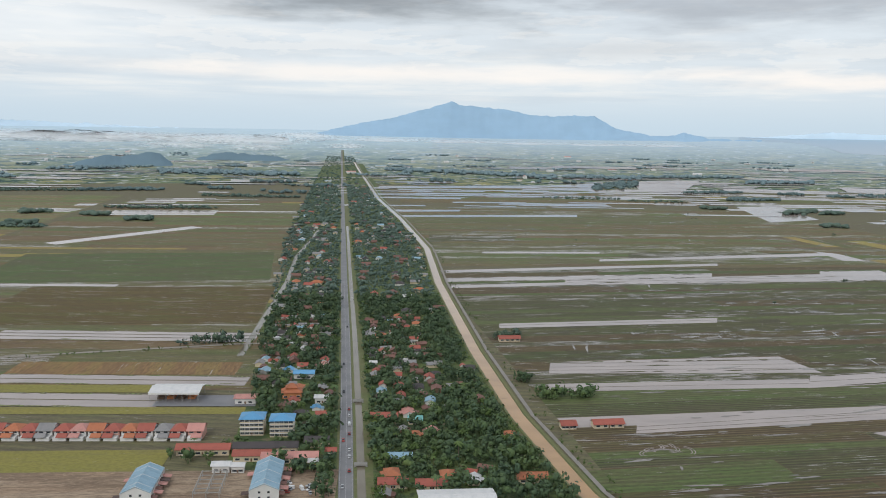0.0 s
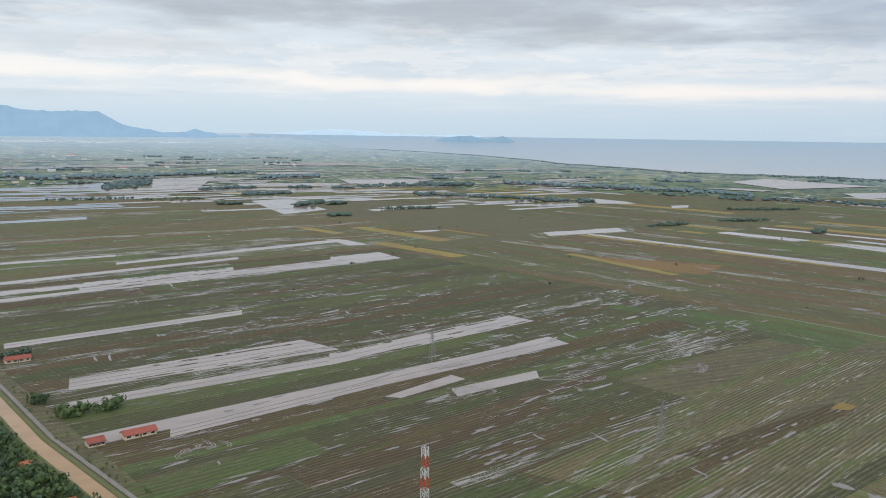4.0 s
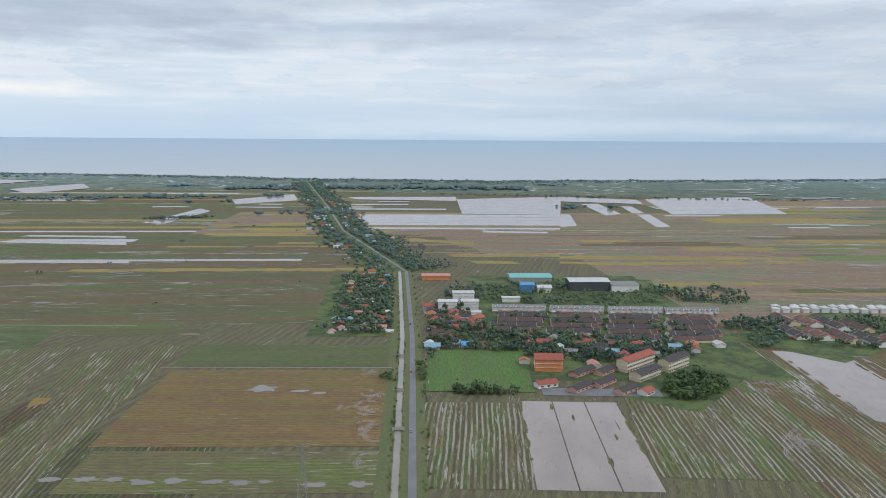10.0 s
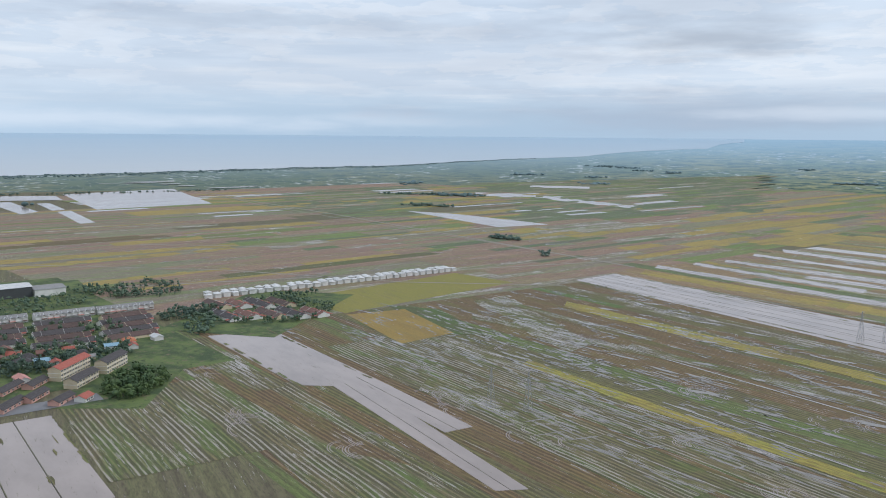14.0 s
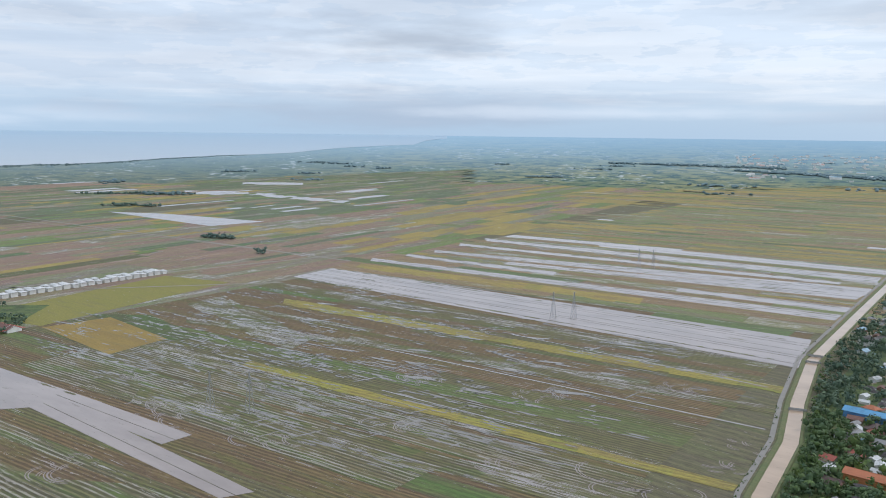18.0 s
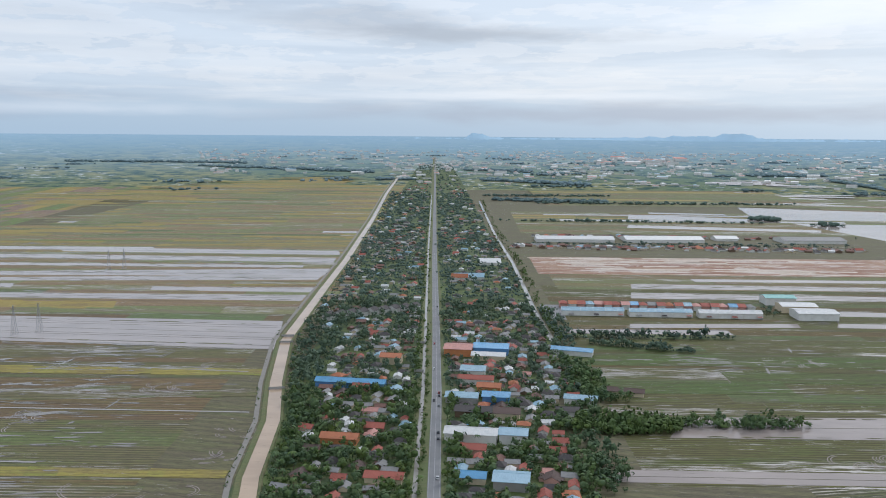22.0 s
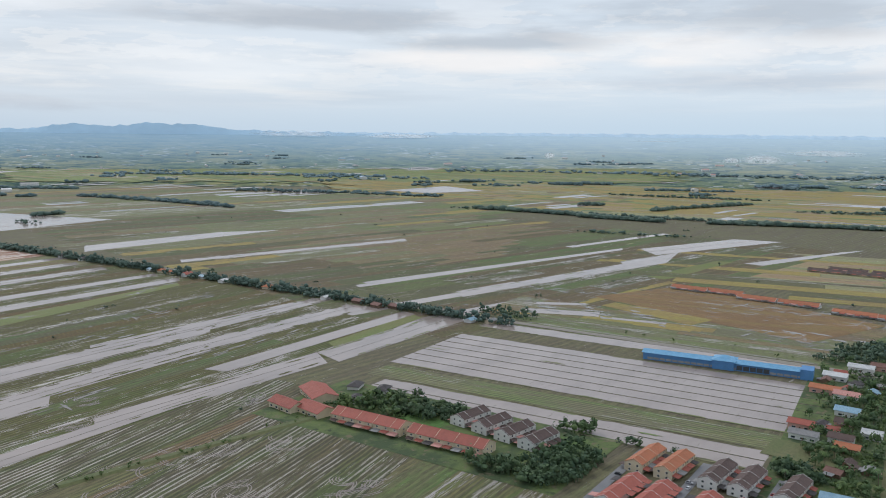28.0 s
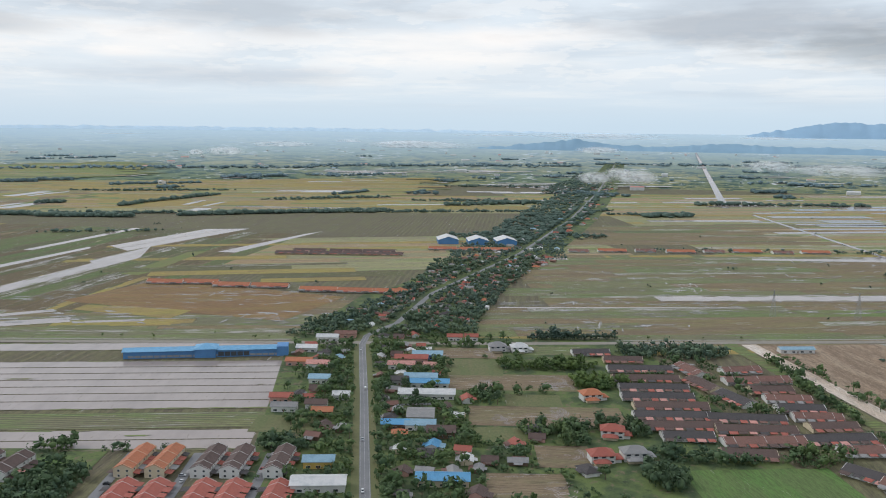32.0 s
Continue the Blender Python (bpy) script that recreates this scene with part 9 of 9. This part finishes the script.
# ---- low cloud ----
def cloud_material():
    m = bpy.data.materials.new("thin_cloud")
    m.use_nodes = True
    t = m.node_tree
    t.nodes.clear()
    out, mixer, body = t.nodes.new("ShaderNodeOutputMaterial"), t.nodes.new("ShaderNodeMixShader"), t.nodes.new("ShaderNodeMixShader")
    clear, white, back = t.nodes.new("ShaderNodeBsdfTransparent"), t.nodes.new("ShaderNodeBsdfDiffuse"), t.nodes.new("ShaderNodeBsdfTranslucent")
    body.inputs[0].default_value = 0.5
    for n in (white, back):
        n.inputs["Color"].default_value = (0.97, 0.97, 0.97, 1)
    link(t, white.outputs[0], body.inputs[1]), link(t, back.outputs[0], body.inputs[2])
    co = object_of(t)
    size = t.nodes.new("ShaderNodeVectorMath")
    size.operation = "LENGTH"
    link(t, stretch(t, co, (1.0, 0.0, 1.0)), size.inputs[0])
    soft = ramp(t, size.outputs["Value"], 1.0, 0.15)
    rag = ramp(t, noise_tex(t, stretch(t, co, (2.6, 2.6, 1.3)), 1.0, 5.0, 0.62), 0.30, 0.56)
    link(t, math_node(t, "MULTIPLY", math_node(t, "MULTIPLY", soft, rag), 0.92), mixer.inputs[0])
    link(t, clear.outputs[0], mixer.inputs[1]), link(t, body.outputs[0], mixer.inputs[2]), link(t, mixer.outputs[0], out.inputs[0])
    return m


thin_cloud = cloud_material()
BALL = bmesh.new()
bmesh.ops.create_icosphere(BALL, subdivisions=4, radius=1.0)
BALL_V, BALL_F = np.array([v.co[:] for v in BALL.verts]), [[v.index for v in f.verts] for f in BALL.faces]
BALL.free()


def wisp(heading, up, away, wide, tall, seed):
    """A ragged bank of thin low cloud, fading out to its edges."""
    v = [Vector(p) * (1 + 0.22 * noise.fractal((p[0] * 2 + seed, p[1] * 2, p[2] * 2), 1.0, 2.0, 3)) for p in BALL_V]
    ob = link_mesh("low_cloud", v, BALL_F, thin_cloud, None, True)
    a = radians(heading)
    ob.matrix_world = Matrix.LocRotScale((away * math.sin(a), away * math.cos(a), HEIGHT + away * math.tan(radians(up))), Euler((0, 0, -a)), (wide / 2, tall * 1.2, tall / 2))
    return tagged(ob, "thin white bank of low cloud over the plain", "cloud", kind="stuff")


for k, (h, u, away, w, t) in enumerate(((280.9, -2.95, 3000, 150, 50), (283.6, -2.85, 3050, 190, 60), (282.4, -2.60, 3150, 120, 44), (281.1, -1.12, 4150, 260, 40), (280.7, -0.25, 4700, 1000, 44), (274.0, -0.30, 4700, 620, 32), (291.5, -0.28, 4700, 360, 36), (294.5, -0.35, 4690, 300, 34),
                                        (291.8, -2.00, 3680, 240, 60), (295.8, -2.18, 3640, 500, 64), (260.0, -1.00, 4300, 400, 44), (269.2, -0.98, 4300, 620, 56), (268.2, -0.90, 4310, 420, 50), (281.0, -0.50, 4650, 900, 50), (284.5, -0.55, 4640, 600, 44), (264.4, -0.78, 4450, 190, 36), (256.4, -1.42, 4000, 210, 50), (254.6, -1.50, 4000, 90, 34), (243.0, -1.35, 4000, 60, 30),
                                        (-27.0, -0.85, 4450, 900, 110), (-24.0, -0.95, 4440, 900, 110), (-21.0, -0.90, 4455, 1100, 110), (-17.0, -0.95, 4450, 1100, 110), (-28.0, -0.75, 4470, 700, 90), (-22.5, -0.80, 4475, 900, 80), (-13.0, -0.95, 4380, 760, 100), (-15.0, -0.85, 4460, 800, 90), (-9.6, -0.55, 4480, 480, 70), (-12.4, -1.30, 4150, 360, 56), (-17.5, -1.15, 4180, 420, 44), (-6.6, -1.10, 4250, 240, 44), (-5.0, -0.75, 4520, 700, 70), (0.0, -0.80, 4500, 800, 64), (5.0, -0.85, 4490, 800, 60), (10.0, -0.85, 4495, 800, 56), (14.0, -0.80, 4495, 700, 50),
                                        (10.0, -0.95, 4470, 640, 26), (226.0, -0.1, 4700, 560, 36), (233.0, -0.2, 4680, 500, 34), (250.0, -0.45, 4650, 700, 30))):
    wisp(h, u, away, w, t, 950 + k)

# ---- masts, cars and small works ----
def beam(bm, a, b, r):
    a, b = Vector(a), Vector(b)
    d = (b - a).normalized()
    u = d.orthogonal().normalized() * r
    w = d.cross(u)
    ring = [u, w, -u, -w]
    lo, hi = [bm.verts.new(a + q) for q in ring], [bm.verts.new(b + q) for q in ring]
    for i in range(4):
        bm.faces.new((lo[i], lo[(i + 1) % 4], hi[(i + 1) % 4], hi[i]))
    bm.faces.new(lo[::-1]), bm.faces.new(hi)


mast = thing("radio_mast", "tall red and white lattice radio mast in the fields", "mast")
for k in range(12):
    z0, z1 = k * 5.0 - (0.3 if k == 0 else 0), k * 5.0 + 5.0
    bm = bmesh.new()
    w0, w1 = 1.75 - 0.05 * k, 1.75 - 0.05 * (k + 1)
    for i in range(4):
        (ax, ay), (bx, by) = [((1, 1), (-1, 1), (-1, -1), (1, -1))[q % 4] for q in (i, i + 1)]
        beam(bm, (ax * w0, ay * w0, z0), (ax * w1, ay * w1, z1), 0.16)
        beam(bm, (ax * w0, ay * w0, z0), (bx * w1, by * w1, z1), 0.09), beam(bm, (bx * w0, by * w0, z0), (ax * w1, ay * w1, z1), 0.09)
        beam(bm, (ax * w1, ay * w1, z1), (bx * w1, by * w1, z1), 0.09)
    part("mast_section", bm, mast_white if k % 2 else mast_red, mast, "white lattice section" if k % 2 else "red lattice section")
for i in range(3):
    part("antenna", box(bmesh.new(), -0.2, 0.2, 1.5, 1.8, 0, 2.6), mast_white, mast, "", pose(0, 0, 55.5, 0, 0, 120 * i + 20))
part("lightning_rod", box(bmesh.new(), -0.06, 0.06, -0.06, 0.06, 60, 63), steel, mast)
place(mast, 189.6, 316.8, 20)

pylon = thing("power_pylon", "steel lattice pylon standing in the wet fields", "pylon", "power line pylons")
bm = bmesh.new()
for k in range(6):
    z0, z1 = k * 5.0 - (0.4 if k == 0 else 0), k * 5.0 + 5.0
    w0, w1 = 2.6 - 0.40 * k, 2.6 - 0.40 * (k + 1)
    for i in range(4):
        (ax, ay), (bx, by) = [((1, 1), (-1, 1), (-1, -1), (1, -1))[q % 4] for q in (i, i + 1)]
        beam(bm, (ax * w0, ay * w0, z0), (ax * w1, ay * w1, z1), 0.12)
        beam(bm, (ax * w0, ay * w0, z0), (bx * w1, by * w1, z1), 0.06), beam(bm, (bx * w0, by * w0, z0), (ax * w1, ay * w1, z1), 0.06)
part("lattice", bm, steel, pylon)
for z in (19, 24, 29):
    bm = bmesh.new()
    for s in (-1, 1):
        beam(bm, (0, 0, z), (s * 4.6, 0, z + 0.3), 0.10), beam(bm, (0, 0, z + 1.6), (s * 4.6, 0, z + 0.3), 0.08)
    part("crossarm", bm, steel, pylon)
for x, y in ((500, -354), (478, -372), (484, -795), (466, -809), (578, -1198), (560, -1210), (446, 123), (409, 380), (383, 630), (-905, 470), (-915, 380)):
    put(pylon, x, y, 95)
discard(pylon)

CAR_PAINT = [plain(f"car_paint_{n}", c, 0.3, 0.1) for n, c in (("white", (0.75, 0.75, 0.75)), ("black", (0.03, 0.03, 0.035)), ("silver", (0.45, 0.46, 0.48)), ("red", (0.40, 0.04, 0.03)))]
rubber = plain("tyre_rubber", (0.02, 0.02, 0.02), 0.9)


def car_kind(paint, label, van=False):
    t = thing("car" if not van else "van", label, "car" if not van else "van", "cars on the road")
    L, W = (4.3, 1.7) if not van else (4.8, 1.8)
    sec = [(-L / 2, 0.35), (L / 2, 0.35), (L / 2, 0.80), (L / 2 - 0.9, 0.95), (-L / 2 + 0.5, 0.98), (-L / 2, 0.85)]
    bm = prism(bmesh.new(), sec, -W / 2, W / 2)
    part("body", bm, paint, t)
    top = [(-L / 2 + 0.35, 0.96), (L / 2 - 1.1, 0.93), (L / 2 - 1.75, 1.45), (-L / 2 + 0.95, 1.48)] if not van else [(-L / 2 + 0.1, 0.9), (L / 2 - 0.6, 0.9), (L / 2 - 1.1, 1.95), (-L / 2 + 0.15, 1.98)]
    part("cabin", prism(bmesh.new(), top, -W / 2 + 0.08, W / 2 - 0.08), glass if not van else paint, t, "dark glazed cabin" if not van else "")
    part("roof", box(bmesh.new(), -W / 2 + 0.12, W / 2 - 0.12, top[3][0], top[2][0], top[3][1] - 0.02, top[3][1] + 0.05), paint, t)
    wheel = bmesh.new()
    bmesh.ops.create_cone(wheel, cap_ends=True, segments=10, radius1=0.32, radius2=0.32, depth=0.2, matrix=Matrix.Rotation(radians(90), 4, "Y"))
    me = mesh_of("wheel", wheel, rubber)
    for x in (-W / 2 + 0.1, W / 2 - 0.1):
        for y in (-L / 2 + 0.8, L / 2 - 0.8):
            part("wheel", me, None, t, "", pose(x, y, 0.32))
    return t


CARS = [car_kind(CAR_PAINT[0], "small white car driving on the asphalt"), car_kind(CAR_PAINT[1], "black car driving on the asphalt"), car_kind(CAR_PAINT[2], "silver car driving on the asphalt"),
        car_kind(CAR_PAINT[3], "dark red car driving on the asphalt"), car_kind(CAR_PAINT[0], "white delivery van on the asphalt", True)]


def on_road(line, s, off):
    for a, b in zip(line, line[1:]):
        n = math.dist(a, b)
        if s <= n:
            dx, dy = (b[0] - a[0]) / n, (b[1] - a[1]) / n
            return a[0] + dx * s - dy * off, a[1] + dy * s + dx * off, math.degrees(math.atan2(-dx, dy))
        s -= n


q = random.Random(5)
for line, spots in ((N_ROAD, (75, 98, 120, 131, 148, 160, 178, 196, 210, 252, 330, 470, 620)), (S_ROAD, (95, 160, 172, 230, 242, 254, 262, 330, 420, 600)), (W_ROAD, (70, 150, 260, 380)), (E_ROAD, (180, 330, 520))):
    for s in spots:
        side = q.choice((-1, 1))
        x, y, turn = on_road(line, s, (1.9 if line is not E_ROAD and line is not W_ROAD else 1.2) * side)
        ob = put(q.choice(CARS), x, y, turn + (180 if side > 0 else 0))
        ob.location.z = 0.33
for k in range(14):
    ob = put(q.choice(CARS), -85 + q.uniform(-12, 14), 452 + q.uniform(-10, 14), q.uniform(0, 360))
    ob.location.z = 0.24
for x, y in ((-458, -182), (-462, -141), (-470, -143), (-452, -98), (-480, -98)):
    ob = put(q.choice(CARS), x, y, q.choice((0, 90)))
    ob.location.z = 0.33
for o in CARS:
    discard(o)

# crossings over the canals and drains
def crossing(label, x, y, length, width, turn):
    t = thing("footbridge", label, "bridge")
    part("deck", box(bmesh.new(), -length / 2, length / 2, -width / 2, width / 2, 0.9, 1.25), WALL["grey"], t)
    for s in (-1, 1):
        part("rail", box(bmesh.new(), -length / 2, length / 2, s * width / 2 - 0.06, s * width / 2 + 0.06, 1.25, 2.1), WALL["grey"], t)
        part("abutment", box(bmesh.new(), s * (length / 2 - 0.6) - 0.6, s * (length / 2 - 0.6) + 0.6, -width / 2, width / 2, -0.3, 0.9), WALL["grey"], t)
    return place(t, x, y, turn)


for x, y, L, w, e in ((-61, 607, 8, 3, 7), (-47, 486, 8, 3, 7), (-69, 790, 9, 8, 7), (-36, 400, 8, 3, 7), (652, 100, 9, 3, 98), (560, 86, 9, 3, 98), (760, 116, 9, 3, 98), (176, -640, 13, 2, 15), (207, -790, 13, 2, 10), (212, -815, 13, 3, 8), (60, -560, 9, 3, -4), (69, -700, 9, 3, -4), (76, -800, 9, 3, -4)):
    crossing("small concrete bridge across the water", x, y, L, w, e)
white_shed = hall("big white-roofed hall among dense trees", "hall", 40, 22, 7, 2.0, "white", "white", 6, 1, "gable", "hall")
stand(white_shed, 10, 428, 40, 22, 6)
